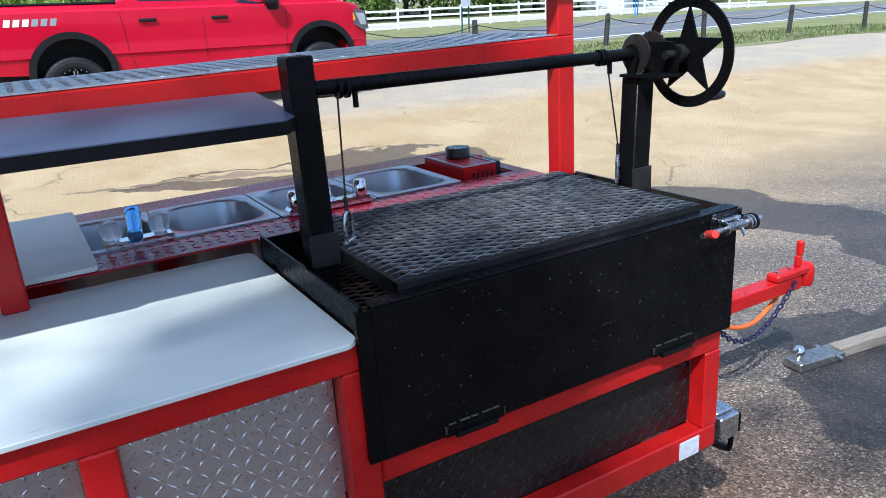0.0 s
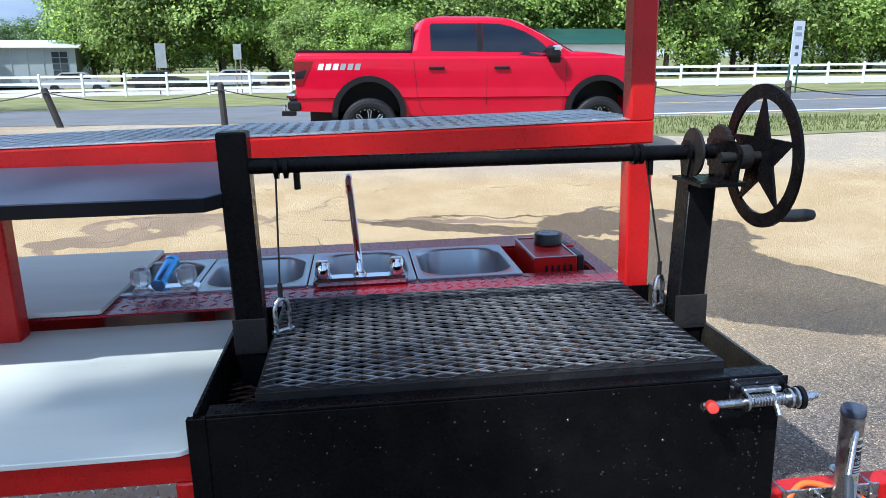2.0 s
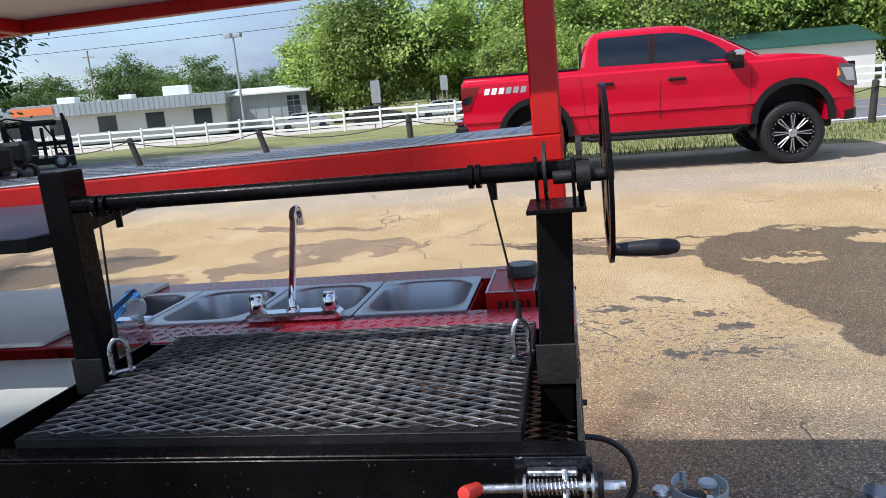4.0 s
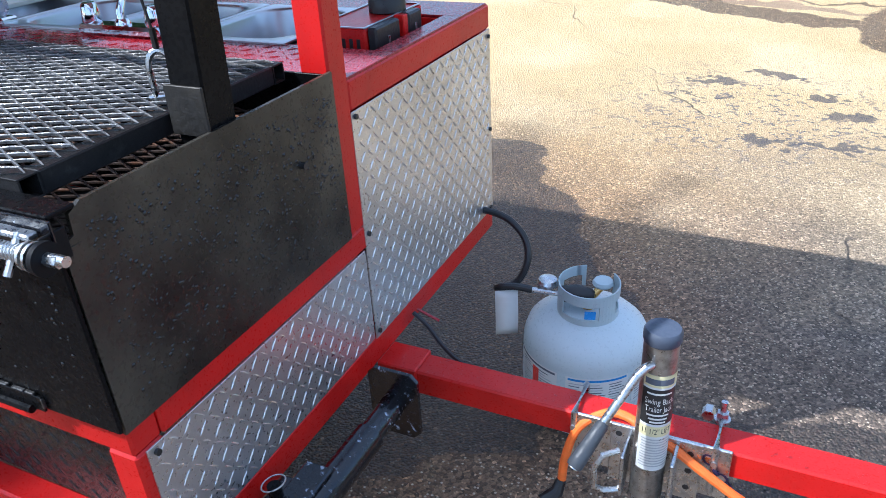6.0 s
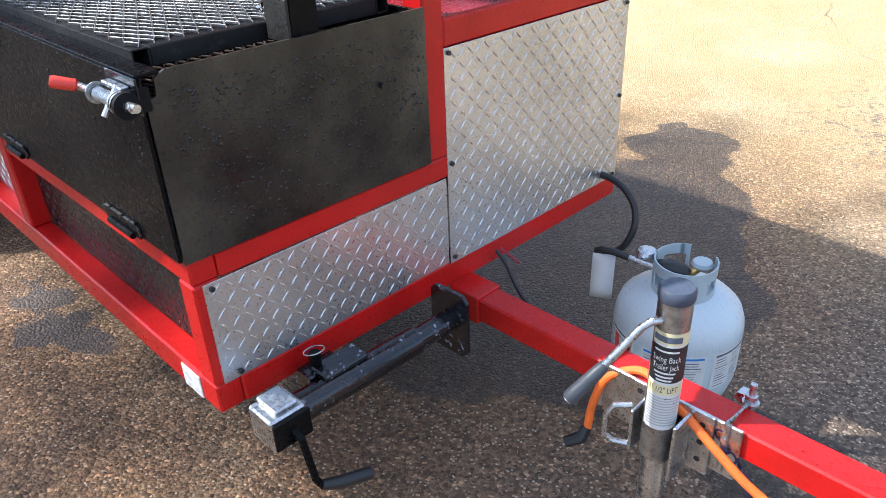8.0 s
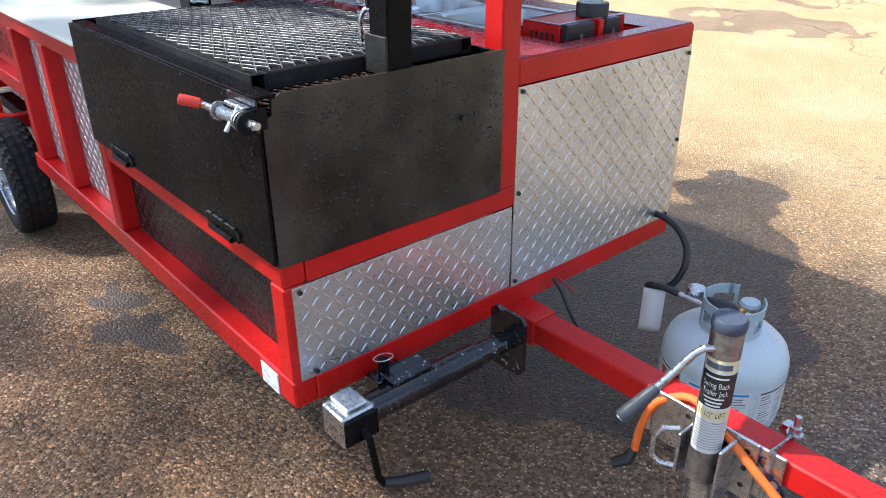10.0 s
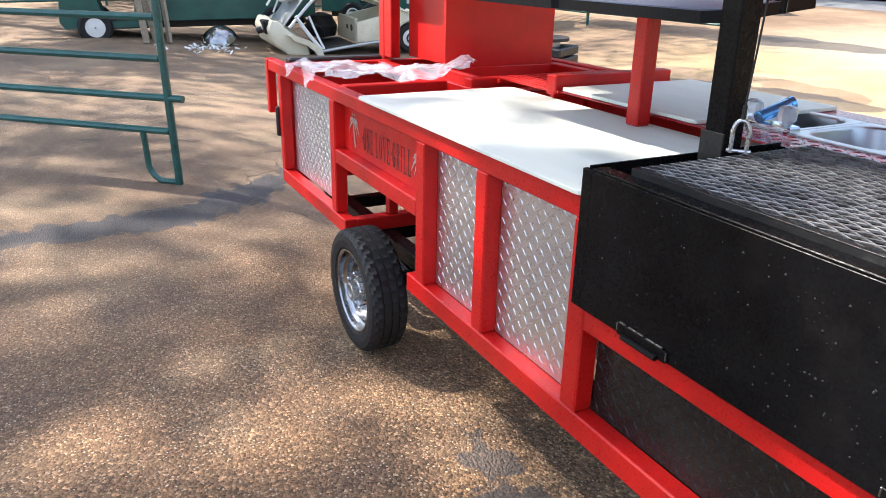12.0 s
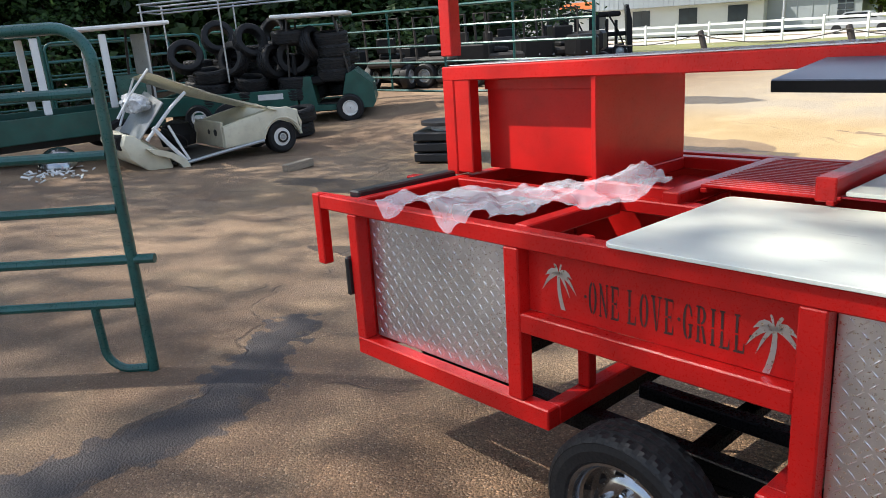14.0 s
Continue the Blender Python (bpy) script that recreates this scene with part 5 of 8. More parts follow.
def steam_pan():
    """A stainless food pan with a flat rim, rounded well and sloping walls, centred on its opening, rim at zero."""
    ob = new("sink_pan")
    ob.empty_display_size = 0.1
    def loop(w, d, r, z, bm):
        vs = []
        for cx, cy, a0 in ((w - r, d - r, 0), (-w + r, d - r, 90), (-w + r, -d + r, 180), (w - r, -d + r, 270)):
            for i in range(7):
                a = radians(a0 + 15 * i)
                vs.append(bm.verts.new((cx + r * math.cos(a), cy + r * math.sin(a), z)))
        return vs
    bm = bmesh.new()
    rings = [loop(0.139, 0.172, 0.010, -0.0005, bm), loop(0.139, 0.172, 0.010, 0.003, bm), loop(0.136, 0.169, 0.012, 0.0045, bm), loop(0.126, 0.150, 0.078, 0.0045, bm), loop(0.123, 0.147, 0.078, 0.002, bm), loop(0.121, 0.145, 0.077, -0.004, bm),
             loop(0.114, 0.138, 0.076, -0.110, bm), loop(0.109, 0.133, 0.072, -0.128, bm), loop(0.099, 0.123, 0.064, -0.140, bm), loop(0.085, 0.109, 0.052, -0.143, bm)]
    for a, c in zip(rings, rings[1:]):
        for i in range(len(a)):
            bm.faces.new((a[i], a[(i + 1) % len(a)], c[(i + 1) % len(c)], c[i]))
    bm.faces.new(rings[-1])
    part("pan_shell", bm, STAINLESS, ob, "brushed stainless steel", 50)
    return tagged(ob, "stainless steel sink pan with rounded well in the red deck", "sink", "row of sink pans")


pan = steam_pan()
for k, (a, c) in enumerate(PANS):
    m = TRAILER @ Matrix.Translation(((a + c) / 2, 0.898, DZ + 0.001))
    if k == 0:
        pan.matrix_world = m
    else:
        copy_thing(pan, m)

tap = thing("mixer_tap", TRAILER @ Matrix.Translation((-0.006, 0.022, 0)), "chrome gooseneck mixer tap with two knob handles", "tap")
bx("base_plate", tap, CHROME, -0.785, -0.545, 0.678, 0.730, DZ, DZ + 0.024, 0.008, "chrome base plate")
sp = [(-0.667, 0.705, DZ + 0.018), (-0.667, 0.705, DZ + 0.05)]
sp += [(-0.667 - 0.016 * t, 0.705 + 0.115 * t, DZ + 0.05 + 0.180 * t) for t in (0.2, 0.5, 0.8, 1.0)]
tx, ty, tz = sp[-1]
sp += [(tx - 0.002, ty + 0.028 * (1 - math.cos(a)), tz + 0.028 * math.sin(a)) for a in np.linspace(0.3, math.pi, 9)]
part("spout", pipe(bmesh.new(), sp, [0.0105, 0.0105] + [0.0088] * (len(sp) - 2), 14), CHROME, tap, "curved chrome spout")
part("aerator", rod(bmesh.new(), sp[-1], (sp[-1][0], sp[-1][1], sp[-1][2] - 0.02), 0.0105, 14), CHROME, tap)
part("collar", lathe(bmesh.new(), [(0.018, 0), (0.017, 0.012), (0.012, 0.018)], (-0.667, 0.705, DZ + 0.018), "z", 18), CHROME, tap)
for xx in (-0.760, -0.572):
    part("knob", lathe(bmesh.new(), [(0.016, 0), (0.020, 0.006), (0.022, 0.012), (0.0195, 0.03), (0.017, 0.045), (0.014, 0.049), (0.004, 0.050)], (xx, 0.705, DZ + 0.018), "z", 12), CHROME, tap, "chrome fluted knob")

tap2 = thing("spare_tap", TRAILER @ Matrix.Translation((-0.022, 0.035, 0)), "tap valve with two clear acrylic knobs and blue-filmed spout", "tap")
bx("base_plate", tap2, CHROME, -1.215, -1.055, 0.690, 0.738, DZ, DZ + 0.018, 0.005)
for xx in (-1.195, -1.085):
    part("knob", lathe(bmesh.new(), [(0.014, 0), (0.017, 0.004), (0.024, 0.012), (0.026, 0.03), (0.023, 0.046), (0.012, 0.052), (0.002, 0.053)], (xx, 0.712, DZ + 0.018), "z", 9), CLEAR, tap2, "clear faceted acrylic knob", 20)
bm = lathe(bmesh.new(), [(0.012, -0.055), (0.017, -0.053), (0.0175, 0.045), (0.0195, 0.047), (0.0195, 0.060), (0.013, 0.061)], (0, 0, 0), "y", 20)
spo = part("spout", bm, BLUE_FILM, tap2, "chrome spout in blue film")
spo.matrix_local = Matrix.Translation((-1.140, 0.728, DZ + 0.046)) @ Euler((radians(18), 0, radians(-8))).to_matrix().to_4x4()

# red vented unit
unit = thing("vented_unit", TRAILER, "small red vented metal unit with black round cap in the deck", "appliance")
UX0, UX1, UY0, UY1, UZ0, UZ1 = -0.205, -0.085, 0.78, 1.03, 0.861, 0.990
CX, CY = -0.124, 0.945
bx("housing", unit, RED, UX0, UX1, UY0, UY1, UZ0, UZ1, 0.004, "glossy red sheet-metal housing")
# thin pale strips stand in for the sky's reflection along the red top edges
for x0, x1, y0, y1 in ((UX0, UX1, UY0, UY0 + 0.006), (UX0, UX1, UY1 - 0.006, UY1), (UX0, UX0 + 0.006, UY0 + 0.0065, UY1 - 0.0065), (UX1 - 0.006, UX1, UY0 + 0.0065, UY1 - 0.0065)):
    bx("edge_sheen", unit, STAINLESS, x0, x1, y0, y1, UZ1 + 0.0003, UZ1 + 0.003, 0.0005, "pale strip standing in for sky sheen on the red edge")
cap = part("cap", lathe(bmesh.new(), [(0.036, 0.0005), (0.040, 0.002), (0.040, 0.030), (0.038, 0.033), (0.004, 0.033)], (CX, CY, UZ1), "z", 32), PLASTIC, unit, "black perforated round cap")
for i in range(-3, 4):
    for j in range(-3, 4):
        u, v = i * 0.0095 + (0.0047 if j % 2 else 0), j * 0.0085
        if math.hypot(u, v) < 0.033:
            part("cap_hole", rod(bmesh.new(), (CX + u, CY + v, UZ1 + 0.0325), (CX + u, CY + v, UZ1 + 0.0336), 0.0032, 8), ZINC, cap)
for k in range(5):
    xx = UX0 + 0.030 + k * 0.017
    bx("vent_slot", unit, PLASTIC, xx, xx + 0.008, UY0 - 0.0006, UY0, UZ1 - 0.055, UZ1 - 0.020, 0)
for y0, y1 in ((0.785, 0.885), (0.925, 0.985)):
    blk_part = bx("latch_block", unit, PLASTIC, UX1 + 0.0005, UX1 + 0.022, y0, y1, UZ0 + 0.060, UZ1 + 0.002, 0.004, "black moulded block")
    bx("key_slot", blk_part, ZINC, UX1 + 0.0222, UX1 + 0.0232, (y0 + y1) / 2 - 0.004, (y0 + y1) / 2 + 0.004, UZ1 - 0.045, UZ1 - 0.022, 0.001)
bx("latch_tab", unit, RED, UX1 + 0.001, UX1 + 0.025, 0.895, 0.915, UZ0 + 0.075, UZ1 + 0.004, 0.002)


# ---- rain beads on the painted and oiled steel ----
def beads(name, count, place, seed, r0, r1, mat, label):
    """Flattened drops; place(random) gives a point and the face's normal."""
    rnd = random.Random(seed)
    vs, fs = [], []
    for _ in range(count):
        p, nrm = place(rnd)
        nrm = Vector(nrm)
        u, w = frame_of(nrm)
        r = r0 + (r1 - r0) * rnd.random() ** 3
        i = len(vs)
        sq = rnd.uniform(0.75, 1.35)
        for lift, rad in ((0.0, 1.0), (0.42, 0.78)):
            for j in range(6):
                a = 2 * math.pi * j / 6
                vs.append(Vector(p) + nrm * lift * r + u * rad * r * math.cos(a) + w * rad * r * sq * math.sin(a))
        vs.append(Vector(p) + nrm * 0.62 * r)
        for j in range(6):
            fs.append((i + j, i + (j + 1) % 6, i + 6 + (j + 1) % 6, i + 6 + j))
            fs.append((i + 6 + j, i + 6 + (j + 1) % 6, i + 12))
    me = bpy.data.meshes.new(name)
    me.from_pydata([tuple(v) for v in vs], [], fs)
    me.materials.append(mat)
    me.polygons.foreach_set("use_smooth", [True] * len(me.polygons))
    ob = new(name, me)
    ob.matrix_world = TRAILER
    return tagged(ob, label, "water drops", kind="stuff")


def on_side(rnd):
    z = 0.70 + 0.26 * rnd.random() ** 0.75
    return (0.0101, rnd.uniform(0.0, 0.50), z), (1, 0, 0)


def on_door(rnd):
    x = -0.02 - 0.86 * rnd.random() ** 1.8
    return (x, -0.0451, rnd.uniform(0.70, 0.98)), (0, -1, 0)


def on_rails(rnd):
    pick = rnd.random()
    if pick < 0.35:
        return (rnd.uniform(0.02, 1.05), rnd.uniform(0.558, 0.62), 0.3621), (0, 0, 1)
    if pick < 0.55:
        return (rnd.uniform(-0.048, 0.001), rnd.uniform(0.57, 1.2), 0.9581), (0, 0, 1)
    if pick < 0.7:
        return (rnd.uniform(-3.1, 0.0), 0.5069, rnd.uniform(1.30, 1.365)), (0, -1, 0)
    if pick < 0.85:
        return (rnd.uniform(-3.3, -2.15), rnd.uniform(-0.028, 0.018), 0.9221), (0, 0, 1)
    return (rnd.uniform(-3.1, -0.05), -0.0301, rnd.uniform(0.366, 0.42)), (0, -1, 0)


beads("water_drops", 1900, on_side, 1, 0.0008, 0.0034, WET_BLACK, "clear water beads on the oiled steel sheet")
beads("water_drops", 420, on_door, 2, 0.0007, 0.0028, WET_BLACK, "small water beads on the black door")
beads("water_drops", 1600, on_rails, 3, 0.0008, 0.0032, WATER, "clear rain drops on the red tubes")


# ---- tongue, jacks, tank ----
tongue = bx("tongue", trailer, RED, 0.0, 1.21, 0.556, 0.622, 0.334, 0.392, 0.004, "red square-tube tow bar")
tongue.location.z = -0.030
bx("sleeve", tongue, RED, 0.003, 0.092, 0.550, 0.628, 0.328, 0.398, 0.003)
coupler = bx("coupler", trailer, RED, 1.08, 1.30, 0.560, 0.618, 0.392, 0.424, 0.008, "red stamped ball coupler")
coupler.location = (-0.03, -0.01, -0.030)
part("ball_socket", lathe(bmesh.new(), [(0.030, 0.335), (0.035, 0.35), (0.036, 0.40), (0.028, 0.425), (0.01, 0.432)], (1.29, 0.589, 0), "z", 20), RED, coupler)
bm = bmesh.new()
box(bm, 1.225, 1.250, 0.578, 0.600, 0.424, 0.470, 0.004)
box(bm, 1.232, 1.258, 0.576, 0.602, 0.470, 0.530, 0.006)
part("coupler_latch", bm, RED, coupler, "red raised latch lever")
for xx in (1.11, 1.19):
    part("bolt", rod(bmesh.new(), (xx, 0.589, 0.424), (xx, 0.589, 0.432), 0.008, 6), ZINC, coupler)
for xx in (0.425, 0.675):
    part("u_bolt", pipe(bmesh.new(), [(xx, 0.545, 0.300), (xx, 0.545, 0.402), (xx, 0.633, 0.402), (xx, 0.633, 0.300)], 0.006, 8), ZINC, tongue)
    part("bolt_stud", rod(bmesh.new(), (xx, 0.538, 0.37), (xx, 0.640, 0.37), 0.0055, 8), ZINC, tongue)
part("bolt_head", rod(bmesh.new(), (0.675, 0.633, 0.398), (0.675, 0.633, 0.412), 0.011, 6), ZINC, tongue, "zinc hex nut")
part("bolt_tip", rod(bmesh.new(), (0.675, 0.633, 0.412), (0.675, 0.633, 0.436), 0.006, 10), ZINC, tongue)
part("bolt_washer", rod(bmesh.new(), (0.675, 0.633, 0.394), (0.675, 0.633, 0.398), 0.015, 16), ZINC, tongue)
part("bolt_head", rod(bmesh.new(), (0.650, 0.650, 0.380), (0.650, 0.672, 0.380), 0.012, 6), ZINC, tongue, "zinc hex nut")

jack = thing("trailer_jack", TRAILER @ Matrix.Translation((0.012, 0.036, -0.030)), "worn zinc swing-back trailer jack with black crank grip", "jack")
JX, JY = 0.558, 0.472
JACK_CAP = shade("blue_grey_cap", (0.045, 0.055, 0.080), 0.5, 0.0, 0.12, 20, 0.1, 150)
GRIP_GREY = shade("worn_grey_grip", (0.055, 0.060, 0.068), 0.5, 0, 0.2, 20, 0.2, 150)
OLD_ZINC = shade("worn_zinc", (0.36, 0.345, 0.32), 0.40, 0.9, 0.2, 18, 0.1, 150, color2=(0.17, 0.15, 0.13), mix_at=(0.45, 0.72))
tube_j = part("outer_tube", rod(bmesh.new(), (JX, JY, 0.30), (JX, JY, 0.640), 0.0285, 28), OLD_ZINC, jack, "scuffed zinc outer tube")
part("cap", lathe(bmesh.new(), [(0.029, 0.632), (0.0305, 0.636), (0.0305, 0.650), (0.027, 0.655), (0.004, 0.656)], (JX, JY, 0), "z", 28), JACK_CAP, jack, "flat blue-grey cap")
part("inner_tube", rod(bmesh.new(), (JX, JY, -0.012), (JX, JY, 0.31), 0.023, 24), ZINC, jack)
bx("foot", jack, ZINC, JX - 0.065, JX + 0.065, JY - 0.05, JY + 0.05, -0.026, -0.014, 0.004, "zinc foot plate")
part("crank_arm", pipe(bmesh.new(), [(JX - 0.008, JY - 0.026, 0.598), (JX - 0.016, JY - 0.040, 0.600), (JX - 0.026, JY - 0.050, 0.590), (JX - 0.068, JY - 0.096, 0.508)], 0.0072, 12), ZINC, jack, "bent steel crank arm")
grip0, grip1 = Vector((JX - 0.064, JY - 0.092, 0.515)), Vector((JX - 0.096, JY - 0.146, 0.457))
part("crank_grip", pipe(bmesh.new(), [grip0 + (grip1 - grip0) * t for t in (0, 0.08, 0.3, 0.8, 0.95, 1.0)], [0.009, 0.0110, 0.0120, 0.0135, 0.0135, 0.0115], 14), GRIP_GREY, jack, "grey-black plastic grip")
part("grip_end", rod(bmesh.new(), grip1, grip1 + (grip1 - grip0).normalized() * 0.002, 0.0085, 12), ZINC, jack)


def wrap(name, r, z0, z1, a0, a1, mat, parent, label=""):
    """A sticker bent round the jack's tube."""
    bm = bmesh.new()
    k = 14
    lo = [bm.verts.new((JX + r * math.cos(radians(a0 + (a1 - a0) * i / k)), JY + r * math.sin(radians(a0 + (a1 - a0) * i / k)), z0)) for i in range(k + 1)]
    hi = [bm.verts.new((v.co.x, v.co.y, z1)) for v in lo]
    for i in range(k):
        bm.faces.new((lo[i], lo[i + 1], hi[i + 1], hi[i]))
    return part(name, bm, mat, parent, label)


def bent_words(text, size, z, centre, mat, r=0.0293, squeeze=0.8):
    """Letters bent round the tube, reading level at height z."""
    w = words(text, size, mat, tube_j, Matrix.Identity(4), "label_text", 0.0, squeeze=squeeze)
    for v in w.data.vertices:
        a = radians(centre) + v.co.x / r
        v.co = Vector((JX + r * math.cos(a), JY + r * math.sin(a), z + v.co.y))
    return w


wrap("label", 0.0287, 0.375, 0.580, -130, 20, LABEL, tube_j, "worn paper label")
wrap("label_band", 0.0289, 0.556, 0.580, -130, 20, LABEL_YELLOW, tube_j)
wrap("label_band", 0.0290, 0.479, 0.552, -130, 20, LABEL_BLACK, tube_j)
wrap("label_band", 0.0290, 0.452, 0.474, -130, 20, LABEL_YELLOW, tube_j)
LC = -68
wrap("label_bar", 0.0292, 0.561, 0.573, LC - 55, LC + 45, LABEL_TEXT, tube_j)
bent_words("Swing Back", 0.0165, 0.527, LC, LABEL_WHITE, squeeze=0.68)
bent_words("Trailer Jack", 0.0165, 0.511, LC, LABEL_WHITE, squeeze=0.62)
bent_words('11 1/2" LIFT', 0.0165, 0.463, LC, LABEL_BLACK, squeeze=0.65)
for k, zz in enumerate((0.543, 0.499, 0.491, 0.484)):
    wrap("label_bar", 0.0292, zz - 0.0018, zz + 0.0018, LC - 45 + 6 * k, LC + 40 - 5 * k, LABEL_WHITE, tube_j)
for k in range(11):
    wrap("label_bar", 0.0289, 0.444 - k * 0.006, 0.4465 - k * 0.006, -120 + (k % 3) * 3, 10 - (k % 4) * 4, SIGN_BACK, tube_j)
plate = bmesh.new()
box(plate, JX - 0.075, JX + 0.085, JY + 0.032, JY + 0.038, 0.27, 0.405, 0.003)
box(plate, JX - 0.045, JX - 0.038, JY - 0.025, JY + 0.031, 0.29, 0.385, 0.002)
box(plate, JX + 0.038, JX + 0.045, JY - 0.025, JY + 0.031, 0.27, 0.395, 0.002)
part("mount_bracket", plate, ZINC, jack, "zinc pivot bracket with holes")
bx("mount_plate", jack, ZINC, 0.415, 0.690, 0.5112, 0.5180, 0.285, 0.400, 0.003, "zinc clamp plate")
for xx, zz in ((JX + 0.065, 0.38), (JX + 0.065, 0.34), (JX + 0.065, 0.30), (JX - 0.06, 0.385)):
    part("bracket_hole", rod(bmesh.new(), (xx, JY + 0.0315, zz), (xx, JY + 0.033, zz), 0.006, 10), PLASTIC, jack)
part("pull_pin", pipe(bmesh.new(), [(JX - 0.05, JY - 0.01, 0.385), (JX - 0.075, JY - 0.03, 0.382), (JX - 0.085, JY - 0.04, 0.36), (JX - 0.085, JY - 0.04, 0.315), (JX - 0.07, JY - 0.03, 0.300), (JX - 0.045, JY - 0.02, 0.302)], 0.0055, 8), ZINC, jack, "bent zinc pull pin")

sj = thing("swing_jack", TRAILER @ Matrix.Translation((0.018, 0, -0.008)), "black side-wind jack swung flat along the trailer front", "jack")
part("outer_tube", rod(bmesh.new(), (0.072, 0.055, 0.372), (0.074, 0.36, 0.366), 0.0300, 24), BLACK_WET_GLINTS, sj, "wet black steel tube")
part("inner_tube", rod(bmesh.new(), (0.074, 0.36, 0.366), (0.074, 0.462, 0.366), 0.0245, 24), BLACK_WET_GLINTS, sj)
bm = bmesh.new()
prism(bm, [(0.020, 0.300), (0.034, 0.286), (0.110, 0.286), (0.126, 0.302), (0.126, 0.425), (0.112, 0.440), (0.034, 0.440), (0.020, 0.426)], "y", 0.462, 0.470)
part("foot_plate", bm, BLACK_WET_GLINTS, sj, "black rounded foot plate", 20)
bm = box(bmesh.new(), 0.036, 0.108, -0.005, 0.070, 0.338, 0.408, 0.004)
part("gear_cover", bm, ZINC, sj, "zinc gear cover")
bx("gear_lid", sj, ZINC, 0.038, 0.100, 0.012, 0.060, 0.4085, 0.418, 0.003)
bx("gear_back", sj, BLACK, 0.1085, 0.116, -0.004, 0.072, 0.345, 0.402, 0.002)
part("crank_arm", pipe(bmesh.new(), [(0.114, 0.035, 0.372), (0.132, 0.036, 0.362), (0.138, 0.038, 0.33), (0.142, 0.045, 0.265), (0.150, 0.055, 0.245)], 0.0075, 10), BLACK, sj, "black crank arm")
part("crank_grip", pipe(bmesh.new(), [(0.148, 0.052, 0.250), (0.158, 0.085, 0.238), (0.170, 0.145, 0.225), (0.171, 0.149, 0.224)], [0.010, 0.0135, 0.0135, 0.009], 12), PLASTIC, sj, "black ribbed grip")
bm = bmesh.new()
box(bm, 0.004, 0.050, 0.120, 0.200, 0.362, 0.400, 0.003)
box(bm, 0.030, 0.082, 0.135, 0.235, 0.398, 0.410, 0.003)
part("pivot_bracket", bm, BLACK_WET_GLINTS, sj, "black pivot bracket")
part("pivot_pin", rod(bmesh.new(), (0.028, 0.150, 0.38), (0.028, 0.150, 0.432), 0.012, 12), BLACK, sj)
part("pin_ring", pipe(bmesh.new(), [(0.028 + 0.020 * math.cos(a), 0.150 + 0.020 * math.sin(a), 0.437 + 0.006 * math.cos(a)) for a in np.linspace(0, 2 * math.pi, 20, endpoint=False)], 0.0014, 6, closed=True), ZINC, sj, "wire pin ring")

TX, TY = 0.312, 1.067
TANK_AT = pose(TX, TY, ground_height(TX, TY)) @ Matrix.Diagonal((1.05, 1.05, 1.05, 1))
tank = thing("propane_tank", TANK_AT, "pale grey propane cylinder with collar standing on the asphalt", "gas tank")
part("foot_ring", lathe(bmesh.new(), [(0.102, 0.0), (0.106, 0.0), (0.106, 0.04), (0.102, 0.04)], (0, 0, 0), "z", 36, True), TANK, tank)
body = part("body", lathe(bmesh.new(), [(0.01, 0.022), (0.07, 0.028), (0.115, 0.045), (0.143, 0.075), (0.1515, 0.11), (0.1525, 0.16), (0.1525, 0.238), (0.1517, 0.242), (0.1523, 0.246), (0.150, 0.262), (0.142, 0.285), (0.125, 0.302), (0.09, 0.322), (0.05, 0.331), (0.0, 0.334)], (0, 0, 0), "z", 48), TANK, tank, "pale grey painted steel shell", 60)


def tank_wrap(z0, z1, a0, a1, mat, name="label", r=0.1533, parent=None):
    bm = bmesh.new()
    k = max(2, int(abs(a1 - a0) / 6))
    lo = [bm.verts.new((r * math.cos(radians(a0 + (a1 - a0) * i / k)), r * math.sin(radians(a0 + (a1 - a0) * i / k)), z0)) for i in range(k + 1)]
    hi = [bm.verts.new((v.co.x, v.co.y, z1)) for v in lo]
    for i in range(k):
        bm.faces.new((lo[i], lo[i + 1], hi[i + 1], hi[i]))
    return part(name, bm, mat, parent or body)


tank_wrap(0.132, 0.236, -170, -100, LABEL)
tank_wrap(0.132, 0.236, -92, -35, LABEL)
tank_wrap(0.132, 0.236, -28, 30, LABEL)
rng = random.Random(5)
for a0, a1 in ((-168, -102), (-90, -37), (-26, 28)):
    tank_wrap(0.226, 0.232, a0, a1, SIGN_BLUE if a0 == -90 else LABEL_TEXT, "label_bar", 0.1537)
    for col in range(3):
        for k in range(11):
            c0 = a0 + (a1 - a0) * (col + 0.06) / 3
            tank_wrap(0.138 + k * 0.0078, 0.1405 + k * 0.0078, c0, c0 + (a1 - a0) / 3 * rng.uniform(0.5, 0.85), LABEL_TEXT if rng.random() < 0.75 else SIGN_BACK, "label_bar", 0.1537)
tank_wrap(0.14, 0.22, -128, -120, RED_GRIP, "label_bar", 0.1537)
bm = bmesh.new()
RC = 0.073
k = 40
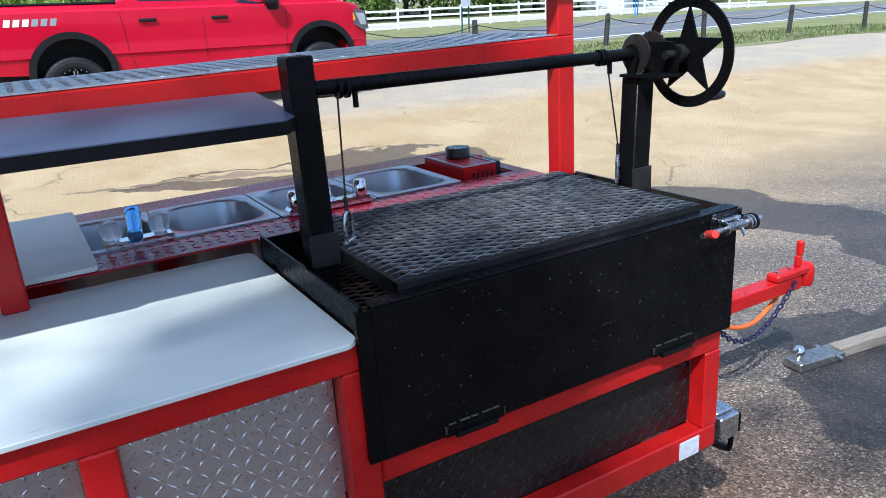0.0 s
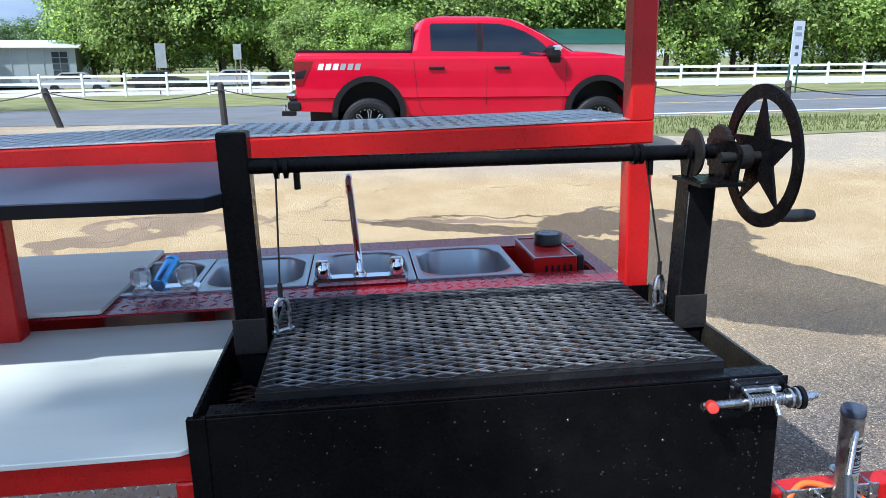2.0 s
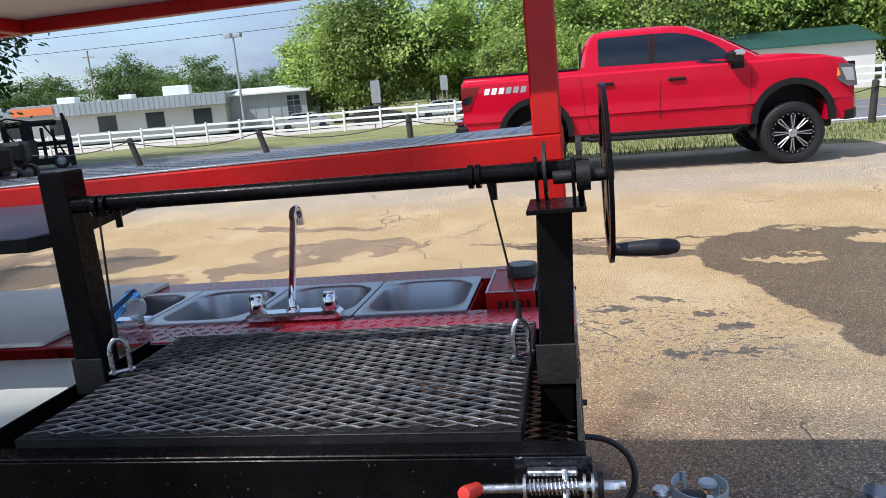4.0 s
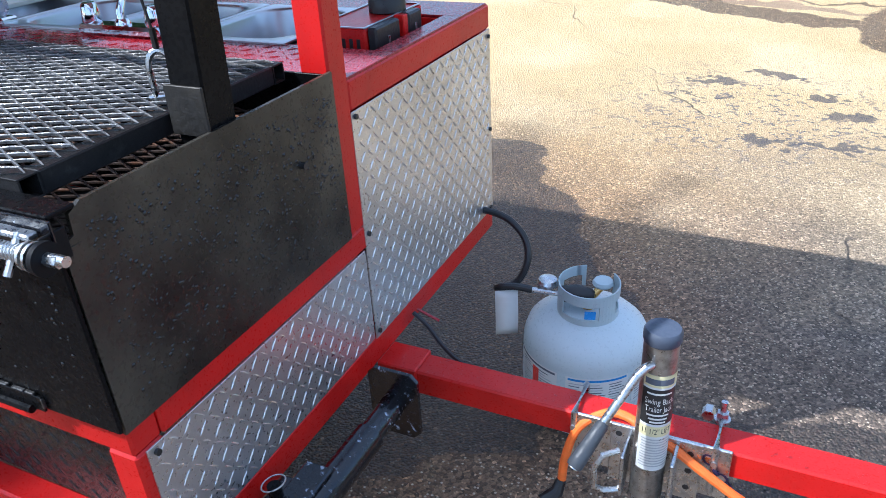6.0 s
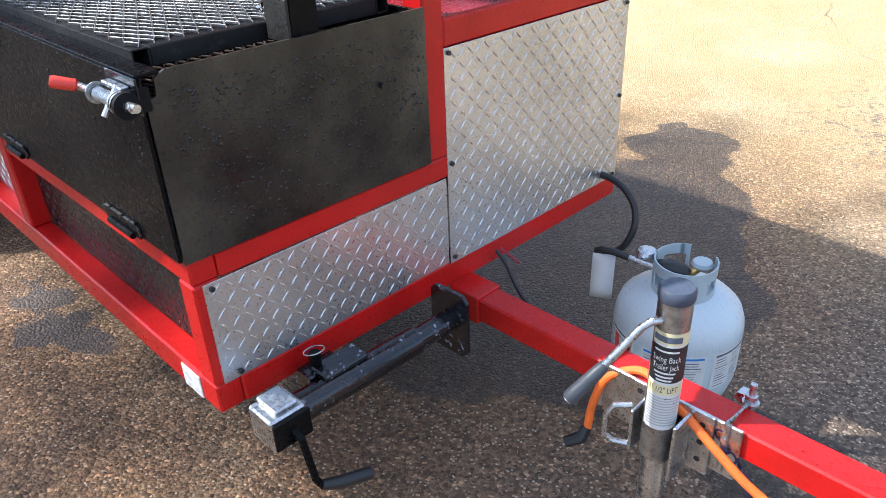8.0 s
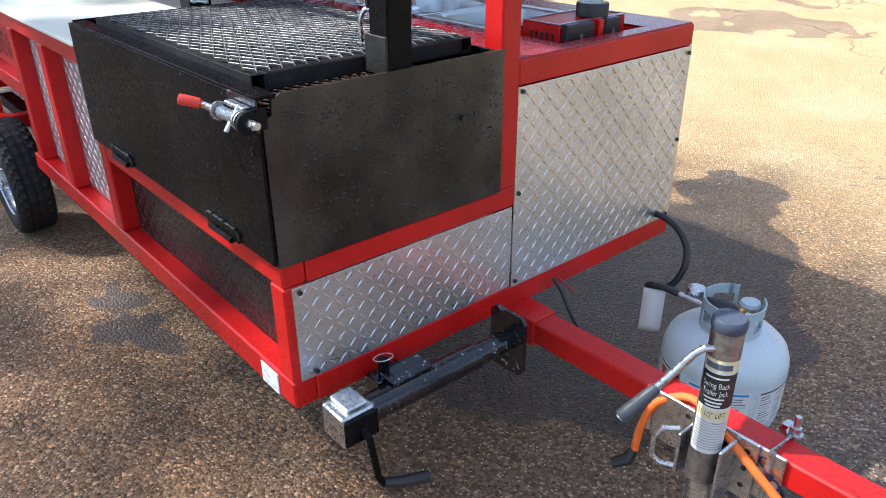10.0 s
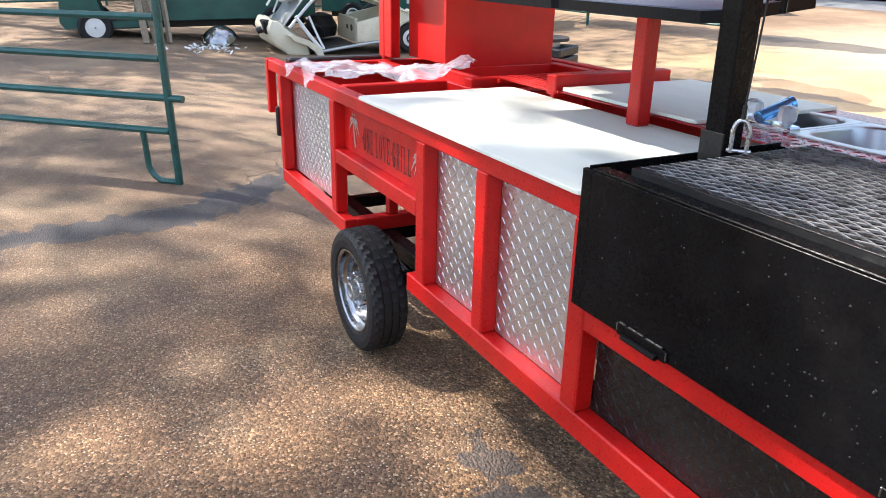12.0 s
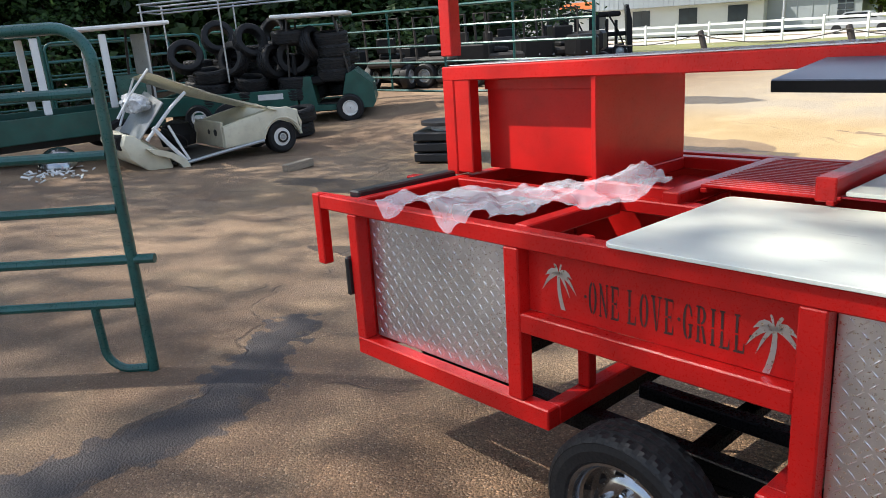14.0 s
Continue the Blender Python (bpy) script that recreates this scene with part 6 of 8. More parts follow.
for i in range(k):
    a0, a1 = radians(-250 + 300 * i / k), radians(-250 + 300 * (i + 1) / k)
    mid = -250 + 300 * (i + 0.5) / k
    spans = [(0.318, 0.405)]
    if -128 < mid < -58 or -16 < mid < 34 or -240 < mid < -196:
        spans = [(0.318, 0.343), (0.378, 0.405)]
    for z0, z1 in spans:
        for r0, r1 in ((RC, RC - 0.003),):
            vs = [bm.verts.new((r * math.cos(a), r * math.sin(a), z)) for r in (r0, r1) for z in (z0, z1) for a in (a0, a1)]
            for f in ((0, 1, 3, 2), (4, 6, 7, 5), (2, 3, 7, 6), (0, 4, 5, 1), (0, 2, 6, 4), (1, 5, 7, 3)):
                bm.faces.new([vs[q] for q in f])
bmesh.ops.remove_doubles(bm, verts=bm.verts, dist=0.0001)
part("collar", bm, COLLAR, tank, "grey steel valve collar with grip openings", 40)
tank_wrap(0.347, 0.370, -82, -62, BLUE, "label", 0.0739, tank)
part("valve_body", lathe(bmesh.new(), [(0.016, 0.325), (0.016, 0.352), (0.011, 0.356), (0.011, 0.372), (0.004, 0.376)], (0, 0, 0), "z", 16), BRASS, tank, "brass valve")
part("valve_stem", rod(bmesh.new(), (0.0, 0.0, 0.350), (0.026, 0.030, 0.381), 0.009, 10), BRASS, tank)
part("valve_wheel", lathe(bmesh.new(), [(0.006, 0.374), (0.022, 0.376), (0.026, 0.382), (0.022, 0.390), (0.006, 0.391)], (0.026, 0.030, 0.006), "z", 12), COLLAR, tank, "grey hand wheel")
reg = thing("gas_regulator", TANK_AT, "black gas hose with metal regulator screwed to the tank valve", "regulator")
part("nut", pipe(bmesh.new(), [(0.012, 0.000, 0.362), (0.000, -0.003, 0.364), (-0.030, -0.010, 0.368), (-0.066, -0.018, 0.366)], [0.016, 0.024, 0.025, 0.018], 12), PLASTIC, reg, "black plastic nut")
part("nipple", rod(bmesh.new(), (-0.060, -0.017, 0.364), (-0.130, -0.035, 0.372), 0.007, 10), ZINC, reg)
part("regulator_body", lathe(bmesh.new(), [(0.008, 0), (0.024, 0.004), (0.026, 0.012), (0.022, 0.020), (0.012, 0.024), (0.003, 0.025)], (-0.100, -0.005, 0.372), "z", 20), ZINC, reg, "zinc regulator dome")
part("regulator_arm", rod(bmesh.new(), (-0.100, -0.008, 0.375), (-0.095, -0.026, 0.366), 0.007, 8), ZINC, reg)
hose = [(-0.130, -0.035, 0.372), (-0.170, -0.045, 0.378), (-0.205, -0.050, 0.372), (-0.222, -0.030, 0.352), (-0.205, -0.005, 0.342), (-0.178, 0.015, 0.362), (-0.165, 0.035, 0.410), (-0.180, 0.055, 0.455), (-0.225, 0.070, 0.490), (-0.285, 0.080, 0.500), (-0.36, 0.085, 0.490), (-0.45, 0.085, 0.48)]
part("hose", pipe(bmesh.new(), eased(hose), 0.0090, 10), PLASTIC, reg, "black rubber gas hose")
tag_bm = bmesh.new()
for s in range(6):
    u0, u1 = s / 6, (s + 1) / 6
    vs = [tag_bm.verts.new((-0.235 + 0.012 * math.sin(u * 2.2), -0.045 + w, 0.365 - 0.125 * u)) for u in (u0, u1) for w in (-0.028, 0.028)]
    tag_bm.faces.new((vs[0], vs[1], vs[3], vs[2]))
bmesh.ops.remove_doubles(tag_bm, verts=tag_bm.verts, dist=0.0001)
tg = part("paper_tag", tag_bm, LABEL, reg, "white printed paper tag")
tg.matrix_local = Matrix.Translation((-0.19, -0.05, 0)) @ Matrix.Rotation(radians(-62), 4, "Z") @ Matrix.Translation((0.235, 0.045, 0))
sol = tg.modifiers.new("thickness", "SOLIDIFY")
sol.thickness = 0.0008

# cords and chain below the tongue
cord = thing("orange_cord", TRAILER @ Matrix.Translation((0.01, 0.03, -0.030)), "orange strap cord hanging over the tow bar", "cord")
part("cord", pipe(bmesh.new(), eased([(0.40, 0.50, 0.235), (0.405, 0.505, 0.30), (0.425, 0.515, 0.37), (0.47, 0.535, 0.402), (0.51, 0.535, 0.405), (0.56, 0.515, 0.395), (0.60, 0.505, 0.385), (0.66, 0.50, 0.35), (0.74, 0.50, 0.305), (0.84, 0.51, 0.275), (0.95, 0.53, 0.27), (1.08, 0.56, 0.30), (1.16, 0.58, 0.33)]), 0.0085, 10), ORANGE, cord, "bright orange braided cord")
part("plug", pipe(bmesh.new(), [(0.40, 0.50, 0.240), (0.395, 0.49, 0.215), (0.37, 0.47, 0.20)], [0.010, 0.014, 0.012], 10), PLASTIC, cord, "black plug end")


def chain(name, pts, link, r, mat, label, m=TRAILER):
    ob = thing(name, m, label, "chain")
    bm = bmesh.new()
    pts = [Vector(p) for p in pts]
    run = [0]
    for a, c in zip(pts, pts[1:]):
        run.append(run[-1] + (c - a).length)
    count = int(run[-1] / (link * 0.72))
    for i in range(count):
        d = run[-1] * (i + 0.5) / count
        s = max(k for k in range(len(run) - 1) if run[k] <= d)
        f = (d - run[s]) / (run[s + 1] - run[s])
        p, way = pts[s].lerp(pts[s + 1], f), (pts[s + 1] - pts[s]).normalized()
        u, w = frame_of(way)
        side = u if i % 2 else w
        ring = []
        for j in range(10):
            a = 2 * math.pi * j / 10
            ring.append(p + way * (link / 2 - r) * math.cos(a) + side * link * 0.30 * math.sin(a))
        pipe(bm, ring, r, 5, closed=True)
    part("link_run", bm, mat, ob)["kind"] = "stuff"
    return ob


hang = [(0.66 + 0.5 * t, 0.57, 0.33 - 0.20 * (4 * t * (1 - t)) * (1 - 0.25 * t) + 0.02) for t in np.linspace(0, 1, 14)]
chain("safety_chain", [(x, y - 0.02, max(z, -0.02)) for x, y, z in hang], 0.030, 0.0036, PURPLE_CHAIN, "dark coated safety chain hanging below the tow bar")
part("wire_loom", pipe(bmesh.new(), eased([(0.015, 0.70, 0.398), (0.05, 0.695, 0.375), (0.09, 0.68, 0.345), (0.13, 0.667, 0.325), (0.17, 0.655, 0.322), (0.20, 0.645, 0.335)]), 0.0050, 6), PLASTIC, trailer, "black wiring loom")
part("wire_loom", pipe(bmesh.new(), [(0.02, 0.71, 0.402), (0.04, 0.715, 0.39), (0.065, 0.725, 0.372)], 0.0032, 6), RED_DARK, trailer, "red wire")

# loose ball mount on the ground
bmnt = thing("ball_mount", pose(1.29, 0.575, ground_height(1.3, 0.57), 0, 0, -6), "scuffed steel ball mount with chrome ball lying on the asphalt", "tow ball mount")
bx("shank", bmnt, OLD_ZINC, -0.05, 0.22, -0.045, 0.045, 0.003, 0.045, 0.006, "scuffed silver shank")
part("ball", lathe(bmesh.new(), [(0.018, 0.045), (0.018, 0.058), (0.024, 0.068), (0.0255, 0.082), (0.020, 0.098), (0.011, 0.105), (0.002, 0.106)], (-0.02, 0, 0), "z", 20), CHROME, bmnt, "chrome tow ball")
part("hitch_pin", rod(bmesh.new(), (0.17, -0.07, 0.03), (0.17, 0.07, 0.03), 0.008, 10), ZINC, bmnt)
part("bar", box(bmesh.new(), 0.20, 1.1, -0.03, 0.03, 0.004, 0.055, 0.004), WOOD, bmnt, "weathered grey bar")

# clear plastic bag on the rear frame
bag_bm = bmesh.new()
rng = random.Random(11)
NXB, NYB = 90, 44
gridv = []
for i in range(NXB + 1):
    row = []
    for j in range(NYB + 1):
        u, v = i / NXB, j / NYB
        # a crumpled sheet, wide over the near rail and narrow towards the middle
        turn = radians(-40 * u)
        half = 0.235 - 0.115 * u + 0.022 * math.sin(9 * u + 1) + 0.010 * math.sin(23 * u + 4 * v)
        w = (v - 0.5) * 2 * half
        x = -2.81 + 0.42 * u + w * math.cos(turn)
        y = 0.02 + 0.50 * u + w * math.sin(turn) - 0.16 * (1 - u) ** 7 * (0.25 + 0.75 * math.sin(2 * math.pi * v + 0.4) ** 2)
        n1 = noise.noise((x * 8, y * 8, 1.3)) + 0.62 * noise.noise((x * 19, y * 19, 4.1)) + 0.25 * noise.noise((x * 50, y * 50, 2.2))
        z = 0.952 + 0.030 * n1 + 0.018 * math.sin(math.pi * v) + 0.045 * math.exp(-((u - 0.96) / 0.12) ** 2)
        if y < NF:
            z -= 0.75 * (NF - y)
            y = NF - 0.016 - 0.15 * (NF - y) - 0.012 * n1
        row.append(bag_bm.verts.new((x, y, max(z, 0.86 + 0.02 * n1))))
    gridv.append(row)
for i in range(NXB):
    for j in range(NYB):
        bag_bm.faces.new((gridv[i][j], gridv[i + 1][j], gridv[i + 1][j + 1], gridv[i][j + 1]))
bag = new("plastic_bag", make_mesh(bag_bm, "plastic_bag", FILM, 150))
bag.matrix_world = TRAILER
tagged(bag, "crumpled clear plastic film lying over the rear frame", "plastic bag")


strip_lid = new("rubber_strip", make_mesh(box(bmesh.new(), -3.312, -3.2565, 0.03, 0.50, 0.900, 0.940, 0.006), "rubber_strip", PLASTIC))
strip_lid.matrix_world = TRAILER
tagged(strip_lid, "black rubber strip along the rear rail of the trailer", "rubber strip")


# ---- pickup truck beyond the yard ----
PX, PY, PZ = -0.47, 11.14, 0.032
pickup = thing("pickup_truck", pose(PX, PY, PZ), "glossy red lifted crew-cab pickup truck parked on the yard", "pickup truck")


def arch(cx, cz, r, a0, a1, n=16):
    return [(cx + r * math.cos(radians(a0 + (a1 - a0) * i / n)), cz + r * math.sin(radians(a0 + (a1 - a0) * i / n))) for i in range(n + 1)]


WB = 3.55
ARCH_Z = 0.60
side = [(-1.02, 0.64), (-1.06, 0.92), (-1.07, 1.40), (-1.03, 1.488), (0.63, 1.482), (0.66, 1.45), (3.02, 1.47), (3.20, 1.502), (3.55, 1.478), (3.95, 1.425), (4.18, 1.37), (4.27, 1.27), (4.33, 0.95), (4.33, 0.60), (4.12, 0.56)]
side += arch(WB, ARCH_Z, 0.50, -6, 186)
side += [(0.62, 0.545)]
side += arch(0, ARCH_Z, 0.50, -6, 186)
side += [(-0.56, 0.62)]
bm = prism(bmesh.new(), side, "y", -1.0, 1.0)
rim_edges = [e for e in bm.edges if abs(e.verts[0].co.y - e.verts[1].co.y) < 1e-6 and min(e.verts[0].co.z, e.verts[1].co.z) > 1.15]
bmesh.ops.bevel(bm, geom=rim_edges, offset=0.06, segments=4, affect="EDGES", profile=0.5)
BODY_Z = [0.50, 0.70, 0.815, 0.835, 1.00, 1.15, 1.30, 1.395, 1.425, 1.52]
BODY_HALF = [0.945, 0.965, 0.975, 1.000, 0.992, 0.998, 1.000, 0.998, 0.962, 0.940]


def body_half(z):
    return float(np.interp(z, BODY_Z, BODY_HALF))


for level in BODY_Z[1:-1]:
    bmesh.ops.bisect_plane(bm, geom=list(bm.verts) + list(bm.edges) + list(bm.faces), plane_co=(0, 0, level), plane_no=(0, 0, 1))
for level in (3.85, 4.0, 4.1, 4.2, 4.28):
    bmesh.ops.bisect_plane(bm, geom=list(bm.verts) + list(bm.edges) + list(bm.faces), plane_co=(level, 0, 0), plane_no=(1, 0, 0))
for v in bm.verts:
    nose = clamp((v.co.x - 3.85) / 0.48, 0, 1)
    v.co.y *= body_half(v.co.z) * (1 - 0.13 * nose * nose)
    v.co.x += 0.16 * nose * (1 - (v.co.y / 1.0) ** 2)
body = part("body", bm, TRUCK_RED, pickup, "glossy red body", 22)

levels = [(1.40, 0.66, 3.32, 0.955), (1.52, 0.68, 3.12, 0.93), (1.75, 0.72, 2.72, 0.865), (1.90, 0.78, 2.42, 0.815), (1.975, 0.86, 2.22, 0.765), (2.01, 1.05, 1.98, 0.66)]


def cab_half(z):
    return float(np.interp(z, [v[0] for v in levels], [v[3] for v in levels]))


def cab_front(z):
    return float(np.interp(z, [v[0] for v in levels], [v[2] for v in levels]))


bm = bmesh.new()
rings = []
for z, xa, xb, hw in levels:
    c = 0.10
    out = [(xa, -hw + c), (xa + c * 0.5, -hw), (xb - c * 1.2, -hw), (xb, -hw + c * 1.8), (xb + 0.03, 0), (xb, hw - c * 1.8), (xb - c * 1.2, hw), (xa + c * 0.5, hw), (xa, hw - c)]
    rings.append([bm.verts.new((x, y, z)) for x, y in out])
for a, c in zip(rings, rings[1:]):
    for i in range(len(a)):
        bm.faces.new((a[i], a[(i + 1) % len(a)], c[(i + 1) % len(c)], c[i]))
bm.faces.new(rings[-1])
part("cab", bm, TRUCK_RED, pickup, "", 40)


def side_glass(run, sgn, name="window", label="dark tinted side window"):
    """A pane on the cab side through columns of x, lower and upper height."""
    bm = bmesh.new()
    rows = []
    for x, zb, zt in run:
        col = []
        for k in range(6):
            z = zb + (zt - zb) * k / 5
            hw = max(cab_half(z), body_half(z)) if z < 1.46 else cab_half(z)
            col.append(bm.verts.new((x, sgn * (hw + 0.007), z)))
        rows.append(col)
    for a, c in zip(rows, rows[1:]):
        for k in range(5):
            bm.faces.new((a[k], a[k + 1], c[k + 1], c[k]))
    return part(name, bm, DARK_GLASS if name == "window" else TRIM_BLACK, pickup, label)


for sgn in (-1, 1):
    side_glass([(0.93, 1.50, 1.87), (0.96, 1.475, 1.90), (1.63, 1.47, 1.905)], sgn)
    side_glass([(1.72, 1.47, 1.905), (1.98, 1.468, 1.895), (2.18, 1.46, 1.855), (2.36, 1.445, 1.785), (2.52, 1.43, 1.70), (2.64, 1.425, 1.61), (2.73, 1.425, 1.50)], sgn)
    side_glass([(1.635, 1.46, 1.905), (1.715, 1.46, 1.905)], sgn, "door_pillar", "black door pillar trim")
bm = bmesh.new()
ws = [[bm.verts.new((cab_front(z) + 0.012 + (0.03 if y == 0 else -0.02), y * cab_half(z) * 0.84, z)) for y in (-1, 0, 1)] for z in (1.50, 1.70, 1.90)]
for a, c in zip(ws, ws[1:]):
    for i in range(2):
        bm.faces.new((a[i], a[i + 1], c[i + 1], c[i]))
part("windscreen", bm, DARK_GLASS, pickup)
part("rear_window", box(bmesh.new(), 0.66, 0.70, -0.70, 0.70, 1.47, 1.86, 0.01), DARK_GLASS, pickup)
part("bed_cover", box(bmesh.new(), -1.0, 0.64, -0.92, 0.92, 1.484, 1.515, 0.01), TRIM_BLACK, pickup, "black bed cover")
part("bed_rail", box(bmesh.new(), -1.05, -1.0, -0.92, 0.92, 1.478, 1.515, 0.012), TRIM_BLACK, pickup)


def arch_ring(cx, r0, r1, y0, y1):
    """A band round a wheel opening, its feet running down to the sill."""
    outer = arch(cx, ARCH_Z, r1, -5, 185, 26)
    inner = arch(cx, ARCH_Z, r0, 185, -5, 26)
    return prism(bmesh.new(), outer + inner, "y", y0, y1)


for sgn in (-1, 1):
    for run in ([(0.66, 1.40), (0.70, 1.10), (0.72, 0.85), (0.78, 0.66), (0.86, 0.56)], [(1.77, 1.40), (1.775, 0.58)], [(3.0, 1.36), (2.99, 0.9), (2.96, 0.60)]):
        pts = []
        for (xa, za), (xb, zb) in zip(run, run[1:]):
            pts += [(xa + (xb - xa) * k / 6, sgn * (body_half(za + (zb - za) * k / 6) - 0.001), za + (zb - za) * k / 6) for k in range(6)]
        part("door_gap", pipe(bmesh.new(), pts, 0.0045, 5), TRIM_BLACK, pickup)
    part("sill_trim", box(bmesh.new(), 0.60, 2.98, sgn * 0.90, sgn * 0.962, 0.515, 0.56, 0.008), TRIM_BLACK, pickup)
    part("sill_step", pipe(bmesh.new(), [(0.70, sgn * 0.92, 0.50), (0.78, sgn * 1.01, 0.475), (2.80, sgn * 1.01, 0.475), (2.88, sgn * 0.92, 0.50)], 0.035, 10), TRIM_BLACK, pickup, "black tubular side step")
    for cx in (0, WB):
        part("wheel_flare", arch_ring(cx, 0.465, 0.552, sgn * 0.93, sgn * 1.028), TRIM_BLACK, pickup, "black plastic wheel-arch flare", 30)
        part("wheel_well", arch_ring(cx, 0.485, 0.499, sgn * 0.25, sgn * 0.93), TRIM_BLACK, pickup)
        part("inner_well", rod(bmesh.new(), (cx, sgn * 0.30, ARCH_Z), (cx, sgn * 0.55, ARCH_Z), 0.49, 24), TRIM_BLACK, pickup)
        part("mud_flap", box(bmesh.new(), cx - 0.50, cx - 0.475, sgn * 0.72, sgn * 1.0, 0.34, 0.66, 0.005), TRIM_BLACK, pickup)
    for hx in (0.89, 1.88):
        part("door_handle", box(bmesh.new(), hx, hx + 0.24, sgn * 0.995, sgn * 1.04, 1.235, 1.28, 0.015), TRIM_BLACK, pickup, "black door handle")
    mirror = part("mirror", box(bmesh.new(), 2.66, 2.86, sgn * 0.97, sgn * 1.20, 1.40, 1.58, 0.04), TRIM_BLACK, pickup, "black door mirror")
    part("mirror_cap", box(bmesh.new(), 2.72, 2.865, sgn * 1.10, sgn * 1.208, 1.50, 1.586, 0.03), CHROME, mirror, "chrome mirror cap")
    part("mirror_foot", box(bmesh.new(), 2.72, 2.90, sgn * 0.95, sgn * 1.02, 1.33, 1.43, 0.02), TRIM_BLACK, mirror)
    hl = part("headlight", prism(bmesh.new(), [(3.94, 1.27), (4.06, 1.31), (4.33, 1.27), (4.38, 0.99), (4.27, 0.98), (4.14, 1.06)], "y", sgn * 0.76, sgn * 0.955), LAMP_GLASS, pickup, "clear headlight with dark surround")
    part("lamp_lens", prism(bmesh.new(), [(4.16, 1.24), (4.31, 1.23), (4.34, 1.05), (4.24, 1.06)], "y", sgn * 0.88, sgn * 0.960), CLEAR_LENS, hl, "clear lens")
    part("marker_lamp", prism(bmesh.new(), [(4.00, 1.24), (4.12, 1.25), (4.16, 1.14), (4.12, 1.12)], "y", sgn * 0.88, sgn * 0.961), AMBER, hl, "amber marker lamp")
    tl = part("tail_light", prism(bmesh.new(), [(-1.075, 1.36), (-0.80, 1.36), (-0.84, 1.27), (-0.96, 1.03), (-1.072, 1.02)], "y", sgn * 0.90, sgn * 1.006), TAIL, pickup, "dark red tail light")
    part("dark_lens", prism(bmesh.new(), [(-1.06, 1.20), (-0.90, 1.24), (-0.95, 1.12), (-1.06, 1.11)], "y", sgn * 1.0, sgn * 1.010), DARK_GLASS, tl)
    for k in range(6):
        x0 = -0.74 + k * 0.107
        out = [(x0, 1.235), (x0 + 0.075, 1.235), (x0 + 0.10, 1.325), (x0 + 0.025, 1.325)]
        part("decal_bar", prism(bmesh.new(), out, "y", sgn * 0.998, sgn * 1.003), SIGN_WHITE if k < 3 else SIGN_BACK, pickup)
    part("bumper_corner", box(bmesh.new(), -1.20, -0.98, sgn * 0.72, sgn * 0.985, 0.64, 0.80, 0.04), TRIM_BLACK, pickup, "black bumper corner")
part("rear_bumper", box(bmesh.new(), -1.21, -1.06, -0.97, 0.97, 0.80, 0.90, 0.03), CHROME, pickup, "chrome rear step bumper")
part("front_bumper", prism(bmesh.new(), [(3.98, -0.955), (4.22, -0.93), (4.36, -0.86), (4.52, -0.50), (4.56, 0), (4.52, 0.50), (4.36, 0.86), (4.22, 0.93), (3.98, 0.955)], "z", 0.55, 0.835), TRUCK_RED, pickup, "red front bumper")
part("bumper_guard", prism(bmesh.new(), [(4.24, -0.935), (4.375, -0.868), (4.535, -0.50), (4.575, 0), (4.535, 0.50), (4.375, 0.868), (4.24, 0.935)], "z", 0.53, 0.66), TRIM_BLACK, pickup, "black lower bumper guard")
part("grille", prism(bmesh.new(), [(4.30, -0.80), (4.40, -0.78), (4.51, -0.40), (4.53, 0), (4.51, 0.40), (4.40, 0.78), (4.30, 0.80)], "z", 0.86, 1.31), TRIM_BLACK, pickup, "black grille")
part("tow_hitch", box(bmesh.new(), -1.38, -1.15, -0.04, 0.04, 0.50, 0.58, 0.01), TRIM_BLACK, pickup)
part("tow_ball", lathe(bmesh.new(), [(0.02, 0.58), (0.02, 0.62), (0.03, 0.65), (0.02, 0.68), (0.004, 0.685)], (-1.33, 0, 0), "z", 12), CHROME, pickup)
part("underbody", box(bmesh.new(), -0.9, 4.2, -0.55, 0.55, 0.42, 0.62, 0.02), TRIM_BLACK, pickup)
part("mast", rod(bmesh.new(), (3.0, 0.8, 1.48), (2.9, 0.8, 1.95), 0.006, 6), TRIM_BLACK, pickup)


def truck_wheel(x, sgn):
    turn = Matrix.Identity(4) if sgn < 0 else Matrix.Rotation(math.pi, 4, "Z")
    w = wheel("wheel", Matrix.Translation((x, sgn * 0.86, 0.396)) @ turn, 0.430, 0.285, 0.30, "", pickup, TRIM_BLACK, False, 0)
    for k in range(16):
        mm = Matrix.Rotation(2 * math.pi * (k // 2) / 8 + (0.10 if k % 2 else -0.10), 4, "Y")
        part("spoke", box(bmesh.new(), 0.07, 0.255, -0.150, -0.125, -0.007, 0.007, 0.003, mm), ZINC, w, "machined silver spoke")
    for k in range(8):
        mm = Matrix.Rotation(2 * math.pi * k / 8, 4, "Y")
        part("spoke_web", box(bmesh.new(), 0.05, 0.262, -0.146, -0.10, -0.026, 0.026, 0.006, mm), TRIM_BLACK, w)
    for k in range(24):
        a = 2 * math.pi * k / 24
        p = Vector((0.268 * math.cos(a), -0.138, 0.268 * math.sin(a)))
        part("rivet", rod(bmesh.new(), p, p + Vector((0, -0.012, 0)), 0.009, 6), ZINC, w)


for x in (0, WB):
    for sgn in (-1, 1):
        truck_wheel(x, sgn)


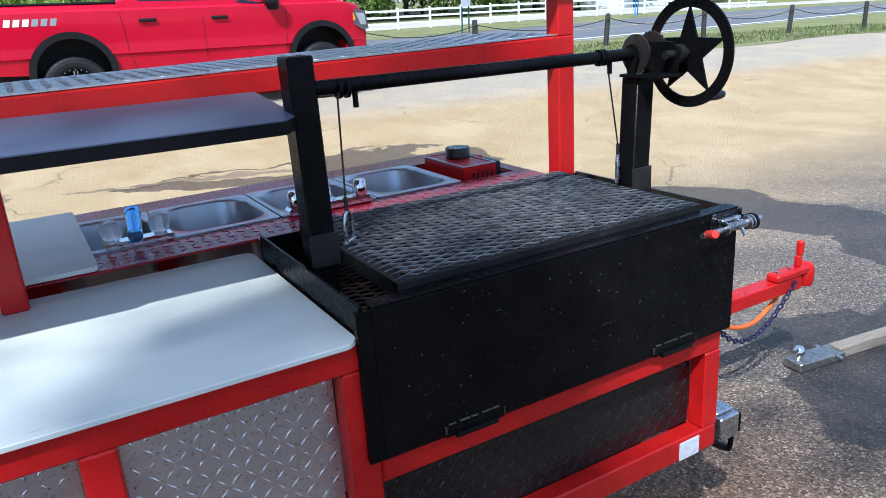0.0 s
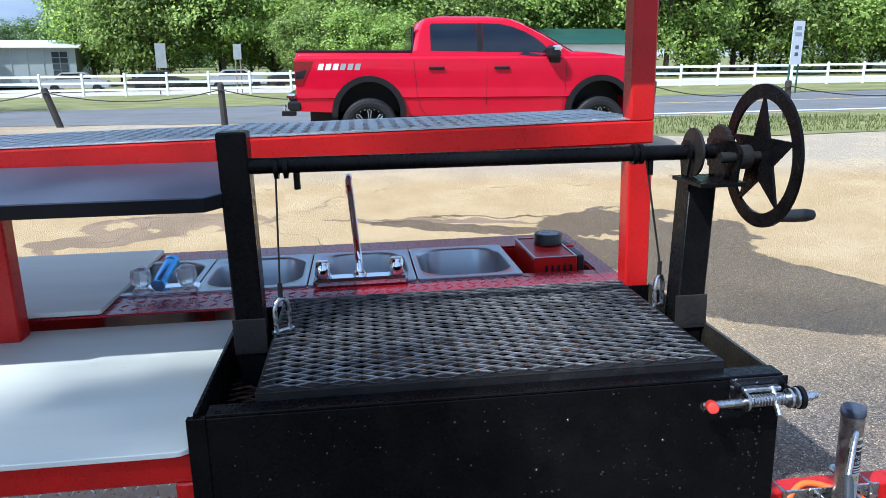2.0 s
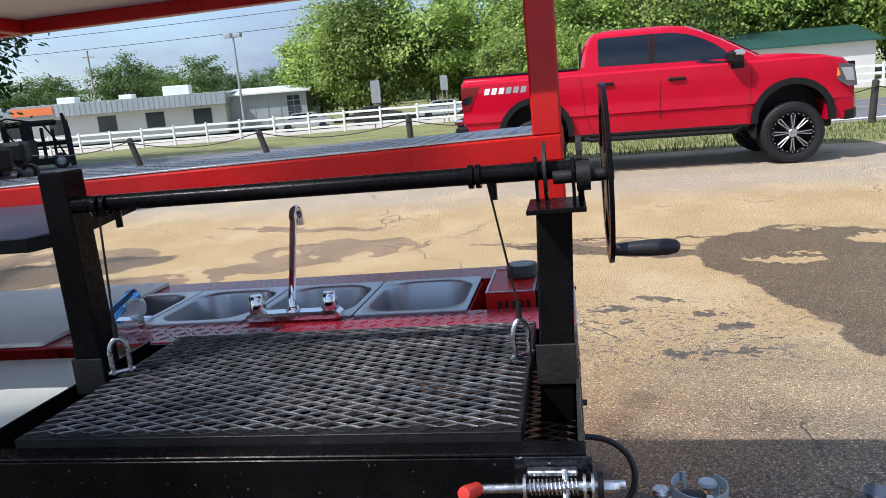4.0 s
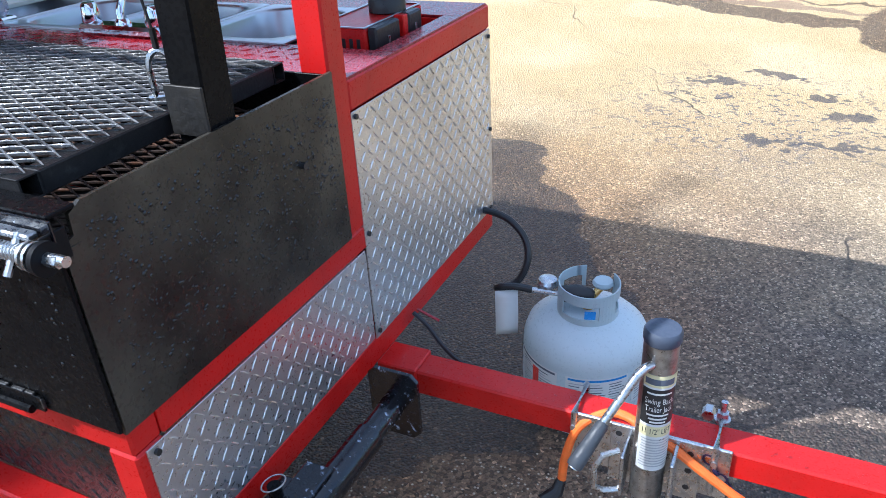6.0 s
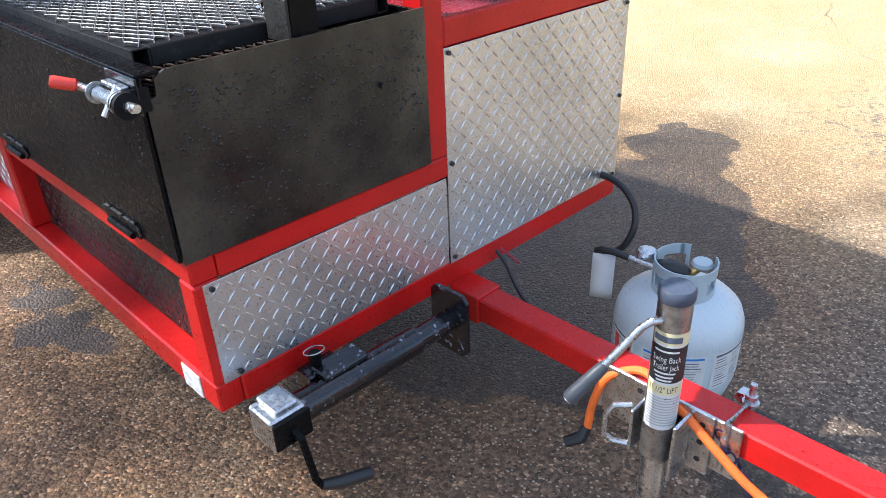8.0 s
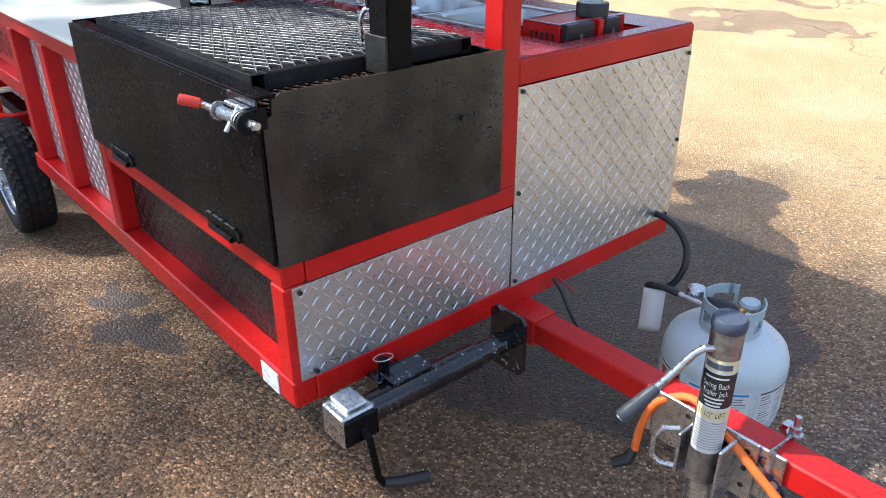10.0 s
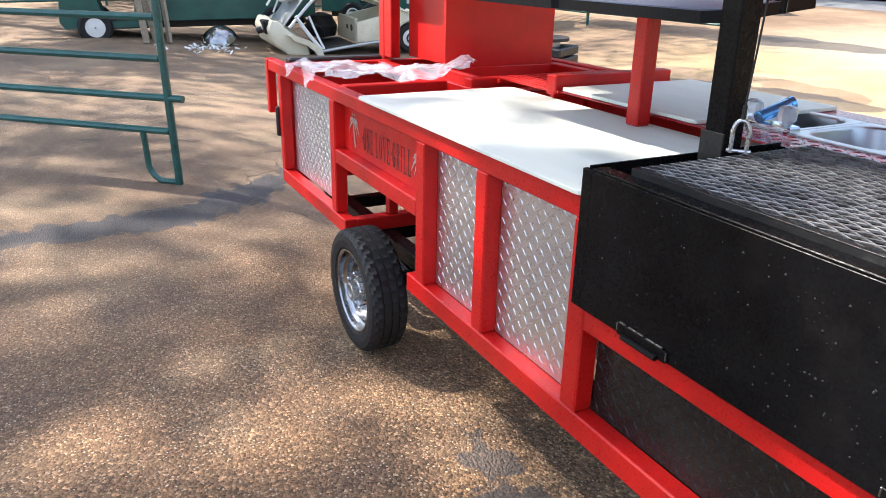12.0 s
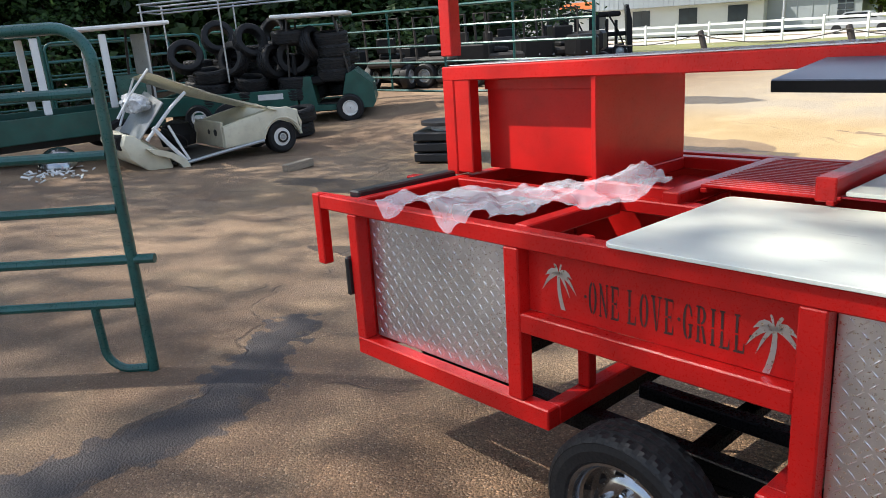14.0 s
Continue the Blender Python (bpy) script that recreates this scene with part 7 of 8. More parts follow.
# ---- white fence, bollards and signs ----
def fence_panel(length):
    f = new("white_fence")
    f.empty_display_size = 0.1
    part("post", box(bmesh.new(), -0.065, 0.065, -0.065, 0.065, -0.1, 1.33, 0.01), WHITE_PAINT, f)
    part("post_cap", lathe(bmesh.new(), [(0.095, 1.331), (0.095, 1.35), (0.01, 1.40)], (0, 0, 0), "z", 4), WHITE_PAINT, f, "", 0)
    for z in (0.42, 0.82, 1.22):
        part("rail", box(bmesh.new(), 0.066, length - 0.066, -0.02, 0.02, z - 0.07, z + 0.07, 0.005), WHITE_PAINT, f)
    return tagged(f, "white painted three-rail board fence along the grass bank", "fence", "white fence panels")


panel = fence_panel(2.44)
for k in range(-18, 32):
    x = -19.1 + 2.439 * k
    y = fence_y(x)
    m = Matrix.Translation((x, y, ground_height(x, y) + 0.02)) @ Matrix.Rotation(math.atan(-0.03), 4, "Z")
    if k == -18:
        panel.matrix_world = m
    else:
        copy_thing(panel, m)


def bollard(m, post_label="dark weathered wooden bollard carrying a chain"):
    b = new("bollard", make_mesh(lathe(bmesh.new(), [(0.075, -0.1), (0.072, 0.4), (0.07, 0.86), (0.062, 0.90), (0.02, 0.915)], (0, 0, 0), "z", 10), "bollard", POST_DARK))
    b.matrix_world = m
    return tagged(b, post_label, "bollard", "bollards along the verge")


B_X = [-17.0, -13.6, -10.2, -6.9, -3.5, -0.1, 3.2, 6.1, 9.3, 13.4, 17.0, 20.6, 24.2, 28.0, 32.0]
bpts = []
for k, bxp in enumerate(B_X):
    by = 15.55 - 0.085 * max(bxp - 6, 0)
    lean = -16 if bxp < -5 else (3 if k % 2 else -2)
    tall = 0.95 if bxp < -5 else 1.0
    bollard(pose(bxp, by, ground_height(bxp, by) - 0.02, 0, lean, 0) @ Matrix.Diagonal((1, 1, tall, 1)))
    tip = Vector((bxp + 0.8 * math.sin(radians(lean)), by - 0.09, ground_height(bxp, by) + 0.76 * math.cos(radians(lean))))
    bpts.append(tip)
for a, c in zip(bpts, bpts[1:]):
    run = [a.lerp(c, t) - Vector((0, 0, 0.22 * 4 * t * (1 - t))) for t in np.linspace(0, 1, 9)]
    ch = new("bollard_chain", make_mesh(pipe(bmesh.new(), run, 0.012, 5), "bollard_chain", POST_DARK))
    tagged(ch, "dark slack chain between two bollards", "chain", "bollard chains")


def road_sign(x, y, w, h, z, face, label, posts=1, post_mat=None, yaw=0, bars=()):
    s = thing("road_sign", pose(x, y, ground_height(x, y), 0, 0, yaw), label, "sign")
    bd = part("board", box(bmesh.new(), -w / 2, w / 2, -0.02, 0.0, z, z + h, 0.01), face, s)
    for k in range(posts):
        px = 0 if posts == 1 else (-w / 2 + 0.1 + k * (w - 0.2))
        part("pole", rod(bmesh.new(), (px, 0.03, -0.05), (px, 0.03, z + h * 0.9), 0.04, 8), post_mat or SIGN_BACK, s)
    for bz, bw, mat in bars:
        part("text_bar", box(bmesh.new(), -w * bw / 2, w * bw / 2, -0.026, -0.0205, z + h * bz, z + h * (bz + 0.08), 0), mat, s)
    return s


road_sign(22.4, 28.6, 0.85, 1.2, 1.65, SIGN_BLUE, "blue and white road information sign on a pole", 1, None, 35, ((0.62, 0.6, SIGN_WHITE), (0.5, 0.5, SIGN_WHITE), (0.18, 0.35, SIGN_WHITE)))
road_sign(19.8, 32.2, 0.85, 1.95, 1.3, SIGN_WHITE, "tall white notice board on two green posts", 2, ROOF_GREEN, 25, ((0.80, 0.5, SIGN_BACK), (0.66, 0.6, SIGN_BACK), (0.36, 0.3, LABEL_TEXT), (0.20, 0.3, LABEL_TEXT)))
road_sign(-12.7, 48.6, 0.65, 1.5, 1.65, SIGN_BACK, "grey road sign seen beyond the fence", 2, POST_DARK, 0)
road_sign(-7.95, 48.4, 0.5, 0.95, 2.1, SIGN_BACK, "small grey sign beyond the fence", 2, WOOD, 0)
road_sign(40, 49, 1.1, 1.2, 2.3, SIGN_BACK, "grey sign among the trees", 1, POST_DARK, 30)
road_sign(40, 40.5, 2.2, 1.1, 2.3, SIGN_WHITE, "white roadside board on two poles", 2, SIGN_BLUE, 40)


# ---- far buildings ----
def long_building(name, m, w, d, eave, ridge, wall, roof, label, windows=6, fascia=0.0, sign=None, door=False):
    b = thing(name, m, label, "building")
    part("wall", box(bmesh.new(), 0, w, 0, d, -0.6, eave, 0.02), wall, b)
    if fascia:
        part("fascia", box(bmesh.new(), -0.25, w + 0.25, -0.9, d + 0.2, eave, eave + fascia, 0.02), roof, b, "ribbed metal fascia")
        for k in range(int(w / 0.45)):
            part("fascia_rib", box(bmesh.new(), k * 0.45, k * 0.45 + 0.04, -0.925, -0.9, eave, eave + fascia, 0), roof, b)
    out = [(-0.5, eave + fascia), (d / 2, ridge), (d + 0.5, eave + fascia), (d + 0.5, eave + fascia - 0.12), (-0.5, eave + fascia - 0.12)]
    part("roof", prism(bmesh.new(), out, "x", -0.4, w + 0.4), ROOF_WHITE if fascia else roof, b)
    for k in range(windows):
        x0 = w * (k + 0.5) / windows - 0.8
        win = part("window", box(bmesh.new(), x0, x0 + 1.6, -0.05, 0.02, 0.40, 1.75, 0.01), WINDOW, b, "dark window")
        part("frame", box(bmesh.new(), x0 - 0.06, x0 + 1.66, -0.08, -0.01, 0.32, 0.40, 0.005), WHITE_PAINT, win)
        part("mullion", box(bmesh.new(), x0 + 0.77, x0 + 0.83, -0.07, -0.051, 0.40, 1.75, 0), WINDOW, win)
    if sign:
        part("sign_board", box(bmesh.new(), *sign, -0.98, -0.93, eave + 0.25, eave + fascia - 0.2, 0.02), CONE_SIGN, b, "orange sign board")
    return b


CONE_SIGN = shade("orange_sign", (0.75, 0.20, 0.06), 0.5, 0, 0.05, 3)
long_building("long_shop", pose(-66.5, 52.6, -0.6, 0, 0, 16), 37.5, 12, 2.0, 3.16, WALL_PALE, ROOF_GREY, "long low pale building with grey metal fascia and windows", 9, 1.1, (19.5, 23.0))
shop = bpy.data.objects["long_shop"]
for hx, hw, hh in ((22.0, 1.6, 0.55), (27.5, 1.2, 0.4), (31.5, 2.4, 0.85)):
    part("roof_unit", box(bmesh.new(), hx, hx + hw, 3.0, 4.4, 3.1, 3.15 + hh, 0.04), ROOF_WHITE, shop, "pale rooftop unit")
annex = long_building("metal_shed", pose(-31.2, 64.6, -0.6, 0, 0, 12), 7.5, 12, 2.7, 3.3, ROOF_GREY, ROOF_WHITE, "grey metal shed with a paned window", 0)
for k in range(6):
    part("wall_rib", box(bmesh.new(), k * 1.2 + 0.2, k * 1.2 + 0.26, -0.04, 0.0, -0.5, 2.6, 0), SIGN_BACK, annex)
for r in range(4):
    for c in range(2):
        part("pane", box(bmesh.new(), 5.7 + c * 0.62, 6.25 + c * 0.62, -0.06, 0.0, 0.35 + r * 0.5, 0.77 + r * 0.5, 0), WINDOW, annex)
long_building("green_roof_house", pose(-2.9, 58.0, -0.9, 0, 0, 3), 25.4, 9, 3.2, 4.45, WALL_PALE, ROOF_GREEN, "white building with a green metal roof", 3)
long_building("white_hut", pose(57.5, 60, -1.0, 0, 0, 25), 7, 5, 2.6, 3.3, ROOF_WHITE, ROOF_WHITE, "small white flat-roofed hut", 1)
long_building("white_hut", pose(70, 66, -0.8, 0, 0, 25), 9, 5, 2.6, 3.3, ROOF_WHITE, ROOF_WHITE, "white roadside trailer building", 2)
pole = thing("light_pole", pose(-27.5, 60, -0.4), "tall grey lamp pole with two floodlights", "street lamp")
part("mast", rod(bmesh.new(), (0, 0, -0.2), (0, 0, 7.3), 0.13, 10, 0.08), SIGN_BACK, pole)
for sgn in (-1, 1):
    part("lamp_head", box(bmesh.new(), sgn * 0.12, sgn * 0.75, -0.25, 0.25, 7.15, 7.5, 0.04), SIGN_BACK, pole)
for k, (px, py) in enumerate(((-75, 110),)):
    up = thing("utility_pole", pose(px, py, -1.2), "brown wooden utility pole with crossarm", "utility pole", "utility poles")
    part("mast", rod(bmesh.new(), (0, 0, -0.2), (0, 0, 12.5), 0.16, 8, 0.11), WOOD, up)
    part("crossarm", box(bmesh.new(), -1.1, 1.1, -0.06, 0.06, 11.4, 11.55, 0.01), WOOD, up)
for zz, nm in ((13.0, "upper"), (11.0, "lower")):
    wire = [Vector((-120, 100, zz)).lerp(Vector((30, 88, zz + 1)), t) - Vector((0, 0, 5 * t * (1 - t))) for t in np.linspace(0, 1, 16)]
    tagged(new("power_line", make_mesh(pipe(bmesh.new(), wire, 0.035, 4), "power_line", POST_DARK)), "thin dark overhead power line", "power line", "power lines")
for k, (cx, cy, mat) in enumerate(((-20.5, 56, SIGN_BACK), (-15, 57, POST_DARK), (-9.5, 57.5, SIGN_BACK), (-5, 58, POST_DARK))):
    c = thing("parked_car", pose(cx, cy, ground_height(cx, cy), 0, 0, 12), "distant parked car half hidden by the fence", "car", "distant parked cars")
    out = [(-2.1, 0.35), (-2.15, 0.85), (-1.5, 0.95), (-0.9, 1.42), (0.6, 1.45), (1.3, 0.98), (2.1, 0.85), (2.2, 0.4)]
    part("body", prism(bmesh.new(), out, "y", -0.85, 0.85), mat, c)
    part("glass", prism(bmesh.new(), [(-1.3, 0.98), (-0.82, 1.36), (0.55, 1.38), (1.1, 1.0)], "y", -0.86, 0.86), DARK_GLASS, c)
    for wx in (-1.35, 1.4):
        part("wheel", rod(bmesh.new(), (wx, -0.88, 0.32), (wx, 0.88, 0.32), 0.32, 16), RUBBER, c)


# ---- belt of trees ----
def crown_mesh(seed, rx, ry, rz, clumps, per, leaf, name, hollow=0.55, mat=None):
    rnd = np.random.RandomState(seed)
    verts, faces = [], []
    n = 0
    for _ in range(clumps):
        d = rnd.normal(size=3)
        d /= np.linalg.norm(d)
        rad = hollow + (1 - hollow) * rnd.rand() ** 0.6
        lump = 1 + 0.28 * math.sin(3.1 * d[0] + seed) * math.cos(2.7 * d[1] + 1.3 * seed) + 0.15 * math.sin(5 * d[2] + seed)
        c = d * np.array([rx, ry, rz]) * rad * lump
        size = 0.165 * min(rx, rz) * (0.6 + 0.8 * rnd.rand())
        for _ in range(per):
            o = rnd.normal(size=3) * size * np.array([1, 1, 0.65])
            p = c + o
            face = 0.75 * d + np.array([0, 0, 0.65]) + 0.45 * rnd.normal(size=3)
            u = np.cross(face, rnd.normal(size=3))
            u /= np.linalg.norm(u) + 1e-9
            w = np.cross(face, u)
            w /= np.linalg.norm(w) + 1e-9
            s = leaf * (0.6 + 0.8 * rnd.rand())
            tip = p + u * s
            verts += [p - u * s * 0.8, p + w * s * 0.5, tip, p - w * s * 0.5]
            faces.append((n, n + 1, n + 2, n + 3))
            n += 4
    me = bpy.data.meshes.new(name)
    me.from_pydata([tuple(v) for v in verts], [], faces)
    me.materials.append(mat or LEAF)
    return me


def tree(m, height, seed, rx, rz, mat=None, clumps=96, per=126, leaf=0.165, label="leafy green deciduous tree with a dense crown", trunk_h=0.35, group="belt of trees"):
    t = thing("tree", m, label, "tree", group)
    rnd = random.Random(seed)
    base = height * trunk_h
    bm = pipe(bmesh.new(), [(0, 0, -0.3), (0.05, 0.03, base * 0.5), (0.1, -0.05, base), (0.0, 0.0, height * 0.72)], [0.22, 0.17, 0.13, 0.04], 8)
    for k in range(7):
        a = 2 * math.pi * k / 7 + rnd.random()
        z0 = base * (0.75 + 0.5 * rnd.random())
        ln = rx * (0.6 + 0.3 * rnd.random())
        pipe(bm, [(0.05, 0, z0), (0.5 * ln * math.cos(a), 0.5 * ln * math.sin(a), z0 + 0.25 * height * 0.5), (ln * math.cos(a), ln * math.sin(a), z0 + 0.4 * height * 0.6)], [0.09, 0.05, 0.015], 5)
    part("trunk", bm, BARK, t)
    cr = new("crown", crown_mesh(seed, rx, rx, rz, clumps, per, leaf, "crown", mat=mat))
    cr.parent = t
    cr.location = (0, 0, height - rz * 0.95)
    return t


protos = [tree(pose(2, 62, -1), 9.5, 1, 3.6, 4.2), tree(pose(12, 70, -1), 11.5, 2, 3.8, 5.2), tree(pose(-2, 60, -1), 10, 3, 4.2, 4.4), tree(pose(8, 62, -1), 12.5, 4, 4.0, 5.8), tree(pose(-19, 76, -1), 11, 5, 3.6, 5.0, LEAF_MID, 80, 46, 0.24), tree(pose(20, 74, -1), 12.5, 6, 3.4, 6.0, LEAF_MID, 80, 46, 0.24)]
rnd = random.Random(21)
for k in range(57):
    x = -23 + k * 1.9 + rnd.uniform(-1, 1)
    y = (60.5 if x > -8 else 68) + 0.12 * x + rnd.uniform(-2.5, 8)
    if -8 < x < 26:
        y = max(y, 70.5) + 0.1 * x
    s = rnd.uniform(0.85, 1.2) * (0.92 if x < 6 else 1.15)
    copy_thing(protos[k % 4], Matrix.Translation((x, y, -0.9)) @ Matrix.Rotation(rnd.uniform(0, 6.28), 4, "Z") @ Matrix.Diagonal((s, s, s, 1)))
for k in range(26):
    x = -4 + k * 4.4 + rnd.uniform(-1.5, 1.5)
    y = 82 + rnd.uniform(-5, 10)
    s = rnd.uniform(1.3, 1.7) * (0.75 + 0.25 * min(1, max(0, (x + 4) / 25)))
    copy_thing(protos[(k * 5) % 6], Matrix.Translation((x, y, -0.6 + 0.05 * max(0, x))) @ Matrix.Rotation(rnd.uniform(0, 6.28), 4, "Z") @ Matrix.Diagonal((s, s, s, 1)))
for k in range(30):
    x = -120 + k * 3.6 + rnd.uniform(-1.5, 1.5)
    y = 118 + rnd.uniform(-14, 25) + 0.3 * abs(x + 60)
    s = rnd.uniform(0.65, 1.0)
    copy_thing(protos[4 + k % 2], Matrix.Translation((x, y, -1.4)) @ Matrix.Rotation(rnd.uniform(0, 6.28), 4, "Z") @ Matrix.Diagonal((s, s, s, 1)))
for k in range(26):
    x = -165 + k * 6.0 + rnd.uniform(-2.5, 2.5)
    y = 172 + rnd.uniform(-10, 20)
    s = rnd.uniform(1.0, 1.45)
    copy_thing(protos[4 + k % 2], Matrix.Translation((x, y, -3.2)) @ Matrix.Rotation(rnd.uniform(0, 6.28), 4, "Z") @ Matrix.Diagonal((s * 1.35, s * 1.35, s * 0.9, 1)))
for k in range(22):
    x = 70 + k * 4.0 + rnd.uniform(-1.5, 1.5)
    y = 84 - 0.25 * (x - 70) + rnd.uniform(-5, 9)
    s = rnd.uniform(1.0, 1.35)
    copy_thing(protos[k % 6], Matrix.Translation((x, y, -1.2)) @ Matrix.Rotation(rnd.uniform(0, 6.28), 4, "Z") @ Matrix.Diagonal((s, s, s, 1)))
for x, y, s in ((-0.9, 54.6, 0.62), (2.2, 55.0, 0.60), (-4.2, 55.5, 0.66), (5.0, 55.4, 0.5)):
    copy_thing(protos[0], Matrix.Translation((x, y, -1.1)) @ Matrix.Rotation(x, 4, "Z") @ Matrix.Diagonal((s, s, s, 1)))


# ---- green gate panel ----
gate = thing("yard_gate", pose(-4.40, -0.365, -0.01, 0, 0, 226), "dark green tubular steel yard gate panel with rounded corner", "gate")
GH = [1.50, 1.245, 0.99, 0.76, 0.535, 0.335]
GL = 3.4
top = [(0, 0, 0.0), (0, 0, 1.36)] + arc((0.14, 0, 1.36), 0.14, 180, 90, 6) + [(GL - 0.14, 0, 1.50)] + arc((GL - 0.14, 0, 1.36), 0.14, 90, 0, 6) + [(GL, 0, 0.0)]
part("outer_tube", pipe(bmesh.new(), top, 0.024, 12), GATE_GREEN, gate)
for k, z in enumerate(GH[1:]):
    x0 = -0.10 if k == 3 else 0.02
    part("bar", pipe(bmesh.new(), [(x0, 0, z), (GL - 0.02, 0, z)], 0.021, 10), GATE_GREEN, gate)
part("foot_loop", pipe(bmesh.new(), [(0.21, 0, 0.335), (0.205, 0, 0.16)] + arc((0.095, 0, 0.13), 0.11, 0, -80, 6) + [(0.02, 0, 0.024)], 0.019, 10), GATE_GREEN, gate)
part("foot_loop", pipe(bmesh.new(), [(GL - 0.21, 0, 0.335), (GL - 0.205, 0, 0.16)] + arc((GL - 0.095, 0, 0.13), 0.11, 180, 260, 6) + [(GL - 0.02, 0, 0.024)], 0.019, 10), GATE_GREEN, gate)


def pen_panel(m, w=3.0, h=1.75):
    p = thing("pen_panel", m, "green tubular livestock panel of a pen", "pen panel", "livestock panels")
    top = [(0, 0, 0.0), (0, 0, h - 0.15)] + arc((0.15, 0, h - 0.15), 0.15, 180, 90, 4) + [(w - 0.15, 0, h)] + arc((w - 0.15, 0, h - 0.15), 0.15, 90, 0, 4) + [(w, 0, 0.0)]
    part("outer_tube", pipe(bmesh.new(), top, 0.028, 8), GATE_GREEN, p)
    for z in (0.25, 0.5, 0.78, 1.08, 1.40):
        part("bar", pipe(bmesh.new(), [(0, 0, z), (w, 0, z)], 0.024, 6), GATE_GREEN, p)
    part("stile", pipe(bmesh.new(), [(w / 2, 0, 0.25), (w / 2, 0, h)], 0.022, 6), GATE_GREEN, p)
    return p


pen = pen_panel(pose(-11.45, 8.15, ground_height(0, 8.15), 0, 0, 9))
for x, y, a in ((-14.45, 7.95, 4), (-16.6, 5.95, 43), (-16.9, 2.9, 84), (-17.1, -0.15, 86), (-17.3, -3.2, 86), (-20.0, 3.5, 82), (-19.7, 0.4, 85)):
    copy_thing(pen, pose(x, y, ground_height(x, y), 0, 0, a))


# ---- carts and tyres ----
def small_wheel(parent, x, y, r, mat=WHITE_PAINT, name="wheel"):
    w = part(name, lathe(bmesh.new(), [(r * 0.55, -0.07), (r * 0.62, -0.10), (r * 0.85, -0.105), (r * 0.97, -0.08), (r, -0.03), (r, 0.03), (r * 0.97, 0.08), (r * 0.85, 0.105), (r * 0.62, 0.10), (r * 0.55, 0.07)], (x, y, r), "y", 24, True), RUBBER, parent, "black cart tyre")
    part("rim", lathe(bmesh.new(), [(r * 0.56, -0.075), (r * 0.5, -0.085), (r * 0.42, -0.05), (r * 0.22, -0.055), (r * 0.2, -0.09), (r * 0.05, -0.095), (r * 0.05, 0.09), (r * 0.56, 0.075)], (x, y, r), "y", 20, cap=False), mat, w, "pale steel rim")
    return w


def utility_cart(m, label):
    """A green flat-bed cart; front towards local +x, about 3.2 m long."""
    c = thing("utility_cart", m, label, "utility cart", "green utility carts")
    part("bed_side", box(bmesh.new(), -2.1, 0.35, -0.66, -0.62, 0.32, 0.66, 0.01), CART_GREEN, c, "green sheet-metal bed side")
    part("bed_side", box(bmesh.new(), -2.1, 0.35, 0.62, 0.66, 0.32, 0.66, 0.01), CART_GREEN, c)
    part("tail_board", box(bmesh.new(), -2.12, -2.08, -0.62, 0.62, 0.32, 0.66, 0.01), CART_GREEN, c)
    part("bed_floor", box(bmesh.new(), -2.08, 0.35, -0.62, 0.62, 0.36, 0.42, 0.01), POST_DARK, c)
    part("under_frame", box(bmesh.new(), -2.0, 1.4, -0.4, 0.4, 0.20, 0.355, 0.01), POST_DARK, c)
    out = [(0.38, 0.24), (0.38, 0.50), (0.50, 0.86), (0.62, 0.86), (0.70, 0.34), (1.12, 0.32), (1.26, 0.86), (1.42, 0.92), (1.72, 0.66), (1.76, 0.34), (1.70, 0.24)]
    part("front_body", prism(bmesh.new(), out, "y", -0.62, 0.62), CART_GREEN, c, "green moulded front body")
    part("seat", box(bmesh.new(), 0.36, 0.86, -0.55, 0.55, 0.70, 0.84, 0.04), TRIM_BLACK, c, "black vinyl seat")
    part("seat_back", box(bmesh.new(), 0.30, 0.38, -0.55, 0.55, 0.88, 1.25, 0.04), TRIM_BLACK, c)
    for xx, top in ((0.24, 0.30), (1.32, 1.12)):
        for sgn in (-1, 1):
            part("roof_post", pipe(bmesh.new(), [(xx, sgn * 0.58, 0.85), (top, sgn * 0.56, 1.88)], 0.02, 6), POST_DARK, c)
    part("roof", box(bmesh.new(), 0.02, 1.40, -0.64, 0.64, 1.88, 1.95, 0.03), ROOF_WHITE, c, "white plastic roof")
    part("steering_wheel", pipe(bmesh.new(), [(1.02 + 0.08 * math.sin(a), -0.28 + 0.17 * math.cos(a), 1.06 + 0.15 * math.sin(a)) for a in np.linspace(0, 2 * math.pi, 16, endpoint=False)], 0.013, 6, closed=True), TRIM_BLACK, c)
    part("number_bar", box(bmesh.new(), -0.35, 0.10, -0.668, -0.661, 0.50, 0.60, 0), LABEL, c, "pale lettered sticker")
    for xx in (-1.45, 1.28):
        for sgn in (-1, 1):
            small_wheel(c, xx, sgn * 0.60, 0.255)
    return c


cart_b = utility_cart(pose(-13.7, 6.0, ground_height(-13.7, 6.0), 0, 0, 50), "dark green utility cart with a white roof, loaded with old tyres")
cart_a = utility_cart(pose(-13.1, 1.05, ground_height(0, 1.05), 0, 0, -95), "dark green flat-bed utility cart with a long white roof")
part("windscreen", box(bmesh.new(), 1.28, 1.31, -0.52, 0.52, 1.05, 1.70, 0.01, Matrix.Rotation(radians(-4), 4, "Y")), LAMP_GLASS, cart_b, "dull plastic windscreen")
part("roof", box(bmesh.new(), -2.45, -0.45, -0.66, 0.66, 1.70, 1.76, 0.02, Matrix.Rotation(radians(1.5), 4, "Y")), ROOF_WHITE, cart_a, "long white plastic roof")
part("rear_panel", box(bmesh.new(), -2.06, -2.02, -0.10, 0.60, 0.66, 1.66, 0.01), SIGN_BACK, cart_a, "dark grey upright panel")
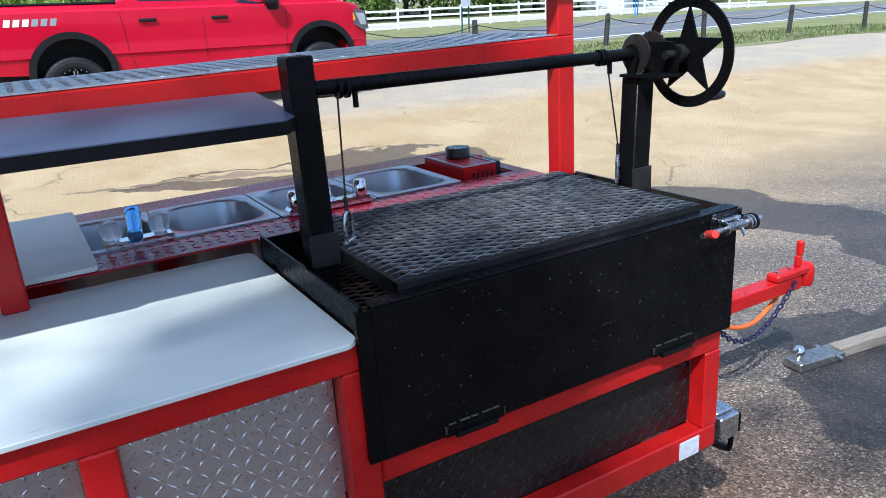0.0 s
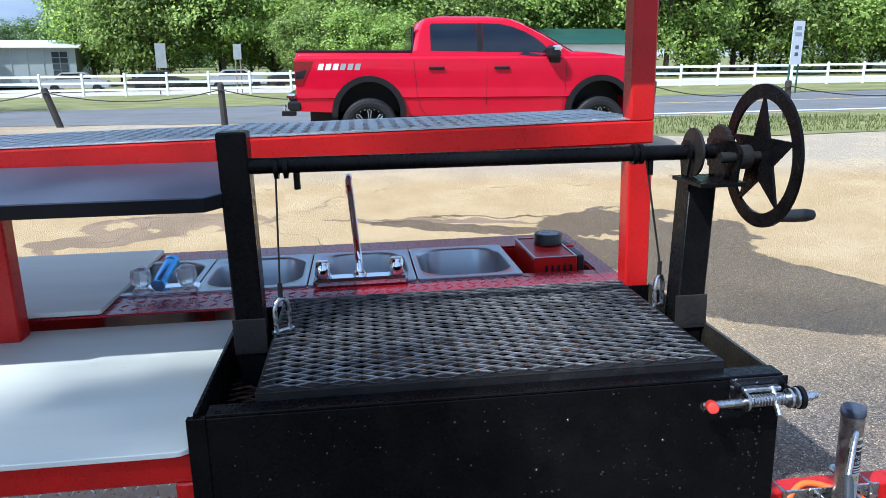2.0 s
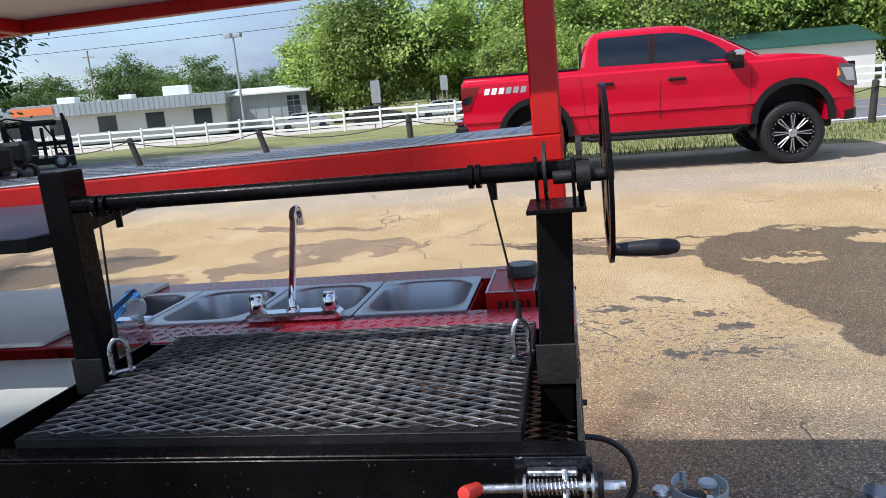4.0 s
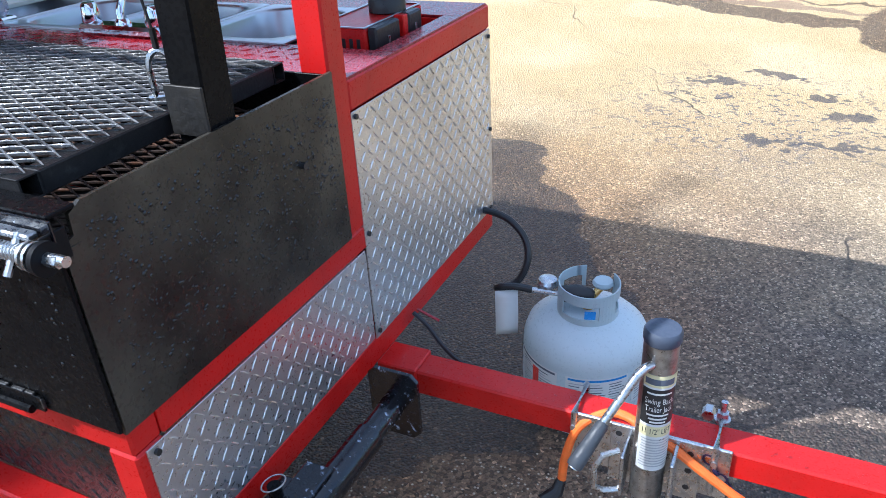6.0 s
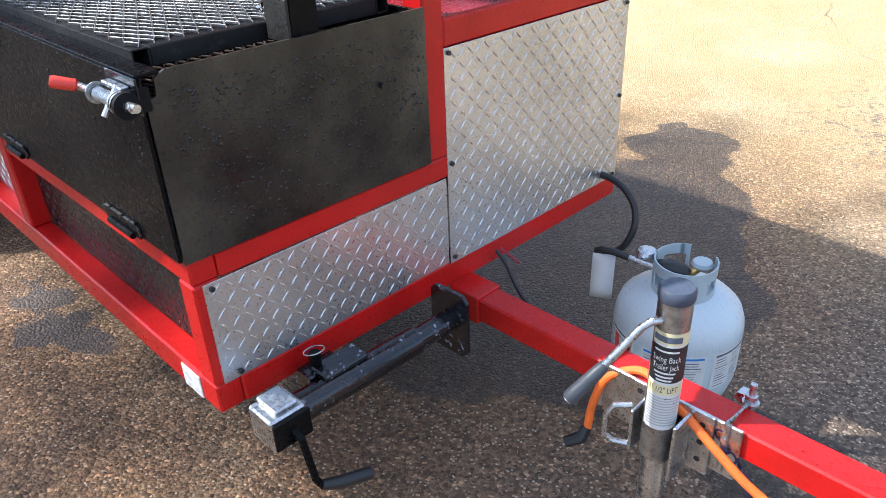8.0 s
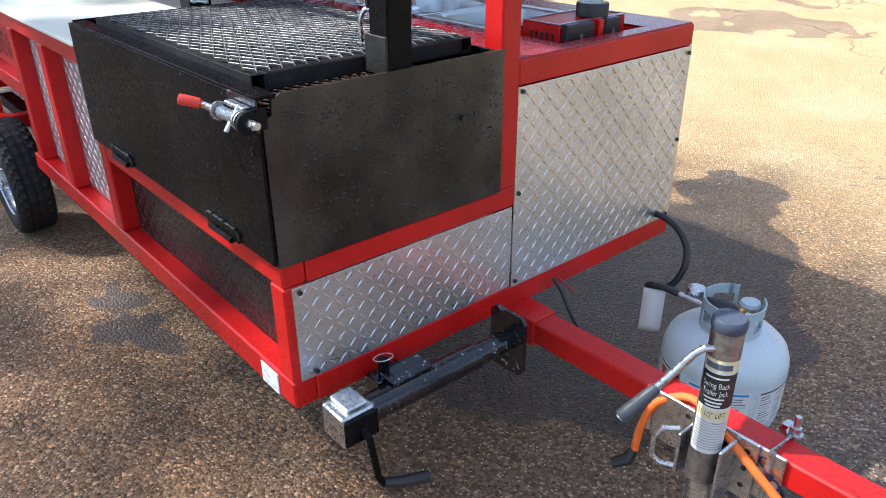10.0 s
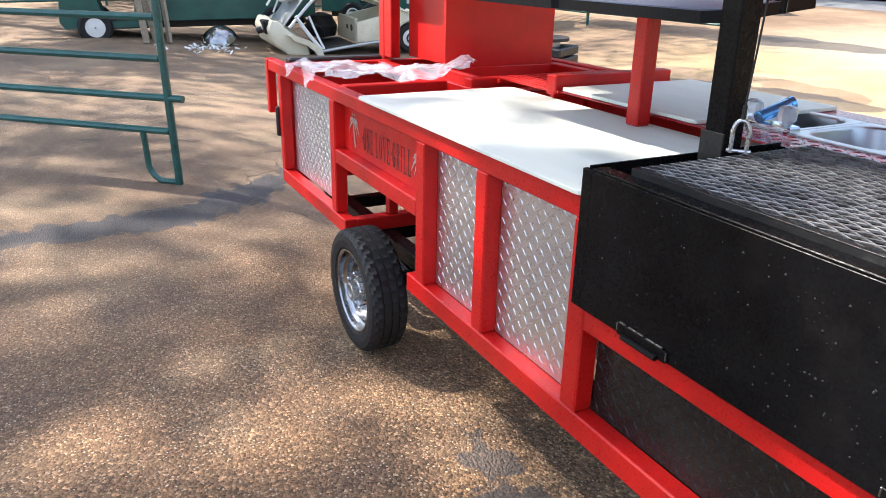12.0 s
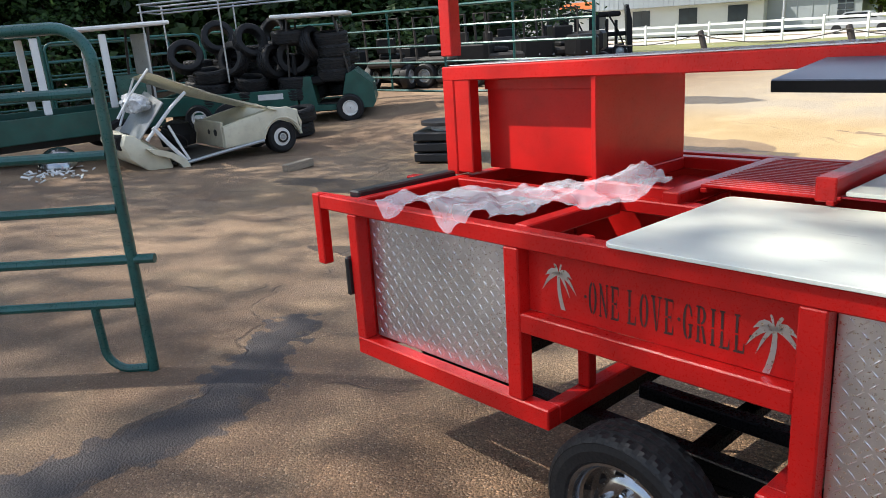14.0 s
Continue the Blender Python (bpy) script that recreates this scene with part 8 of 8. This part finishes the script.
for sgn in (-1, 1):
    part("roof_post", pipe(bmesh.new(), [(-2.0, sgn * 0.58, 0.66), (-2.1, sgn * 0.58, 1.74)], 0.02, 6), POST_DARK, cart_a)
    for px in (-0.62, -1.50):
        part("cab_post", box(bmesh.new(), px, px + 0.10, sgn * 0.56, sgn * 0.60, 0.66, 1.68, 0.01), SIGN_WHITE, cart_a, "white cab pillar")
part("side_curtain", box(bmesh.new(), -1.92, -1.52, 0.60, 0.63, 0.50, 1.10, 0.01), GATE_GREEN, cart_a, "green canvas side curtain")



def old_tyre(m, r, w):
    """One worn tyre lying flat, centred on its bead."""
    t = new("tyre_carcass", make_mesh(tyre_mesh(r, r * 0.6, w, "z", 54, 0.014), "tyre_carcass", RUBBER, 28))
    t.matrix_world = m
    return tagged(t, "worn black tyre in a heap on the cart", "tyre", "heap of old tyres")


rnd = random.Random(8)
base_t = old_tyre(pose(0, 0, -3), 0.315, 0.215)
bed = pose(-13.7, 6.0, ground_height(-13.7, 6.0), 0, 0, 50)
# near row: along the bed, height, lean, spin
HEAP = [(-1.68, 0.66, 4, 0), (-1.66, 0.90, 6, 30), (-1.64, 1.20, 9, 0), (-2.12, 1.62, 62, 20), (-0.92, 0.72, 8, 0), (-0.80, 0.98, 12, 40), (-1.12, 1.50, 74, -35), (-0.72, 1.86, 70, 38),
        (0.10, 0.66, 0, 0), (0.12, 0.92, 2, 0), (0.16, 1.47, 86, 4), (-0.30, 1.40, 82, 55), (0.10, 1.90, 4, 0), (0.98, 1.05, 3, 0), (0.98, 1.30, 5, 20), (1.00, 1.56, 3, 0), (0.98, 1.82, 6, 0), (0.58, 1.72, 70, 70)]
places = [(u, -0.36, z, lean, spin) for u, z, lean, spin in HEAP]
for k in range(6):
    u = -2.0 + 0.62 * k
    for z in (0.66, 0.90, 1.14, 1.38, 1.62):
        if z < 1.5 or k in (1, 2, 4):
            places.append((u + rnd.uniform(-0.08, 0.08), 0.30 + rnd.uniform(-0.05, 0.05), z, rnd.uniform(0, 8), rnd.uniform(0, 360)))
for u, z, spin in ((-1.55, 1.98, 20), (-0.3, 2.0, -30)):
    places.append((u, 0.25, z, 66, spin))
first = True
for u, v, z, lean, spin in places:
    m = bed @ Matrix.Translation((0.85 * u + 0.20, v, 0.55 + 0.82 * (z - 0.66))) @ Matrix.Rotation(radians(spin), 4, "Z") @ Matrix.Rotation(radians(lean), 4, "X")
    if first:
        base_t.matrix_world, first = m, False
    else:
        copy_thing(base_t, m)
for x, y, z, a, b in ((-12.1, 5.2, 0.125, 4, 0), (-12.05, 5.23, 0.36, 8, 10), (-12.75, 4.4, 0.33, 78, 40)):
    copy_thing(base_t, pose(x, y, z + ground_height(x, y), a, 0, b))

# crate and frame rack above the tyre cart
rack = thing("pipe_rack", pose(-13.9, 5.85, ground_height(-13.9, 5.85), 0, 0, 50), "thin grey pipe rack standing over the tyre cart", "rack")
for zz in (2.15, 2.28):
    part("rack_rail", pipe(bmesh.new(), [(-2.0, -0.6, zz), (0.9, -0.6, zz + 0.1), (0.9, 0.6, zz + 0.1), (-2.0, 0.6, zz)], 0.018, 6, closed=True), SIGN_BACK, rack)
for u in (-1.95, -0.6):
    for v in (-0.6, 0.6):
        part("rack_leg", pipe(bmesh.new(), [(u, v, 0.86), (u, v, 2.28)], 0.016, 6), SIGN_BACK, rack)

# the wrecked cream cart
wreck = thing("wrecked_cart", pose(-11.33, 4.18, ground_height(-11.3, 3.6) - 0.01, 0, 0, -93.6), "wrecked cream golf cart with collapsed roof and crumpled front", "golf cart")
rear_side = [(0.30, 0.23), (0.86, 0.20), (0.86, 0.50), (0.60, 0.56), (0.10, 0.665), (-0.16, 0.66), (-0.30, 0.59), (-0.37, 0.42), (-0.34, 0.24)] + arch(-0.03, 0.22, 0.295, 176, 4, 12)
for y0, y1 in ((0.47, 0.55), (-0.55, -0.47)):
    bm = prism(bmesh.new(), rear_side, "y", y0, y1)
    bmesh.ops.bevel(bm, geom=[e for e in bm.edges if abs(e.verts[0].co.y - e.verts[1].co.y) < 1e-6], offset=0.025, segments=2, affect="EDGES", profile=0.5)
    part("body_side", bm, CREAM, wreck, "cream moulded rear body side")
    part("fender_lip", pipe(bmesh.new(), [(x, (y0 + y1) / 2 + (0.04 if y0 > 0 else -0.04), z) for x, z in arch(-0.03, 0.22, 0.30, 5, 175, 14)], 0.018, 6), CREAM, wreck)
part("seat_panel", box(bmesh.new(), 0.82, 0.86, -0.47, 0.469, 0.20, 0.56, 0.012), CREAM, wreck, "cream seat box front")
part("tail_panel", box(bmesh.new(), -0.36, -0.31, -0.47, 0.469, 0.30, 0.60, 0.015), CREAM, wreck)
part("battery_bay", box(bmesh.new(), -0.30, 0.81, -0.46, 0.46, 0.24, 0.40, 0.01), TRIM_BLACK, wreck, "dark open battery bay")
part("speaker", rod(bmesh.new(), (0.86, 0.25, 0.40), (0.867, 0.25, 0.40), 0.05, 14), PLASTIC, wreck)
part("speaker", rod(bmesh.new(), (0.86, 0.02, 0.40), (0.867, 0.02, 0.40), 0.035, 14), PLASTIC, wreck)
part("floor_pan", box(bmesh.new(), 0.86, 1.62, -0.52, 0.52, 0.13, 0.17, 0.01, Matrix.Translation((0, 0, 0.075)) @ Matrix.Rotation(radians(4), 4, "Y")), POST_DARK, wreck, "dark rubber floor")
part("side_rail", pipe(bmesh.new(), [(0.28, 0.56, 0.23), (0.86, 0.56, 0.17), (1.44, 0.56, 0.10)], 0.024, 8), SIGN_BACK, wreck, "grey sill rail")
nose = [(1.60, 0.06), (1.66, 0.24), (1.80, 0.33), (1.98, 0.46), (2.12, 0.55), (2.25, 0.56), (2.31, 0.42), (2.24, 0.24), (2.02, 0.10), (1.80, 0.04)]
bm = prism(bmesh.new(), nose, "y", -0.50, 0.52)
bmesh.ops.bisect_plane(bm, geom=list(bm.verts) + list(bm.edges) + list(bm.faces), plane_co=(0, 0, 0), plane_no=(0, 1, 0))
for v in bm.verts:
    edge = abs(v.co.y) / 0.52
    v.co.x -= 0.10 * edge * clamp((v.co.x - 1.7) / 0.5, 0, 1)
    v.co.z += 0.05 * noise.noise((v.co.x * 3, v.co.y * 3, v.co.z * 3)) + (0.06 if edge < 0.5 else 0)
bmesh.ops.bevel(bm, geom=list(bm.edges), offset=0.03, segments=2, affect="EDGES", profile=0.5)
part("nose", bm, CREAM, wreck, "crumpled cream nose")
fl = prism(bmesh.new(), [(1.40, 0.02), (1.46, 0.16), (1.62, 0.27), (1.80, 0.34), (1.94, 0.36), (1.86, 0.28), (1.66, 0.20), (1.54, 0.10), (1.50, 0.01)], "y", 0.46, 0.62)
part("torn_fender", fl, CREAM, wreck, "torn cream front fender")
bm = bmesh.new()
cols = []
for i in range(13):
    q = i / 12
    x, z = 0.02 + 1.68 * q, 0.67 + 0.70 * q - 0.05 * math.sin(math.pi * q)
    col = []
    for j in range(9):
        y = 0.60 - 1.15 * j / 8
        edge = max(abs(y - 0.02) / 0.57, abs(q - 0.5) * 2)
        col.append(bm.verts.new((x + 0.10 * (0.5 - j / 8) * q, y, z - 0.045 * edge ** 6 - 0.10 * (j / 8) * q + 0.012 * noise.noise((x * 4, y * 4, 0)))))
    cols.append(col)
for a, c in zip(cols, cols[1:]):
    for j in range(8):
        bm.faces.new((a[j], a[j + 1], c[j + 1], c[j]))
bmesh.ops.solidify(bm, geom=list(bm.faces), thickness=0.03)
part("fallen_roof", bm, CREAM, wreck, "cream roof panel lying tilted", 50)
for pts, r, mat in (([(1.72, 0.50, 1.36), (1.98, 0.50, 1.08), (2.20, 0.48, 0.78)], 0.016, SIGN_WHITE), ([(1.80, 0.54, 0.62), (1.62, 0.56, 0.36), (1.44, 0.57, 0.13)], 0.028, SIGN_WHITE), ([(1.60, 0.54, 0.62), (1.50, 0.56, 0.36), (1.40, 0.57, 0.14)], 0.018, SIGN_WHITE),
                      ([(1.30, 0.52, 1.02), (1.55, 0.53, 0.82), (1.90, 0.52, 0.46)], 0.024, SIGN_WHITE), ([(1.62, -0.48, 1.22), (1.92, -0.48, 0.60)], 0.016, SIGN_WHITE), ([(1.70, 0.53, 0.60), (1.40, 0.50, 0.42), (1.36, 0.42, 0.30)], 0.014, TRIM_BLACK), ([(1.66, 0.30, 0.62), (1.48, 0.30, 0.40), (1.34, 0.25, 0.24)], 0.014, TRIM_BLACK)):
    part("bent_strut", pipe(bmesh.new(), eased(pts), r, 7), mat, wreck, "bent pale roof strut" if mat is SIGN_WHITE else "")
tilt = Matrix.Translation((1.98, 0, 0.44)) @ Matrix.Rotation(radians(-38), 4, "Y") @ Matrix.Rotation(radians(-9), 4, "X")
part("windscreen", box(bmesh.new(), 0, 0.02, -0.50, 0.44, 0, 0.68, 0.004, tilt), SIGN_BACK, wreck, "scratched grey plastic windscreen")
bm = bmesh.new()
bmesh.ops.create_icosphere(bm, subdivisions=4, radius=1)
for v in bm.verts:
    v.co *= 1 + 0.30 * noise.noise(v.co * 1.7) + 0.16 * noise.noise(v.co * 4.5)
    v.co = Vector((1.83 + 0.17 * v.co.x, 0.05 + 0.30 * v.co.y, 0.92 + 0.13 * v.co.z))
part("crumpled_film", bm, FILM_GREY, wreck, "crumpled grey plastic wrapping")
part("hanging_box", box(bmesh.new(), 2.02, 2.20, 0.10, 0.44, 0.56, 0.76, 0.02, Matrix.Rotation(radians(5), 4, "Y")), TRIM_BLACK, wreck, "black dash box hanging loose")
part("head_lamp", rod(bmesh.new(), (2.24, 0.20, 0.42), (2.32, 0.20, 0.40), 0.05, 12), PLASTIC, wreck)
part("dark_bag", lathe(bmesh.new(), [(0.02, 0.0), (0.24, 0.05), (0.27, 0.20), (0.18, 0.36), (0.05, 0.40)], (1.22, -0.25, 0.20), "z", 10), TRIM_BLACK, wreck)
for sgn in (-1, 1):
    w = small_wheel(wreck, -0.03, sgn * 0.44, 0.235)
    part("hub_ring", lathe(bmesh.new(), [(0.085, -0.003), (0.060, -0.006), (0.055, 0.0)], (-0.03, sgn * 0.545, 0.235), "y", 20, True), PLASTIC, w)
    part("hub_cap", rod(bmesh.new(), (-0.03, sgn * 0.50, 0.235), (-0.03, sgn * 0.552, 0.235), 0.035, 14), SIGN_BACK, w)

# loose things round the carts
blk = new("timber_block", make_mesh(box(bmesh.new(), -0.24, 0.24, -0.05, 0.05, 0, 0.10, 0.008), "timber_block", WOOD))
blk.matrix_world = pose(-9.35, 3.50, ground_height(0, 3.5), 0, 0, 104)
tagged(blk, "weathered timber block lying on the ground", "timber")
for k, (x, y, ln, lean, yaw) in enumerate(((-11.9, 0.35, 1.10, 10, 20), (-12.0, 0.52, 1.0, 14, 35), (-12.05, 0.70, 1.05, 8, 10))):
    pl = new("plank", make_mesh(box(bmesh.new(), -0.07, 0.07, -0.02, 0.02, 0, ln, 0.004), "plank", WOOD))
    pl.matrix_world = pose(x, y, 0.01 + ground_height(x, y), 0, 0, yaw) @ Matrix.Rotation(radians(-lean), 4, "Y")
    tagged(pl, "grey weathered plank leaning against the cart", "plank", "leaning planks")
for k, (x, y, z, a) in enumerate(((-13.0, -0.6, 0.93, 80), (-13.2, 0.0, 0.98, 96), (-12.9, 0.3, 1.05, 70))):
    pl = new("plank", make_mesh(box(bmesh.new(), -1.1, 1.1, -0.09, 0.09, 0, 0.04, 0.004), "plank", WOOD))
    pl.matrix_world = pose(x, y, z - 0.05 + ground_height(0, 1.05), 0, 4 * k - 4, a)
    tagged(pl, "weathered board lying on the green cart bed", "plank", "boards on the cart")
dish = new("dented_bowl", make_mesh(lathe(bmesh.new(), [(0.27, 0.0), (0.28, 0.02), (0.26, 0.10), (0.20, 0.19), (0.10, 0.24), (0.02, 0.255)], (0, 0, 0), "z", 24), "dented_bowl", RIM_CHROME))
dish.matrix_world = pose(-12.1, 1.46, 0.03 + ground_height(0, 1.46), 22, 14, 0)
tagged(dish, "dented shiny metal bowl upturned on the ground", "bowl")
bits = bmesh.new()
rnd = random.Random(3)
for k in range(46):
    x, y = rnd.gauss(-11.5, 0.30), rnd.gauss(1.15, 0.35)
    mm = pose(x, y, 0.01 + ground_height(x, y) + 0.02 * rnd.random(), rnd.uniform(-40, 40), rnd.uniform(-40, 40), rnd.uniform(0, 360))
    box(bits, -rnd.uniform(0.02, 0.07), 0.03, -0.015, 0.015, -0.006, 0.006, 0, mm)
tagged(new("litter", make_mesh(bits, "litter", LABEL)), "scattered wood chips and debris by the carts", "debris", kind="stuff")
crate = thing("black_crate", pose(-8.15, 4.95, ground_height(0, 4.95), 0, 0, 30), "black plastic crate stack with a round lid", "crate")
for k in range(3):
    part("tier", box(bmesh.new(), -0.32, 0.32, -0.30, 0.30, 0.02 + k * 0.13, 0.13 + k * 0.13, 0.015), PLASTIC, crate)
part("round_lid", rod(bmesh.new(), (0, 0, 0.46), (0, 0, 0.50), 0.28, 24), POST_DARK, crate)
part("lid_support", rod(bmesh.new(), (0, 0, 0.39), (0, 0, 0.46), 0.16, 16), SIGN_BACK, crate)
cone = thing("traffic_cone", pose(-6.55, 5.15, ground_height(0, 5.15)), "faded traffic cone with pale bands", "traffic cone")
part("base", box(bmesh.new(), -0.17, 0.17, -0.17, 0.17, 0, 0.03, 0.008), CONE_ORANGE, cone)
part("body", lathe(bmesh.new(), [(0.125, 0.031), (0.105, 0.16)], (0, 0, 0), "z", 20), CONE_ORANGE, cone)
part("band", lathe(bmesh.new(), [(0.105, 0.16), (0.08, 0.31)], (0, 0, 0), "z", 20), CONE_WHITE, cone)
part("body", lathe(bmesh.new(), [(0.08, 0.31), (0.068, 0.38)], (0, 0, 0), "z", 20), CONE_ORANGE, cone)
part("band", lathe(bmesh.new(), [(0.068, 0.38), (0.045, 0.52)], (0, 0, 0), "z", 20), CONE_WHITE, cone)
part("tip", lathe(bmesh.new(), [(0.045, 0.52), (0.030, 0.60), (0.024, 0.605)], (0, 0, 0), "z", 20), CONE_ORANGE, cone)


def mower(m):
    w = thing("old_mower", m, "dark derelict riding mower behind the pen panels", "mower", "derelict mowers")
    part("hood", box(bmesh.new(), 0.15, 0.95, -0.28, 0.28, 0.45, 0.95, 0.08), TRIM_BLACK, w)
    part("fender", box(bmesh.new(), -0.75, 0.15, -0.48, 0.48, 0.50, 0.68, 0.06), POST_DARK, w)
    part("seat", box(bmesh.new(), -0.55, -0.15, -0.25, 0.25, 0.68, 0.80, 0.05), TRIM_BLACK, w)
    part("seat_back", box(bmesh.new(), -0.62, -0.52, -0.25, 0.25, 0.80, 1.15, 0.04), TRIM_BLACK, w)
    part("deck", box(bmesh.new(), -0.2, 0.6, -0.6, 0.6, 0.12, 0.28, 0.05), POST_DARK, w)
    part("roll_bar", pipe(bmesh.new(), [(-0.7, -0.45, 0.6), (-0.75, -0.45, 1.55), (-0.75, 0.45, 1.55), (-0.7, 0.45, 0.6)], 0.03, 6), POST_DARK, w)
    for xx, r in ((-0.5, 0.28), (0.75, 0.2)):
        for sgn in (-1, 1):
            small_wheel(w, xx, sgn * 0.48, r, SIGN_BACK)
    return w


def scrap_frame(m):
    """A dark machine frame: uprights, cross beams, blades and hanging bits, 2.4 m wide."""
    s = thing("scrap_machine", m, "black derelict machine frame standing by the pen panels", "machine")
    part("base_frame", box(bmesh.new(), -1.2, 1.2, -0.5, 0.5, 0.15, 0.35, 0.02), TRIM_BLACK, s)
    for x0, w, h in ((-1.18, 0.30, 1.40), (-0.70, 0.16, 1.46), (-0.20, 0.34, 1.42), (0.34, 0.10, 1.30), (0.66, 0.08, 1.25)):
        part("upright", box(bmesh.new(), x0, x0 + w, -0.35, 0.30, 0.35, h, 0.02), TRIM_BLACK, s)
    part("top_beam", box(bmesh.new(), -1.25, 0.85, -0.25, 0.25, 1.36, 1.54, 0.05), TRIM_BLACK, s)
    part("mid_beam", box(bmesh.new(), -1.10, 1.05, -0.2, 0.2, 0.72, 0.86, 0.03), TRIM_BLACK, s)
    part("blade", prism(bmesh.new(), [(1.06, 0.05), (1.22, 0.05), (1.20, 1.20), (1.08, 1.72), (1.00, 1.72)], "y", -0.6, 0.5), TRIM_BLACK, s, "upright black blade")
    part("engine", box(bmesh.new(), -0.85, 0.2, -0.45, 0.1, 0.35, 0.95, 0.06), POST_DARK, s)
    for pts in ([(-1.0, -0.3, 1.5), (-0.5, -0.4, 1.66), (0.1, -0.3, 1.52)], [(0.4, -0.3, 1.5), (0.75, -0.45, 0.9), (0.95, -0.3, 0.4)], [(-0.6, -0.4, 1.3), (-0.3, -0.5, 0.7)]):
        part("hose", pipe(bmesh.new(), pts, 0.03, 6), TRIM_BLACK, s)
    for sgn in (-1, 1):
        small_wheel(s, sgn * 0.8, -0.62, 0.25, SIGN_BACK)
    return s


scrap_frame(pose(-16.9, 20.3, ground_height(-16.9, 20.3) + 0.01, 0, 0, 37))
mw = mower(pose(-13.8, 10.6, ground_height(0, 10.6), 0, 0, 20))
for x, y, a in ((-12.9, 11.6, 60), (-12.2, 12.9, -30), (-15.0, 10.0, 110), (-14.6, 12.4, 75), (-16.6, 9.2, 10), (-13.6, 14.6, 20), (-15.2, 14.0, 130)):
    copy_thing(mw, pose(x, y, ground_height(x, y), 0, 0, a))

# ---- shade trees of the yard ----
spread = "large shade tree with a broad leafy crown over the yard"
tree(pose(-10.9, -10.2, 0), 15.8, 31, 4.7, 2.2, LEAF_DEEP, 165, 80, 0.115, spread, 0.6, "yard shade trees")
tree(pose(-20.2, -5.6, 0), 15.8, 32, 6.2, 2.6, LEAF_DEEP, 250, 80, 0.12, spread, 0.6, "yard shade trees")
rnd = random.Random(77)
dark_protos = [tree(pose(-29, 2, 0), 9.0, 41, 3.6, 4.2, LEAF_DEEP, 88, 48, 0.19, group="trees behind the pen", label="dark leafy tree in shade behind the carts"), tree(pose(-27, 8, 0), 11.0, 42, 4.0, 5.0, LEAF_DEEP, 88, 48, 0.19, group="trees behind the pen", label="dark leafy tree in shade behind the carts")]
for k in range(21):
    a = radians(94 - k * 2.6)
    d = rnd.uniform(25, 36)
    s = rnd.uniform(0.8, 1.15)
    x, y = -1.1 - d * math.sin(a), -1.4 + d * math.cos(a)
    copy_thing(dark_protos[k % 2], Matrix.Translation((x, y, 0)) @ Matrix.Rotation(rnd.uniform(0, 6.28), 4, "Z") @ Matrix.Diagonal((s, s, s, 1)))

for k in range(31):
    a = radians(97 - k * 1.75)
    d = rnd.uniform(24, 30)
    sx, sz = rnd.uniform(0.5, 0.75), rnd.uniform(0.40, 0.6)
    copy_thing(dark_protos[k % 2], Matrix.Translation((-1.1 - d * math.sin(a), -1.4 + d * math.cos(a), -0.7)) @ Matrix.Rotation(rnd.uniform(0, 6.28), 4, "Z") @ Matrix.Diagonal((sx, sx, sz, 1)))

# grass blades on the verge
rs = np.random.RandomState(4)
bv, bf = [], []
for k in range(9000):
    x, y = rs.uniform(-1, 26), rs.uniform(12.4, 15.7)
    h, a, w = rs.uniform(0.04, 0.13), rs.uniform(0, 6.28), 0.012
    g = ground_height(x, y) + 0.02
    i = len(bv)
    bv += [(x - w * math.cos(a), y - w * math.sin(a), g), (x + w * math.cos(a), y + w * math.sin(a), g), (x + rs.uniform(-0.04, 0.04), y + rs.uniform(-0.04, 0.04), g + h)]
    bf.append((i, i + 1, i + 2))
gm = bpy.data.meshes.new("grass_blades")
gm.from_pydata(bv, [], bf)
gm.materials.append(GRASS_BLADE)
tagged(new("grass_blades", gm), "loose green and straw grass blades on the verge", "grass", kind="stuff")
